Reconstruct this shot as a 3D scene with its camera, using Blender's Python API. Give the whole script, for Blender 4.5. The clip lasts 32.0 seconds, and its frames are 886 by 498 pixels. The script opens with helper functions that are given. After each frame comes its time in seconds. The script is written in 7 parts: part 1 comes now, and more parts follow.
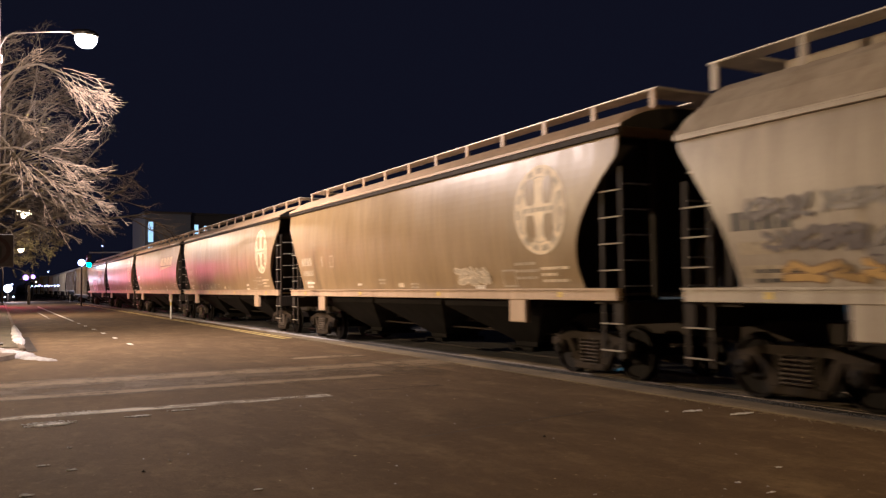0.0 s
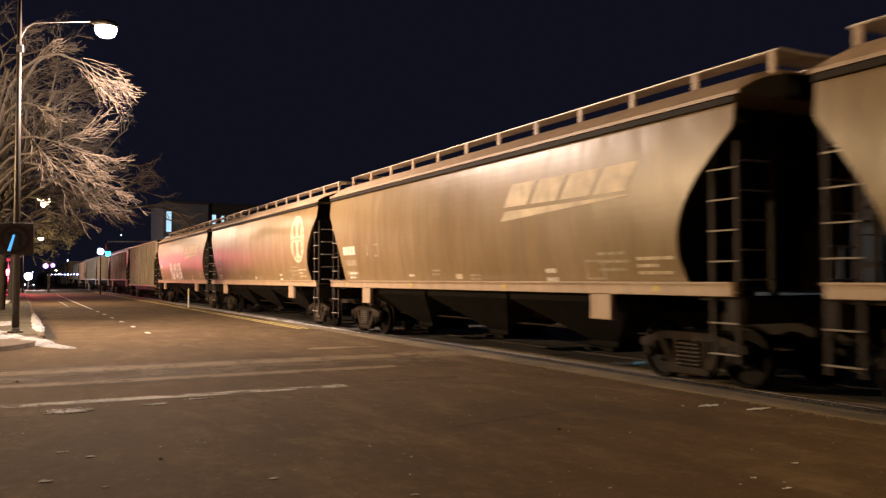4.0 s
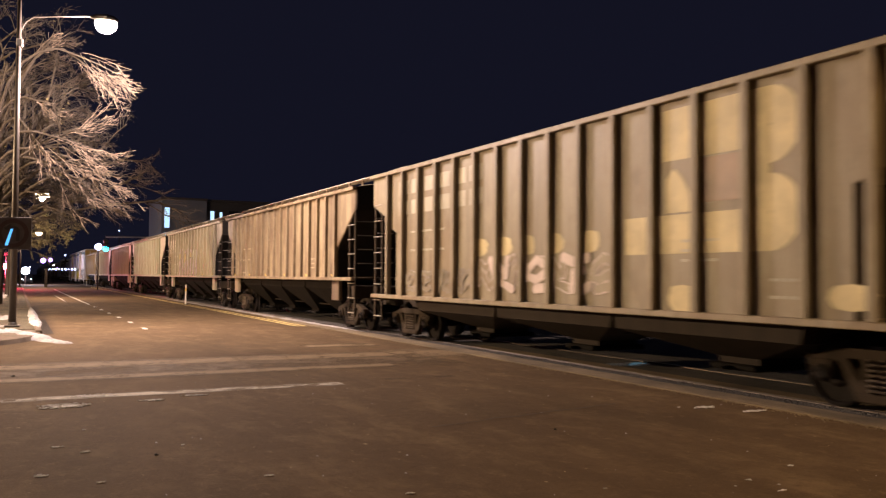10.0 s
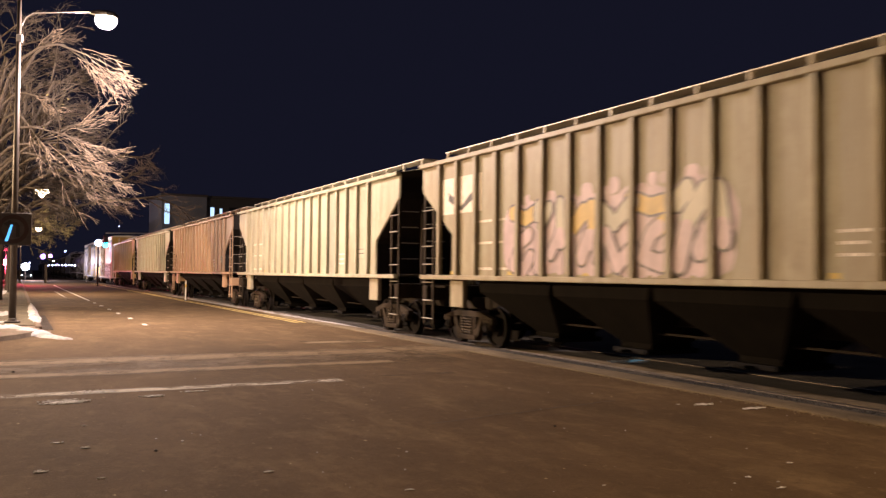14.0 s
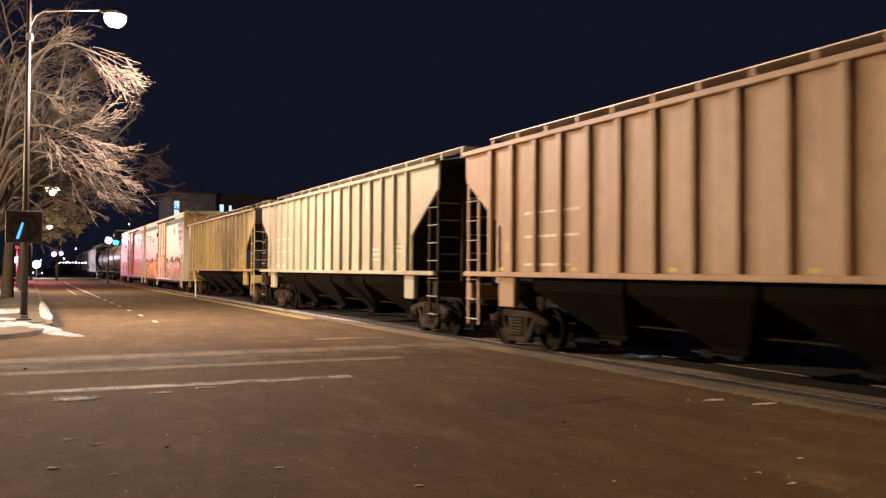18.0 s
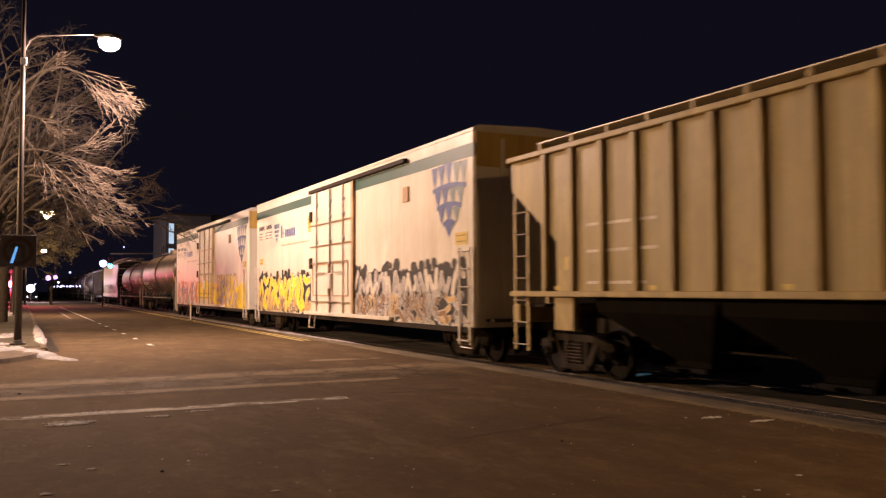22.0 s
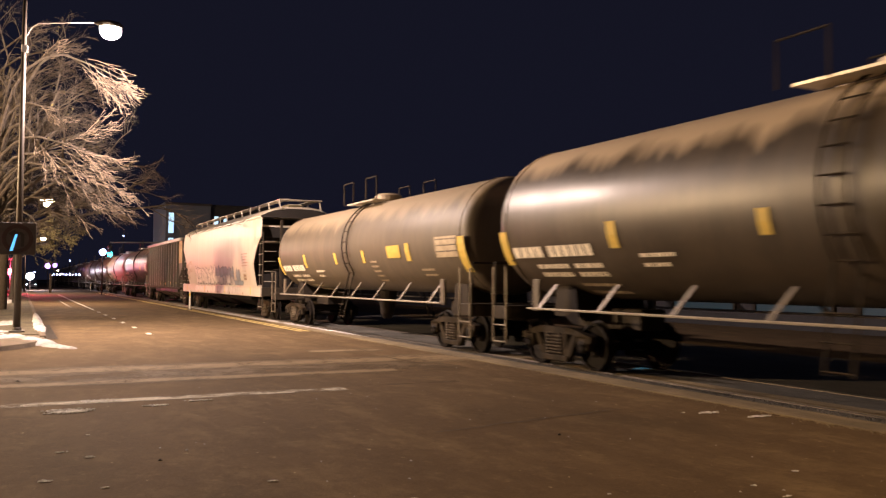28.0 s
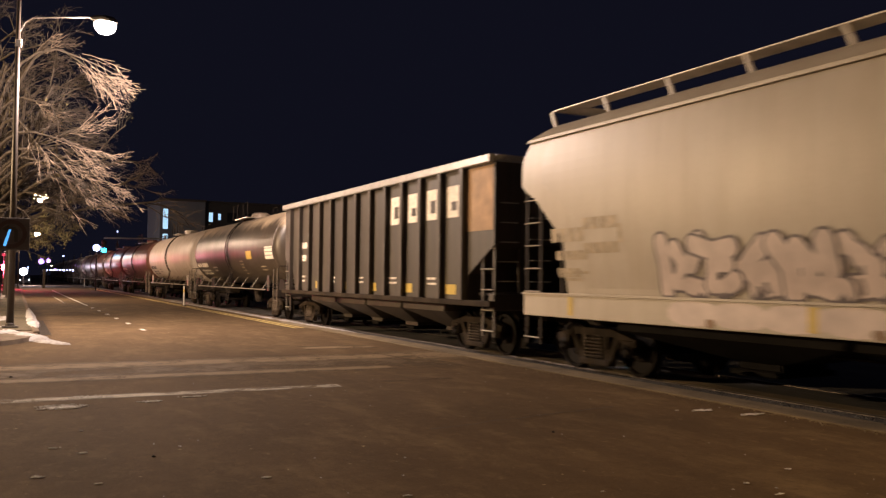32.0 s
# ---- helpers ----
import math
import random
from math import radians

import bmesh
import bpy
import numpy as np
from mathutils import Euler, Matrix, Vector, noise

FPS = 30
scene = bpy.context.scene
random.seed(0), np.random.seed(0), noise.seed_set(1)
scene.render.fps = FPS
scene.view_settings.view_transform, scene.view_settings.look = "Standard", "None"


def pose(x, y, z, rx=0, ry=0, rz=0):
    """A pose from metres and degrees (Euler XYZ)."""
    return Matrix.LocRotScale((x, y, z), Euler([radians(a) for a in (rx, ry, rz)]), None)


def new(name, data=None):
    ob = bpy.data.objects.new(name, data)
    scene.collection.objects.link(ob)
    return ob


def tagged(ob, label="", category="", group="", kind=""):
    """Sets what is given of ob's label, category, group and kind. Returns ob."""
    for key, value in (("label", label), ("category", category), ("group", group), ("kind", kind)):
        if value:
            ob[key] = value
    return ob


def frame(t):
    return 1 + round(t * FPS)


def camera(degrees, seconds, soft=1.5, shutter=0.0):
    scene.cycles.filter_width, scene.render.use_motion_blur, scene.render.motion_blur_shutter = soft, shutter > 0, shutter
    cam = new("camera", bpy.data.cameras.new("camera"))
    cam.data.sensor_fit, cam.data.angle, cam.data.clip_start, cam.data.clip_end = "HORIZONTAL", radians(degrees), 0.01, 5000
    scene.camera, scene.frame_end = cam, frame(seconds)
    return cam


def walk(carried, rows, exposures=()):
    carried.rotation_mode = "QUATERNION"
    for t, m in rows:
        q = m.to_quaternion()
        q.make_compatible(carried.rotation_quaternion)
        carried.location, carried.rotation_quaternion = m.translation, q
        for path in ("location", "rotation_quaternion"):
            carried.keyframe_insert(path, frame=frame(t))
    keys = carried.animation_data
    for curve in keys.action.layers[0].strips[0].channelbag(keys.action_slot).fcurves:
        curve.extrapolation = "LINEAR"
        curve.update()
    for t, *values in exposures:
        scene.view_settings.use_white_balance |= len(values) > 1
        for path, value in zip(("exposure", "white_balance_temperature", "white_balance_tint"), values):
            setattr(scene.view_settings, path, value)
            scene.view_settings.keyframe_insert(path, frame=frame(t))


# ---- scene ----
# A street at night beside a passing freight train. +Y runs along the track away from the eye, +X across it, z = 0 is the road.
EYE = (0.0, 0.0, 1.62)
cam = camera(55.0, 32.0, soft=1.3, shutter=0.45)
# seconds, then the turn of the hand-held camera about x, y, z in degrees
PATH = [
    (0, 92.469, 0.693, -27.510),
    (0.5, 92.391, 0.511, -27.196),
    (1, 92.462, 0.516, -26.771),
    (1.5, 92.491, 0.950, -26.729),
    (2, 92.176, 0.555, -26.333),
    (2.5, 91.967, 0.151, -26.268),
    (3, 91.830, -0.184, -26.339),
    (3.5, 91.903, 0.098, -26.524),
    (5.5, 91.943, 0.279, -26.131),
    (6, 91.901, 0.000, -26.155),
    (6.5, 91.896, -0.040, -26.077),
    (7, 91.899, -0.121, -26.217),
    (7.5, 91.897, -0.172, -26.161),
    (8, 91.904, -0.560, -26.178),
    (8.5, 91.966, -0.353, -26.756),
    (9, 91.922, -0.335, -27.000),
    (9.5, 91.881, 0.083, -26.682),
    (10, 91.859, -0.431, -26.586),
    (10.5, 91.827, -0.327, -26.540),
    (11, 91.829, -0.628, -26.446),
    (11.5, 91.723, -0.453, -26.575),
    (12, 91.746, -0.446, -26.420),
    (12.5, 91.731, -0.402, -26.251),
    (13, 91.706, -0.753, -26.250),
    (13.5, 91.727, -0.694, -26.542),
    (15.5, 91.244, -0.264, -26.361),
    (16, 91.231, -0.362, -26.260),
    (16.5, 91.285, -0.364, -26.205),
    (17, 91.343, -0.477, -26.394),
    (17.5, 91.366, -0.526, -26.135),
    (18, 91.379, -0.366, -25.987),
    (18.5, 91.549, -0.233, -26.204),
    (19, 91.836, -0.133, -26.364),
    (19.5, 92.266, 0.105, -26.292),
    (20, 92.477, -0.033, -26.209),
    (20.5, 92.569, -0.247, -26.016),
    (21, 92.651, -0.112, -25.943),
    (21.5, 92.737, 0.092, -25.941),
    (22, 92.717, 0.229, -26.284),
    (22.5, 92.545, -0.236, -26.483),
    (23, 92.336, 0.016, -26.300),
    (23.5, 91.902, 0.102, -25.845),
    (24, 91.824, -0.016, -25.752),
    (24.5, 91.785, -0.147, -25.819),
    (25, 91.458, 0.226, -25.811),
    (25.5, 91.928, -0.043, -26.179),
    (27.5, 92.186, -0.503, -26.251),
    (28, 92.200, -0.402, -26.334),
    (28.5, 92.161, -0.396, -26.403),
    (29, 92.108, -0.449, -26.336),
    (29.5, 92.061, -0.511, -26.369),
    (30, 92.087, -0.553, -26.424),
    (30.5, 92.026, -0.875, -26.593),
    (31, 91.974, -0.807, -26.673),
    (31.5, 91.987, -0.779, -26.761),
    (32, 92.011, -0.637, -26.696)
]
EXPOSURE = [(0, -0.16, 5800, 10), (1, -0.19, 6350, 7), (2, -0.17, 6250, 4), (3, -0.17, 6500, 9), (6, -0.14, 6450, 9), (9, 0.04, 6300, 14), (11, 0.24, 6250, 17), (12, 0.28, 6300, 17), (13, 0.3, 6300, 16), (16, 0.12, 6300, 15), (19, 0.17, 6200, 12), (21, 0.08, 6250, 14), (22, -0.5, 7050, 25), (23, -0.95, 7950, 19),
            (25, -1.12, 8700, 17), (26, -0.75, 7600, 14), (28, 0.3, 6500, 13), (29, 0.4, 6550, 17), (30, 0.17, 6650, 20), (31, -0.3, 6600, 14), (32, -0.27, 6500, 12)]
walk(cam, [(t, pose(*EYE, a, b, c)) for t, a, b, c in PATH], EXPOSURE)

TRACK = 10.1          # x of the track's middle
RAIL = 0.03           # height of the rail heads
SPEED, SLOWING = 9.577, 0.00182


def run(t):
    return SPEED * t - SLOWING * t * t


# ---------------------------------------------------------------- world and lamps
world = bpy.data.worlds.new("night_sky")
scene.world = world
world.use_nodes = True
wn = world.node_tree.nodes
wn["Background"].inputs[0].default_value = (0.22, 0.23, 0.48, 1)
wn["Background"].inputs[1].default_value = 0.026


def point_lamp(name, at, power, colour, radius=0.12):
    data = bpy.data.lights.new(name, "POINT")
    data.energy, data.color, data.shadow_soft_size = power, colour, radius
    ob = new(name, data)
    ob.location = at
    return ob


LAMP_A = (2.19, 26.69, 9.02)     # the street lamp in view
LAMP_B = (-14.0, 30.0, 6.5)      # an unseen warm one across the side street, added to light the train's side
LAMP_K = (7.9, -1.5, 7.2)         # an unseen warm one behind the eye, added to brighten the near road
LAMP_C = (1.36, 60.0, 6.7)       # the next one down the street
LAMP_D = (2.1, 105.0, 6.2)       # and the one after it
LAMP_COOL = (7.42, 94.0, 4.41)   # a cool one beside the signal
LAMP_RED = (-1.02, 95.0, 2.3)   # flashing crossing signal
point_lamp("street_lamp_light", (LAMP_A[0], LAMP_A[1], LAMP_A[2] - 0.55), 8700, (1.0, 0.75, 0.62))
point_lamp("street_lamp_light", (LAMP_B[0], LAMP_B[1], LAMP_B[2] - 0.55), 30500, (1.0, 0.672, 0.362), 0.3)
point_lamp("street_lamp_light", (LAMP_K[0], LAMP_K[1], LAMP_K[2] - 0.55), 1250, (1.0, 0.6, 0.23), 0.2)
point_lamp("street_lamp_light", (LAMP_C[0], LAMP_C[1], LAMP_C[2] - 0.55), 4200, (1.0, 0.7, 0.48))
point_lamp("street_lamp_light", (LAMP_D[0], LAMP_D[1], LAMP_D[2] - 0.55), 3000, (1.0, 0.7, 0.48))
point_lamp("crossing_signal_light", (LAMP_RED[0] + 0.04, LAMP_RED[1] - 0.6, LAMP_RED[2]), 3200, (1.0, 0.05, 0.12), 0.1)
point_lamp("low_lamp_light", (1.9, 136.5, 2.3), 2600, (1.0, 0.86, 0.98), 0.3)
point_lamp("cool_lamp_light", (LAMP_COOL[0] - 0.1, LAMP_COOL[1] - 0.5, LAMP_COOL[2]), 150, (0.6, 0.75, 1.0), 0.3)

# ---------------------------------------------------------------- materials


def nodes_of(name):
    m = bpy.data.materials.new(name)
    m.use_nodes = True
    nt = m.node_tree
    return m, nt, nt.nodes["Principled BSDF"]


def add(nt, kind, **inputs):
    n = nt.nodes.new(kind)
    for k, v in inputs.items():
        n.inputs[k].default_value = v
    return n


def mixed(nt, fac, a, b):
    """Mix two colours; each may be a socket or a triple."""
    n = nt.nodes.new("ShaderNodeMix")
    n.data_type = "RGBA"
    for sock, v in ((n.inputs[0], fac), (n.inputs[6], a), (n.inputs[7], b)):
        if isinstance(v, (int, float)):
            sock.default_value = v
        elif isinstance(v, tuple):
            sock.default_value = (*v, 1)
        else:
            nt.links.new(v, sock)
    return n.outputs[2]


def ramp(nt, src, lo, hi):
    n = nt.nodes.new("ShaderNodeMapRange")
    n.inputs[1].default_value, n.inputs[2].default_value = lo, hi
    nt.links.new(src, n.inputs[0])
    return n.outputs[0]


def noise_of(nt, scale, detail=4.0, stretch=None, rough=0.6, apart=None):
    tc = nt.nodes.new("ShaderNodeTexCoord")
    src = tc.outputs["Object"]
    if stretch:
        mp = nt.nodes.new("ShaderNodeMapping")
        mp.inputs["Scale"].default_value = stretch
        nt.links.new(src, mp.inputs[0])
        src = mp.outputs[0]
    if apart:
        sh = nt.nodes.new("ShaderNodeVectorMath")
        sh.operation = "ADD"
        nt.links.new(src, sh.inputs[0])
        nt.links.new(apart, sh.inputs[1])
        src = sh.outputs[0]
    n = add(nt, "ShaderNodeTexNoise", Scale=scale, Detail=detail, Roughness=rough)
    nt.links.new(src, n.inputs["Vector"])
    return n.outputs[0]


def bumped(nt, bsdf, src, strength, dist):
    b = add(nt, "ShaderNodeBump", Strength=strength, Distance=dist)
    nt.links.new(src, b.inputs["Height"])
    nt.links.new(b.outputs[0], bsdf.inputs["Normal"])


def paint(name, base, dirt=(0.10, 0.075, 0.05), amount=0.45, rough=0.45, metal=0.0, wave=0.012, dust=None, rust=None):
    """Weathered car paint: blotches, rain streaks that run down, dust, shallow dents."""
    m, nt, p = nodes_of(name)
    info = nt.nodes.new("ShaderNodeObjectInfo")
    far = nt.nodes.new("ShaderNodeMath")
    far.operation = "MULTIPLY"
    nt.links.new(info.outputs["Random"], far.inputs[0])
    far.inputs[1].default_value = 40.0
    apart = far.outputs[0]
    big = noise_of(nt, 0.45, 5, None, 0.6, apart)
    streak = noise_of(nt, 1.0, 5, (2.2, 2.2, 0.16), 0.7, apart)
    fine = noise_of(nt, 22, 3)
    c = mixed(nt, ramp(nt, big, 0.3, 0.75), tuple(v * 0.88 for v in base), tuple(min(1, v * 1.08) for v in base))
    f = nt.nodes.new("ShaderNodeMath")
    f.operation = "MULTIPLY"
    nt.links.new(ramp(nt, streak, 0.4, 0.66), f.inputs[0])
    f.inputs[1].default_value = amount
    c = mixed(nt, f.outputs[0], c, dirt)
    f = nt.nodes.new("ShaderNodeMath")
    f.operation = "MULTIPLY"
    nt.links.new(ramp(nt, noise_of(nt, 1.0, 4, (6.5, 6.5, 0.3), 0.7, apart), 0.48, 0.72), f.inputs[0])
    f.inputs[1].default_value = amount * 0.75
    c = mixed(nt, f.outputs[0], c, tuple(v * 0.8 for v in dirt))
    g = nt.nodes.new("ShaderNodeMath")
    g.operation = "MULTIPLY"
    nt.links.new(ramp(nt, fine, 0.5, 0.8), g.inputs[0])
    g.inputs[1].default_value = amount * 0.4
    c = mixed(nt, g.outputs[0], c, tuple(v * 0.6 for v in dirt))
    if rust:
        # broad rusty and sun-bleached patches with soft, broken edges
        for scale, lo, hi, share, tone in ((0.75, 0.47, 0.62, 0.8, rust), (1.9, 0.53, 0.66, 0.5, tuple(v * 0.75 for v in rust)), (1.3, 0.56, 0.68, 0.45, tuple(min(1, v * 1.25) for v in base))):
            k = nt.nodes.new("ShaderNodeMath")
            k.operation = "MULTIPLY"
            nt.links.new(ramp(nt, noise_of(nt, scale, 6, (1, 1, 0.55), 0.7, apart), lo, hi), k.inputs[0])
            k.inputs[1].default_value = share
            c = mixed(nt, k.outputs[0], c, tone)
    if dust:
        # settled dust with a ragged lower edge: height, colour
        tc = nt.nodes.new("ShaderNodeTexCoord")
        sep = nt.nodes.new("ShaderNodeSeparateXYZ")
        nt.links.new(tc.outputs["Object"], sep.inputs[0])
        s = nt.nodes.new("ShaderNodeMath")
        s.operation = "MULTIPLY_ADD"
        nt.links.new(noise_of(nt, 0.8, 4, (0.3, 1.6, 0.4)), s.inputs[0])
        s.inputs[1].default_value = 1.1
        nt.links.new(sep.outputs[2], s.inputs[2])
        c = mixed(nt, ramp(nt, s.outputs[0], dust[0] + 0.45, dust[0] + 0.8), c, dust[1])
    nt.links.new(c, p.inputs["Base Color"])
    r = nt.nodes.new("ShaderNodeMapRange")
    r.inputs[3].default_value, r.inputs[4].default_value = rough - 0.1, rough + 0.2
    nt.links.new(big, r.inputs[0])
    nt.links.new(r.outputs[0], p.inputs["Roughness"])
    p.inputs["Metallic"].default_value = metal
    bumped(nt, p, noise_of(nt, 1.3, 2, (1, 1, 0.5)), 0.5, wave)
    return m


def plain(name, colour, rough=0.6, metal=0.0, vary=0.25, scale=6.0):
    m, nt, p = nodes_of(name)
    n = noise_of(nt, scale, 5)
    nt.links.new(mixed(nt, ramp(nt, n, 0.3, 0.7), tuple(v * (1 - vary) for v in colour), tuple(min(1, v * (1 + vary)) for v in colour)), p.inputs["Base Color"])
    p.inputs["Roughness"].default_value, p.inputs["Metallic"].default_value = rough, metal
    return m


def glow(name, colour, strength):
    m, nt, p = nodes_of(name)
    p.inputs["Base Color"].default_value = (0.02, 0.02, 0.02, 1)
    p.inputs["Emission Color"].default_value = (*colour, 1)
    p.inputs["Emission Strength"].default_value = strength
    return m


def worn(name, colour, keep=0.5, scale=5.0, soft=0):
    """Road paint worn through to the asphalt."""
    m, nt, p = nodes_of(name)
    a = noise_of(nt, scale, 6, None, 0.75)
    b = noise_of(nt, 60, 3)
    s = nt.nodes.new("ShaderNodeMath")
    s.operation = "MULTIPLY_ADD"
    nt.links.new(b, s.inputs[0])
    s.inputs[1].default_value = 0.35
    nt.links.new(a, s.inputs[2])
    nt.links.new(mixed(nt, ramp(nt, b, 0.35, 0.7), tuple(v * 0.75 for v in colour), colour), p.inputs["Base Color"])
    p.inputs["Roughness"].default_value, p.inputs["Specular IOR Level"].default_value = 0.8, 0.15
    mask = ramp(nt, s.outputs[0], 0.90 - keep * 0.5, 1.1 - keep * 0.5)
    if soft:
        # the edges are worn more than the middle: distance from them along the given axis
        tc = nt.nodes.new("ShaderNodeTexCoord")
        sep = nt.nodes.new("ShaderNodeSeparateXYZ")
        nt.links.new(tc.outputs["Generated"], sep.inputs[0])
        q = nt.nodes.new("ShaderNodeMath")
        q.operation = "PINGPONG"
        nt.links.new(sep.outputs[soft - 1], q.inputs[0])
        q.inputs[1].default_value = 0.5
        mul = nt.nodes.new("ShaderNodeMath")
        mul.operation = "MULTIPLY"
        nt.links.new(ramp(nt, q.outputs[0], 0.02, 0.36), mul.inputs[0])
        nt.links.new(mask, mul.inputs[1])
        mask = mul.outputs[0]
    clear = nt.nodes.new("ShaderNodeBsdfTransparent")
    mix = nt.nodes.new("ShaderNodeMixShader")
    nt.links.new(mask, mix.inputs[0])
    nt.links.new(clear.outputs[0], mix.inputs[1])
    nt.links.new(p.outputs[0], mix.inputs[2])
    nt.links.new(mix.outputs[0], nt.nodes["Material Output"].inputs["Surface"])
    return m


def ground_material(name, dark, light, grain, rough, patches=0.12, bump=0.006):
    m, nt, p = nodes_of(name)
    big = noise_of(nt, patches, 6, None, 0.65)
    mid = noise_of(nt, 1.7, 6, (1, 0.35, 1), 0.7)
    fine = noise_of(nt, grain, 3)
    c = mixed(nt, ramp(nt, big, 0.35, 0.7), dark, light)
    c = mixed(nt, ramp(nt, mid, 0.45, 0.8), c, tuple(v * 1.35 for v in light))
    k = add(nt, "ShaderNodeTexVoronoi", Scale=grain * 2.2)
    tc = nt.nodes.new("ShaderNodeTexCoord")
    nt.links.new(tc.outputs["Object"], k.inputs["Vector"])
    c = mixed(nt, ramp(nt, fine, 0.55, 0.9), c, tuple(v * 0.45 for v in dark))
    c = mixed(nt, ramp(nt, k.outputs["Distance"], 0.12, 0.02), c, tuple(min(1, v * 1.8) for v in light))
    nt.links.new(c, p.inputs["Base Color"])
    p.inputs["Roughness"].default_value = rough
    bumped(nt, p, fine, 0.6, bump)
    return m




def asphalt_material():
    """Worn asphalt: broad stains, tyre-wide streaks along the street, mottling and stone grain."""
    m, nt, p = nodes_of("asphalt")
    c = mixed(nt, ramp(nt, noise_of(nt, 0.11, 6, None, 0.65), 0.35, 0.68), (0.096, 0.065, 0.037), (0.127, 0.086, 0.050))
    c = mixed(nt, ramp(nt, noise_of(nt, 0.9, 7, (1.0, 0.3, 1), 0.75), 0.42, 0.75), c, (0.159, 0.109, 0.062))
    c = mixed(nt, ramp(nt, noise_of(nt, 1.5, 7, (1.0, 0.45, 1), 0.7), 0.5, 0.68), c, (0.190, 0.135, 0.076))
    c = mixed(nt, ramp(nt, noise_of(nt, 0.35, 5, (1.0, 0.5, 1), 0.65), 0.52, 0.7), c, (0.082, 0.057, 0.034))
    c = mixed(nt, ramp(nt, noise_of(nt, 7.0, 6, (1.0, 0.6, 1), 0.75), 0.55, 0.75), c, (0.205, 0.145, 0.080))
    mott = nt.nodes.new("ShaderNodeMath")
    mott.operation = "MULTIPLY"
    nt.links.new(ramp(nt, noise_of(nt, 5.5, 8, None, 0.8), 0.5, 0.78), mott.inputs[0])
    mott.inputs[1].default_value = 0.8
    c = mixed(nt, mott.outputs[0], c, (0.068, 0.044, 0.026))
    c = mixed(nt, ramp(nt, noise_of(nt, 38, 4, None, 0.8), 0.54, 0.72), c, (0.194, 0.138, 0.079))
    c = mixed(nt, ramp(nt, noise_of(nt, 75, 3, None, 0.8), 0.55, 0.72), c, (0.057, 0.040, 0.024))
    c = mixed(nt, ramp(nt, noise_of(nt, 13, 2, None, 0.5), 0.735, 0.76), c, (0.415, 0.338, 0.196))
    nt.links.new(c, p.inputs["Base Color"])
    p.inputs["Roughness"].default_value, p.inputs["Specular IOR Level"].default_value = 0.9, 0.1
    bumped(nt, p, noise_of(nt, 60, 3), 0.8, 0.008)
    return m


ASPHALT = asphalt_material()
CONCRETE = ground_material("concrete", (0.16, 0.14, 0.11), (0.24, 0.205, 0.16), 30, 0.8, 0.6, 0.004)
SANDY = ground_material("sandy_gravel", (0.11, 0.085, 0.052), (0.25, 0.195, 0.118), 26, 0.9, 0.5, 0.02)
BALLAST = ground_material("ballast", (0.035, 0.034, 0.034), (0.09, 0.085, 0.08), 14, 0.9, 0.5, 0.05)
SNOW = ground_material("old_snow", (0.23, 0.21, 0.2), (0.5, 0.5, 0.51), 12, 0.8, 1.6, 0.03)
DIRTY = ground_material("grimy_concrete", (0.075, 0.054, 0.036), (0.15, 0.112, 0.078), 22, 0.9, 1.2, 0.01)
GUTTER_DARK = ground_material("gutter_soil", (0.018, 0.013, 0.009), (0.05, 0.036, 0.024), 30, 0.95, 0.8, 0.02)
LAWN = ground_material("winter_lawn", (0.05, 0.042, 0.026), (0.11, 0.09, 0.055), 30, 0.95, 0.5, 0.03)
ICE = plain("wet_ice", (0.3, 0.36, 0.42), 0.12, 0.0, 0.2, 4)
LINE_WHITE = worn("worn_white_line", (0.75, 0.7, 0.62), 0.72, 1.6, 2)
BAND_PALE = worn("worn_crosswalk_band", (0.27, 0.2, 0.122), 0.85, 1.4, 2)
BAND_FAINT = worn("worn_crosswalk_ground", (0.15, 0.108, 0.064), 0.72, 0.8, 2)
TRACE_PALE = worn("worn_line_trace", (0.18, 0.14, 0.1), 0.55, 2.0, 2)
DASH_WHITE = worn("white_dash", (0.75, 0.74, 0.7), 0.95, 4.0)
LINE_YELLOW = worn("worn_yellow_line", (0.85, 0.66, 0.28), 0.95, 3.0)
CRACK = plain("crack_sealant", (0.05, 0.035, 0.022), 0.8)
DARK_STEEL = paint("grimy_dark_steel", (0.03, 0.025, 0.021), (0.06, 0.046, 0.033), 0.4, 0.6)
TRUCK = paint("dusty_truck_casting", (0.05, 0.038, 0.026), (0.014, 0.011, 0.008), 0.8, 0.7)
# Paler than the frames: dust, plus light put into the springs' colour.
DUSTY_LIT_SPRING = plain("dusty_spring_steel", (0.11, 0.085, 0.06), 0.7, 0, 0.4, 5)
WHEEL = plain("wheel_steel", (0.01, 0.008, 0.007), 0.65, 0, 0.4, 3)
RAIL_STEEL = plain("rail_steel", (0.16, 0.14, 0.125), 0.35, 0.8, 0.3)
GALV = plain("galvanised_steel", (0.42, 0.41, 0.39), 0.4, 0.6, 0.15)
RUNG = plain("bare_rung_steel", (0.5, 0.46, 0.4), 0.35, 0.5, 0.15)
POLE_PAINT = paint("brown_pole_paint", (0.04, 0.032, 0.027), (0.05, 0.04, 0.03), 0.25, 0.45)
SIGN_WHITE = plain("sign_face_dull_white", (0.05, 0.045, 0.045), 0.5)
SIGN_BLACK = plain("sign_black", (0.015, 0.015, 0.016), 0.5)
SIGN_RED = plain("sign_red_dark", (0.03, 0.013, 0.013), 0.5)
BARK = plain("bark", (0.05, 0.04, 0.032), 0.9, 0, 0.4, 9)
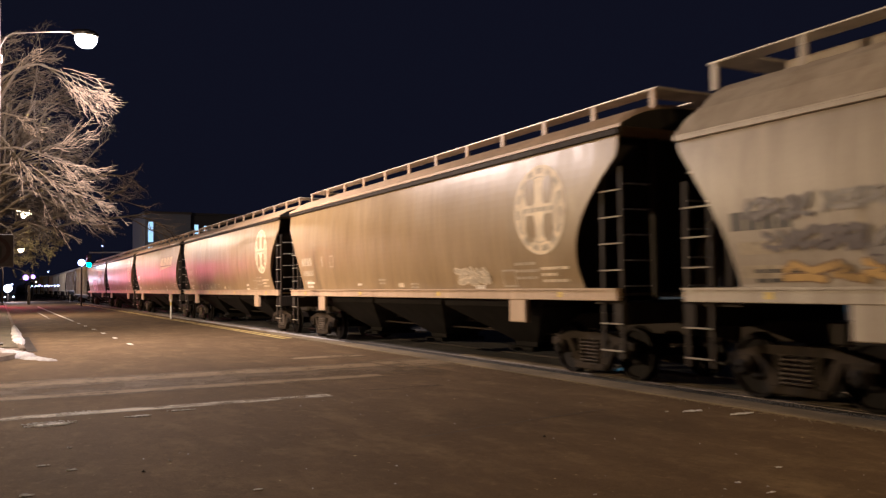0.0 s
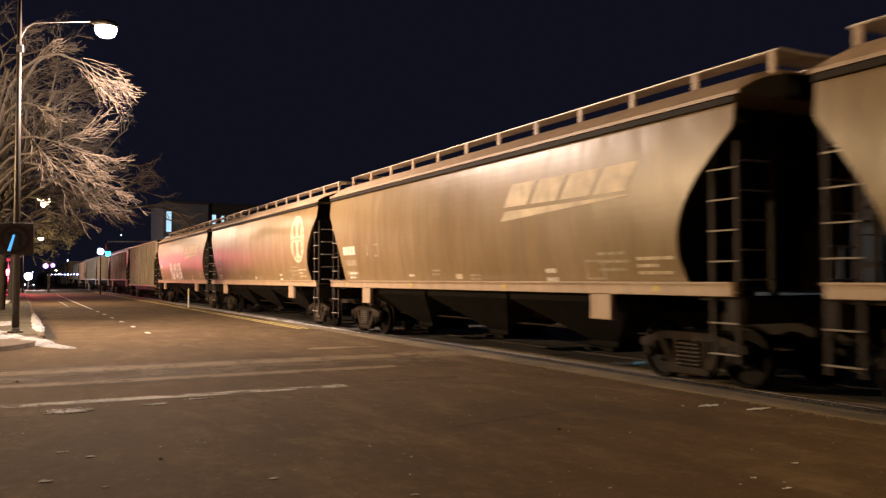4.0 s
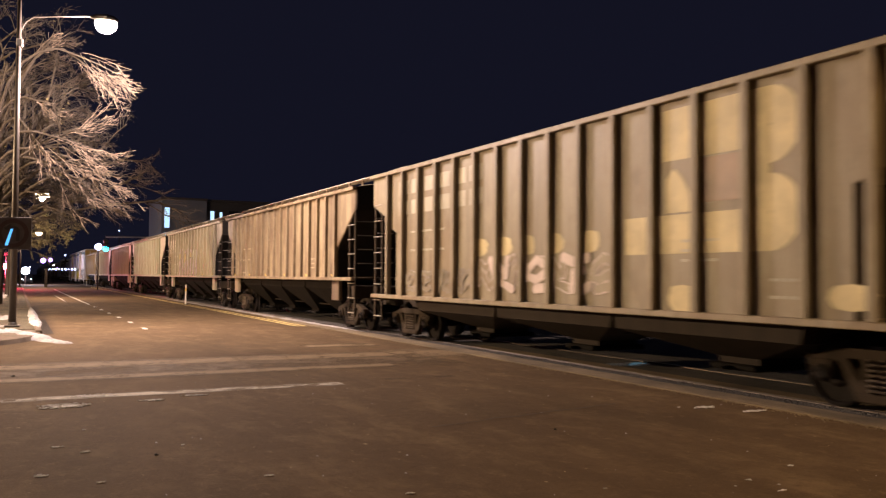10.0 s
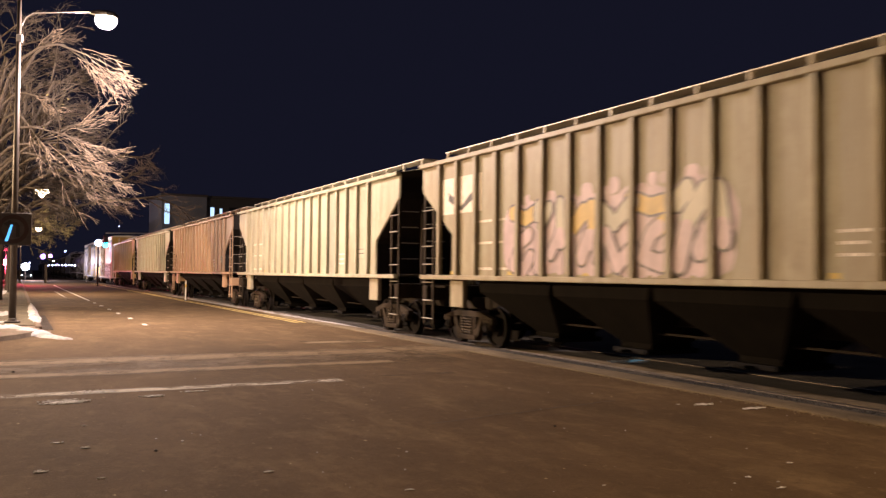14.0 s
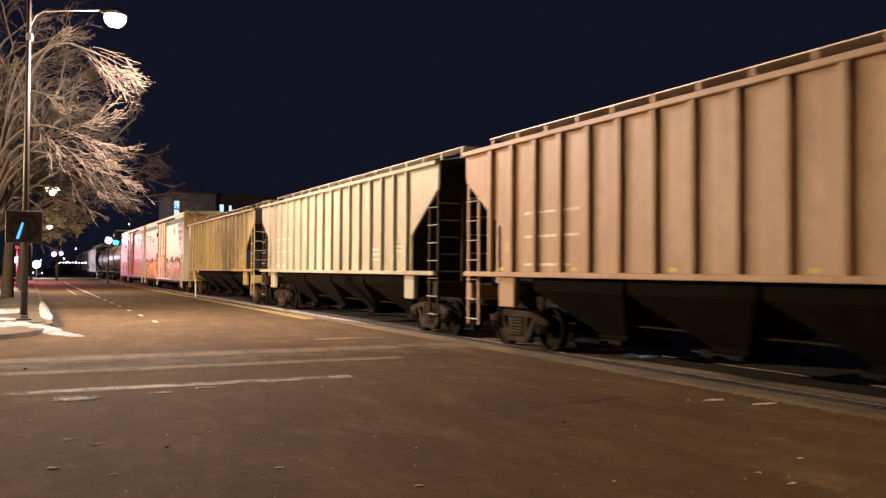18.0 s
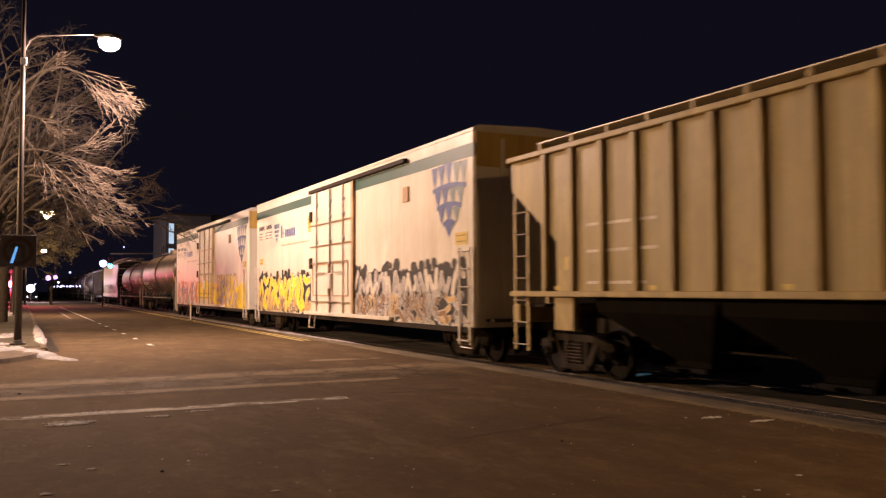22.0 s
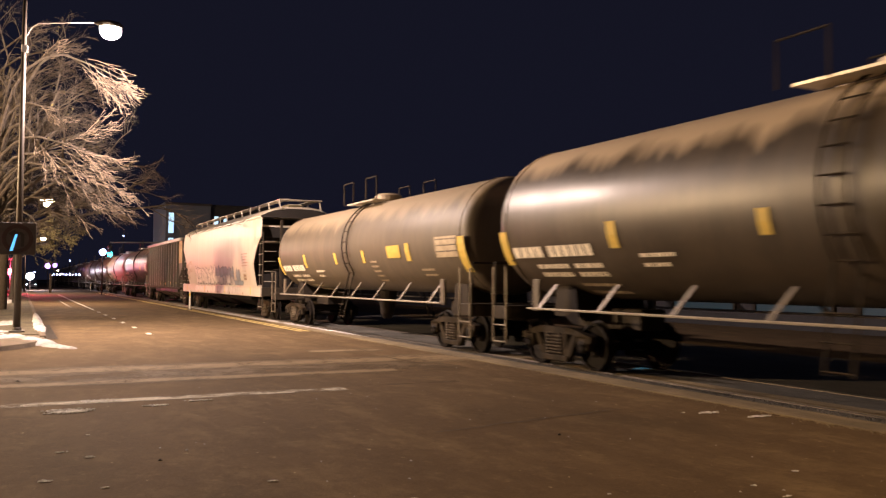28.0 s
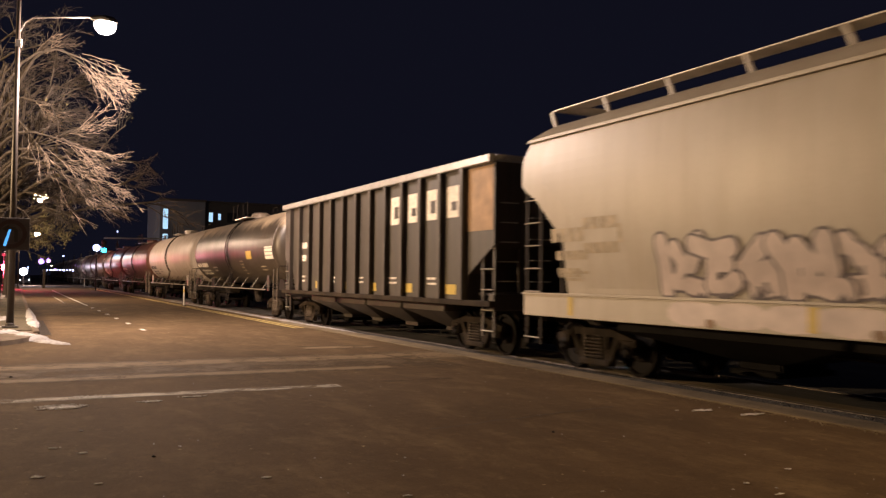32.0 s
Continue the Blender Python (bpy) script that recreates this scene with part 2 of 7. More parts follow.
# Crown twigs kept dark in colour, so they read as unlit behind the sprays.
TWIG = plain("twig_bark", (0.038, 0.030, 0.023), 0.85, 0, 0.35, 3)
LEAF = plain("dry_leaf", (0.07, 0.056, 0.02), 0.8, 0, 0.4, 3)
TWIG_GREEN = plain("mossy_twig", (0.10, 0.09, 0.04), 0.9, 0, 0.35, 3)
WALL_PALE = paint("pale_rendered_wall", (0.1, 0.12, 0.17), (0.08, 0.09, 0.11), 0.2, 0.8)
WALL_DARK = plain("dark_cladding", (0.03, 0.03, 0.036), 0.7)
GLASS_DARK = plain("dark_window_glass", (0.02, 0.022, 0.028), 0.1)
WHITE_MARK = plain("white_stencil", (0.8, 0.74, 0.64), 0.6, 0, 0.2, 9)
LOGO_PALE = plain("worn_pale_emblem", (0.68, 0.57, 0.4), 0.55, 0, 0.3, 4)
FADED_MARK = plain("faded_stencil", (0.42, 0.35, 0.25), 0.6, 0, 0.3, 7)
DARK_MARK = plain("dark_stencil", (0.06, 0.055, 0.05), 0.6, 0, 0.2, 9)
YELLOW_MARK = plain("yellow_reflective_tape", (0.6, 0.44, 0.09), 0.5, 0, 0.15, 9)
BLUE_MARK = plain("logo_blue", (0.05, 0.09, 0.27), 0.5)
TEAL_MARK = plain("logo_slate_teal", (0.12, 0.19, 0.22), 0.5)
BAND_GREEN = paint("dark_green_band", (0.022, 0.085, 0.07), (0.06, 0.08, 0.06), 0.15, 0.45)
GLOW_A = glow("lamp_glow_white", (1.0, 0.86, 0.7), 60)
GLOW_WARM = glow("lamp_glow_warm", (1.0, 0.74, 0.4), 25)
GLOW_RED = glow("signal_glow_red", (1.0, 0.08, 0.12), 30)
GLOW_COOL = glow("signal_glow_cool", (0.5, 0.55, 1.0), 9)
GLOW_CYAN = glow("signal_glow_cyan", (0.02, 0.6, 1.0), 16)
GLOW_VIOLET = glow("globe_glow_violet", (0.55, 0.3, 1.0), 5)
GLOW_HEAD = glow("headlight_glow", (0.8, 0.88, 1.0), 9)
GLOW_WINDOW = glow("lit_window_blue", (0.45, 0.72, 0.95), 1.3)
GLOW_TEAL = glow("lit_teal_glazing", (0.08, 0.30, 0.42), 0.05)
GLOW_ADDED_PANE = glow("lit_entrance_glass", (0.12, 0.5, 0.7), 0.3)
GLOW_GLINT = glow("blue_sign_tube", (0.10, 0.45, 1.0), 1.4)

# ---------------------------------------------------------------- mesh helpers


def box(bm, x0, x1, y0, y1, z0, z1, bevel=0.0):
    vs = [bm.verts.new((x, y, z)) for z in (z0, z1) for y in (y0, y1) for x in (x0, x1)]
    fs = [bm.faces.new([vs[i] for i in f]) for f in ((0, 2, 3, 1), (4, 5, 7, 6), (0, 1, 5, 4), (2, 6, 7, 3), (0, 4, 6, 2), (1, 3, 7, 5))]
    if bevel:
        es = list({e for f in fs for e in f.edges})
        bmesh.ops.bevel(bm, geom=es, offset=bevel, segments=1, affect="EDGES", profile=0.5)


def tube(bm, pts, r, n=6, r2=None):
    """A round bar along the points."""
    rings = []
    for i, p in enumerate(pts):
        p = Vector(p)
        a, b = Vector(pts[max(i - 1, 0)]), Vector(pts[min(i + 1, len(pts) - 1)])
        d = (b - a).normalized()
        u = d.orthogonal().normalized() if not rings else (uu - d * uu.dot(d)).normalized()
        uu = u
        w = d.cross(u)
        rad = r if r2 is None else r + (r2 - r) * i / (len(pts) - 1)
        rings.append([bm.verts.new(p + rad * (math.cos(k * math.tau / n) * u + math.sin(k * math.tau / n) * w)) for k in range(n)])
    for a, b in zip(rings, rings[1:]):
        for k in range(n):
            bm.faces.new((a[k], a[(k + 1) % n], b[(k + 1) % n], b[k]))
    bm.faces.new(rings[0][::-1])
    bm.faces.new(rings[-1])


def lathe(bm, profile, axis="y", n=24, at=(0, 0, 0)):
    """Turn (along, radius) pairs round an axis."""
    rings = []
    for a, r in profile:
        ring = []
        for k in range(n):
            c, s = r * math.cos(k * math.tau / n), r * math.sin(k * math.tau / n)
            v = {"x": (a, c, s), "y": (c, a, s), "z": (c, s, a)}[axis]
            ring.append(bm.verts.new((v[0] + at[0], v[1] + at[1], v[2] + at[2])))
        rings.append(ring)
    for a, b in zip(rings, rings[1:]):
        for k in range(n):
            bm.faces.new((a[k], a[(k + 1) % n], b[(k + 1) % n], b[k]))
    bm.faces.new(rings[0][::-1])
    bm.faces.new(rings[-1])


def prism(bm, outline, x0, x1):
    """A (y, z) outline with thickness along x."""
    a = [bm.verts.new((x0, y, z)) for y, z in outline]
    b = [bm.verts.new((x1, y, z)) for y, z in outline]
    bm.faces.new(a)
    bm.faces.new(b[::-1])
    n = len(a)
    for i in range(n):
        bm.faces.new((a[i], b[i], b[(i + 1) % n], a[(i + 1) % n]))


def loft(bm, rings, close=True):
    vr = [[bm.verts.new(p) for p in r] for r in rings]
    n = len(vr[0])
    for a, b in zip(vr, vr[1:]):
        for k in range(n):
            bm.faces.new((a[k], a[(k + 1) % n], b[(k + 1) % n], b[k]))
    if close:
        bm.faces.new(vr[0][::-1])
        bm.faces.new(vr[-1])


CACHE = {}


def mesh_of(key, material, build, smooth=False):
    """A mesh built once for each key and material."""
    full = (key, material.name)
    if full not in CACHE:
        bm = bmesh.new()
        build(bm)
        bmesh.ops.recalc_face_normals(bm, faces=bm.faces)
        me = bpy.data.meshes.new(key.split("|")[0])
        bm.to_mesh(me)
        bm.free()
        if smooth:
            me.polygons.foreach_set("use_smooth", [True] * len(me.polygons))
        me.materials.append(material)
        CACHE[full] = me
    return CACHE[full]


def part(name, key, build, material, parent=None, label="", at=None, smooth=False):
    ob = new(name, mesh_of(key, material, build, smooth))
    if parent is not None:
        ob.parent = parent
    if at is not None:
        ob.matrix_basis = at
    if label:
        ob["label"] = label
    return ob


def thing(name, label, category, group="", kind="", at=None):
    ob = new(name)
    ob.empty_display_size = 0.2
    if at is not None:
        ob.matrix_basis = at
    return tagged(ob, label, category, group, kind)



# ---------------------------------------------------------------- ground and street


def sheet(name, label, corners, z, material, category="", kind="structure", cuts=1):
    bm = bmesh.new()
    bm.faces.new([bm.verts.new((x, y, z)) for x, y in corners])
    me = bpy.data.meshes.new(name)
    bm.to_mesh(me)
    bm.free()
    me.materials.append(material)
    return tagged(new(name, me), label, category or name.replace("_", " "), "", kind)


def slab(name, label, x0, x1, y0, y1, z0, z1, material, bevel=0.0, kind="structure", category=""):
    bm = bmesh.new()
    box(bm, x0, x1, y0, y1, z0, z1, bevel)
    bmesh.ops.recalc_face_normals(bm, faces=bm.faces)
    me = bpy.data.meshes.new(name)
    bm.to_mesh(me)
    bm.free()
    me.materials.append(material)
    return tagged(new(name, me), label, category or name.replace("_", " "), "", kind)


sheet("ground", "dark grey worn asphalt street surface under lamplight", [(-900, -900), (900, -900), (900, 1800), (-900, 1800)], 0.0, ASPHALT, "road")
slab("track_bed", "dark crushed stone ballast between and beyond the rails", 8.9, 16.0, -300, 700, -0.2, 0.008, BALLAST)
slab("track_edge_strip", "pale sandy concrete strip along the near rail", 8.45, 8.98, -60, 30.0, -0.1, 0.014, SANDY)
slab("track_verge", "pale gravel verge along the track", 8.75, 9.3, 30.0, 260, -0.1, 0.012, SANDY)
slab("track_inner_strip", "pale worn panel strip inside the near rail", 9.5, 9.86, -60, 17.5, -0.1, 0.013, SANDY)
for x in (-0.75, 0.75):
    r = slab("rail", "worn steel rail set beside ballast", TRACK + x - 0.036, TRACK + x + 0.036, -300, 700, -0.12, RAIL, RAIL_STEEL, 0.012)


def strip(name, label, y0, y1, x0, x1, z, material, ragged=0.0, seed=1, category="road marking"):
    """A painted band on the road with slightly uneven edges."""
    rnd = random.Random(seed)
    bm = bmesh.new()
    n = max(2, int((x1 - x0) / 0.35))
    m = max(2, int((y1 - y0) / 0.6))
    if x1 - x0 > y1 - y0:
        low = [(x0 + (x1 - x0) * i / n, y0 + rnd.uniform(-1, 1) * ragged) for i in range(n + 1)]
        top = [(x0 + (x1 - x0) * i / n, y1 + rnd.uniform(-1, 1) * ragged) for i in range(n + 1)]
    else:
        low = [(x0 + rnd.uniform(-1, 1) * ragged, y0 + (y1 - y0) * i / m) for i in range(m + 1)]
        top = [(x1 + rnd.uniform(-1, 1) * ragged, y0 + (y1 - y0) * i / m) for i in range(m + 1)]
    a = [bm.verts.new((x, y, z)) for x, y in low]
    b = [bm.verts.new((x, y, z)) for x, y in top]
    for i in range(len(a) - 1):
        bm.faces.new((a[i], a[i + 1], b[i + 1], b[i]))
    bmesh.ops.recalc_face_normals(bm, faces=bm.faces)
    for f in bm.faces:
        if f.normal.z < 0:
            f.normal_flip()
    me = bpy.data.meshes.new(name)
    bm.to_mesh(me)
    bm.free()
    me.materials.append(material)
    return tagged(new(name, me), label, category, "", "structure")


strip("stop_line", "worn white stop line across the street", 11.95, 12.4, -6.0, 4.4, 0.006, LINE_WHITE, 0.03, 2)
strip("stop_line_trace", "almost worn away end of a white stop line", 12.3, 12.5, 4.4, 6.4, 0.006, TRACE_PALE, 0.04, 3)
strip("crosswalk_band", "broad pale worn crosswalk band", 15.7, 17.1, -6.0, 7.0, 0.006, BAND_PALE, 0.08, 4)
strip("crosswalk_band", "broad pale worn crosswalk band", 14.05, 14.8, -6.0, 6.2, 0.005, BAND_PALE, 0.06, 5)
strip("crosswalk_band", "faint worn ground of the crosswalk", 13.7, 17.5, -6.0, 7.6, 0.003, BAND_FAINT, 0.1, 8)
strip("crosswalk_band", "pale worn patch beside the track edge", 15.0, 17.6, 7.1, 8.6, 0.007, BAND_PALE, 0.12, 6)
strip("crosswalk_band", "pale worn patch beside the track edge", 18.4, 19.4, 5.9, 7.6, 0.005, BAND_PALE, 0.1, 7)
for i in range(6):
    y = 26.4 + 3.66 * i
    strip("lane_dash", "short white lane dash", y, y + 0.75, 3.38, 3.52, 0.006, DASH_WHITE, 0.006, 10 + i)
strip("lane_line", "solid white lane line", 48.5, 96, 3.38, 3.5, 0.006, DASH_WHITE, 0.006, 20)
strip("lane_line", "short solid white lane line beside the first", 48.8, 75, 2.5, 2.62, 0.006, LINE_WHITE, 0.006, 21)
strip("centre_line", "double yellow line beside the track", 26.2, 110, 7.92, 8.04, 0.016, LINE_YELLOW, 0.006, 22)
strip("centre_line", "double yellow line beside the track", 26.2, 110, 8.16, 8.28, 0.016, LINE_YELLOW, 0.006, 23)


def ribbon_on_road(name, label, pts, width, z, material, category):
    bm = bmesh.new()
    prev = None
    for i, p in enumerate(pts):
        a, b = Vector(pts[max(0, i - 1)]), Vector(pts[min(len(pts) - 1, i + 1)])
        d = (b - a).normalized()
        n = Vector((-d.y, d.x)) * width * random.uniform(0.5, 1.0)
        cur = (bm.verts.new((p[0] + n.x, p[1] + n.y, z)), bm.verts.new((p[0] - n.x, p[1] - n.y, z)))
        if prev:
            bm.faces.new((prev[0], prev[1], cur[1], cur[0]))
        prev = cur
    me = bpy.data.meshes.new(name)
    bm.to_mesh(me)
    bm.free()
    me.materials.append(material)
    return tagged(new(name, me), label, category, "", "structure")


rnd = random.Random(5)
for a, b in (((2.1, 17.2), (2.75, 14.6)), ((4.0, 8.3), (6.9, 8.8))):
    pts = [(a[0] + (b[0] - a[0]) * i / 9 + rnd.uniform(-0.04, 0.04), a[1] + (b[1] - a[1]) * i / 9 + rnd.uniform(-0.04, 0.04)) for i in range(10)]
    ribbon_on_road("road_crack", "thin dark sealed crack in the asphalt", pts, 0.014, 0.0075, CRACK, "crack")


def lump(name, label, x, y, r, h, material, category, seed, flat=0.35):
    """A small uneven piece: snow scrap, pebble or clod."""
    rd = random.Random(seed)
    bm = bmesh.new()
    bmesh.ops.create_icosphere(bm, subdivisions=2, radius=1.0)
    for v in bm.verts:
        k = 1 + 0.75 * noise.noise(v.co * 2.3 + Vector((seed * 3.1, 0, 0))) + rd.uniform(-0.06, 0.06)
        v.co = Vector((v.co.x * r * k, v.co.y * r * flat * k * 1.4, max(0, v.co.z) * h * k))
    me = bpy.data.meshes.new(name)
    bm.to_mesh(me)
    bm.free()
    me.materials.append(material)
    ob = new(name, me)
    ob.location = (x, y, 0.004)
    return tagged(ob, label, category)




def grit(name, label, count, size, material, seed):
    """Loose specks scattered over the near road."""
    rd = random.Random(seed)
    vs, fs = [], []
    for _ in range(count):
        x, y = rd.uniform(-0.5, 8.3), 4.2 + 12 * rd.random() ** 1.6
        r = size * rd.uniform(0.4, 1.3)
        k = len(vs)
        a0 = rd.uniform(0, 6.28)
        for i in range(5):
            a = a0 + i * math.tau / 5
            q = r * rd.uniform(0.6, 1.2)
            vs.append((x + q * math.cos(a), y + q * 1.3 * math.sin(a), 0.002))
        vs.append((x, y, 0.002 + r * 0.7))
        fs += [(k + i, k + (i + 1) % 5, k + 5) for i in range(5)]
    me = bpy.data.meshes.new(name)
    me.from_pydata(vs, [], fs)
    me.materials.append(material)
    tagged(new(name, me), label, "debris", "", "stuff")


def gravel(label, count, x0, x1, y0, y1, size, material, seed):
    """Loose stones that fray the edge between asphalt and track strip."""
    rd = random.Random(seed)
    vs, fs = [], []
    for _ in range(count):
        y = y0 + (y1 - y0) * rd.random() ** 1.4
        x = rd.gauss((x0 + x1) / 2, (x1 - x0) / 3) + 0.08 * noise.noise(Vector((0, y * 1.3, seed)))
        r = size * rd.uniform(0.4, 1.4)
        k, a0 = len(vs), rd.uniform(0, 6.28)
        for i in range(5):
            a = a0 + i * math.tau / 5
            q = r * rd.uniform(0.6, 1.2)
            vs.append((x + q * math.cos(a), y + q * 1.4 * math.sin(a), 0.001))
        vs.append((x, y, 0.014 + r * 0.6))
        fs += [(k + i, k + (i + 1) % 5, k + 5) for i in range(5)]
    me = bpy.data.meshes.new("gravel")
    me.from_pydata(vs, [], fs)
    me.materials.append(material)
    return tagged(new("gravel", me), label, "gravel", "", "stuff")


gravel("loose sandy gravel along the asphalt edge", 3500, 8.35, 8.6, 4.5, 32, 0.009, SANDY, 4)
gravel("loose dark stones along the near rail", 2500, 9.05, 9.3, 4.5, 32, 0.018, BALLAST, 5)
grit("salt_grit", "pale specks of salt and snow on the asphalt", 70, 0.011, SNOW, 3)
PEBBLE = plain("dark_clod", (0.03, 0.025, 0.02), 0.9)
SMEAR = worn("snow_smear", (0.9, 0.9, 0.9), 0.95, 7.0)


def crumbs(label, x, y, rx, ry, n, size, seed):
    """A thin ragged smear of snow with small crumbs on it."""
    rd = random.Random(seed)
    bm = bmesh.new()
    k = 18
    ring = []
    for i in range(k):
        a = i * math.tau / k
        q = rd.uniform(0.3, 0.85)
        ring.append(bm.verts.new((x + rx * q * math.cos(a), y + ry * q * math.sin(a), 0.008)))
    bm.faces.new(ring)
    for _ in range(n):
        a, d = rd.uniform(0, math.tau), math.sqrt(rd.random())
        r = size * rd.uniform(0.35, 1.0)
        m = Matrix.Translation((x + rx * d * math.cos(a), y + ry * d * math.sin(a), 0.008)) @ Matrix.Diagonal((r * rd.uniform(0.8, 1.8), r * rd.uniform(0.6, 1.2), r * 0.35, 1))
        bmesh.ops.create_icosphere(bm, subdivisions=1, radius=1.0, matrix=m)
    me = bpy.data.meshes.new("snow_scrap")
    bm.to_mesh(me)
    bm.free()
    me.materials.append(SMEAR)
    return tagged(new("snow_scrap", me), label, "snow", "", "stuff")


crumbs("scatter of snow crumbs on the asphalt", 7.77, 8.13, 0.17, 0.07, 45, 0.019, 1)
crumbs("scatter of snow crumbs on the asphalt", 8.11, 7.66, 0.19, 0.07, 50, 0.019, 2)
crumbs("streak of snow crumbs beside the stop line", 0.55, 11.42, 0.32, 0.22, 130, 0.022, 3)
crumbs("streak of snow crumbs on the stop line", 0.95, 12.2, 0.34, 0.16, 90, 0.018, 4)
crumbs("streak of snow crumbs beside the stop line", 1.6, 11.5, 0.16, 0.07, 36, 0.02, 5)
crumbs("streak of snow crumbs beside the stop line", 2.15, 11.75, 0.2, 0.05, 30, 0.018, 6)
SMEARS = [(0.37, 8.75, 0.09, 0.05, 26), (0.59, 8.41, 0.07, 0.06, 22), (0.2, 7.56, 0.1, 0.07, 26), (0.61, 7.13, 0.05, 0.03, 8), (1.44, 8.37, 0.02, 0.015, 5),
          (1.85, 6.81, 0.05, 0.04, 14), (2.65, 5.82, 0.05, 0.03, 14), (0.65, 9.6, 0.03, 0.02, 6), (6.03, 5.3, 0.05, 0.04, 10), (5.3, 5.06, 0.05, 0.03, 8), (5.26, 4.7, 0.07, 0.03, 12), (4.07, 5.32, 0.012, 0.01, 3), (7.45, 8.26, 0.05, 0.03, 8)]
for i, (x, y, rx, ry, n) in enumerate(SMEARS):
    crumbs("thin smear of dirty snow on the asphalt", x, y, rx * 0.6, ry * 0.6, n, 0.012, 60 + i)
for i, (x, y, r) in enumerate(((-0.02, 15.0, 0.05), (1.15, 8.0, 0.03), (5.15, 7.6, 0.03), (2.2, 15.1, 0.03))):
    lump("clod", "small dark clod lying on the asphalt", x, y, r * 0.6, r * 0.45, PEBBLE, "debris", 80 + i, 0.6)
lump("ice_patch", "thin sheet of wet ice beside the rail", 10.25, 12.7, 0.55, 0.012, ICE, "ice", 99, 0.3).location.z = 0.012

# the corner with kerb, ramp, lawn and old snow
CURB = 0.62
slab("kerb", "worn pale concrete kerb along the street", CURB - 0.16, CURB, 24.6, 230, -0.1, 0.15, DIRTY, 0.03)
slab("pavement", "winter lawn strip behind the kerb", -14, CURB - 0.17, 25.6, 230, -0.1, 0.12, LAWN)
slab("sidewalk", "concrete footpath behind the lawn strip", -6.5, -3.4, 25.6, 230, -0.1, 0.135, CONCRETE)


def corner_ramp():
    bm = bmesh.new()
    cx, cy, r = -1.6, 24.6, 2.2
    ring = [(cx + r * math.cos(radians(a)), cy - r * 0.0 + r * math.sin(radians(a)) * 1.7) for a in range(-90, 1, 10)]
    outline = [(-14, cy - r * 1.7)] + ring + [(CURB - 0.17, 25.6), (-14, 25.6)]
    a = [bm.verts.new((x, y, 0.0)) for x, y in outline]
    b = [bm.verts.new((x - 0.03, y + 0.05, 0.10)) for x, y in outline]
    bm.faces.new(b)
    for i in range(len(a)):
        bm.faces.new((a[i], a[(i + 1) % len(a)], b[(i + 1) % len(a)], b[i]))
    bmesh.ops.recalc_face_normals(bm, faces=bm.faces)
    me = bpy.data.meshes.new("corner_ramp")
    bm.to_mesh(me)
    bm.free()
    me.materials.append(DIRTY)
    tagged(new("corner_ramp", me), "rounded concrete corner ramp with worn edge", "pavement", "", "structure")


corner_ramp()


def snow_bank(name, label, pts, width, height, seed):
    """A low uneven ridge of old snow along the points."""
    rd = random.Random(seed)
    bm = bmesh.new()
    rows = []
    n = 110
    for i in range(n + 1):
        f = i / n * (len(pts) - 1)
        k = min(int(f), len(pts) - 2)
        a, b = Vector(pts[k]), Vector(pts[k + 1])
        c = a.lerp(b, f - k)
        d = (b - a).normalized()
        side = Vector((-d.y, d.x, 0))
        fade = math.sin(math.pi * min(1, max(0.02, i / n))) ** 0.4
        w = width * fade * (0.85 + 0.55 * noise.noise(Vector((c.x * 2.2, c.y * 2.2, seed * 1.7))) + rd.uniform(-0.12, 0.12))
        row = []
        for j in range(9):
            u = j / 8 * 2 - 1
            h = height * fade * (1 - u * u) * (0.7 + 0.6 * noise.noise(Vector((c.x * 3, c.y * 3, u * 2 + seed))) + 0.9 * noise.noise(Vector((c.x * 9, c.y * 9, u * 5 + seed)))) if abs(u) < 1 else -0.02
            p = c + side * u * w
            row.append(bm.verts.new((p.x, p.y, p.z + h)))
        rows.append(row)
    for a, b in zip(rows, rows[1:]):
        for j in range(8):
            bm.faces.new((a[j], a[j + 1], b[j + 1], b[j]))
    bmesh.ops.recalc_face_normals(bm, faces=bm.faces)
    me = bpy.data.meshes.new(name)
    bm.to_mesh(me)
    bm.free()
    me.polygons.foreach_set("use_smooth", [True] * len(me.polygons))
    me.materials.append(SNOW)
    return tagged(new(name, me), label, "snow", "", "stuff")


snow_bank("snow_bank", "lumpy old snow over the corner ramp", [(-4.5, 25.2, 0.1), (-1.0, 25.3, 0.1), (-0.3, 25.2, 0.1), (0.1, 25.1, 0.09)], 1.7, 0.055, 1)
snow_bank("snow_bank", "tongue of trodden snow from the ramp to the road", [(-0.25, 25.6, 0.1), (0.2, 24.2, 0.09), (0.55, 23.0, 0.03), (1.15, 21.5, 0.0)], 0.36, 0.06, 11)
# A darker strip of road beside the kerb.
slab("gutter_dirt", "dark strip along the kerb", CURB + 0.01, CURB + 0.3, 25.2, 33.0, -0.05, 0.006, GUTTER_DARK)
snow_bank("snow_bank", "flat trodden snow behind the corner kerb", [(-4.5, 28.0, 0.11), (-1.6, 27.6, 0.11), (-0.2, 27.2, 0.11)], 1.0, 0.06, 6)
snow_bank("snow_bank", "bright strip of snow along the kerb top", [(CURB - 0.06, 25.9, 0.13), (CURB - 0.1, 30.0, 0.14), (CURB - 0.06, 41.0, 0.14)], 0.17, 0.07, 7)
snow_bank("snow_bank", "patchy snow on the lawn by the pole", [(-1.6, 29.5, 0.11), (-0.5, 31.5, 0.11), (-0.3, 34.0, 0.11)], 0.45, 0.06, 8)
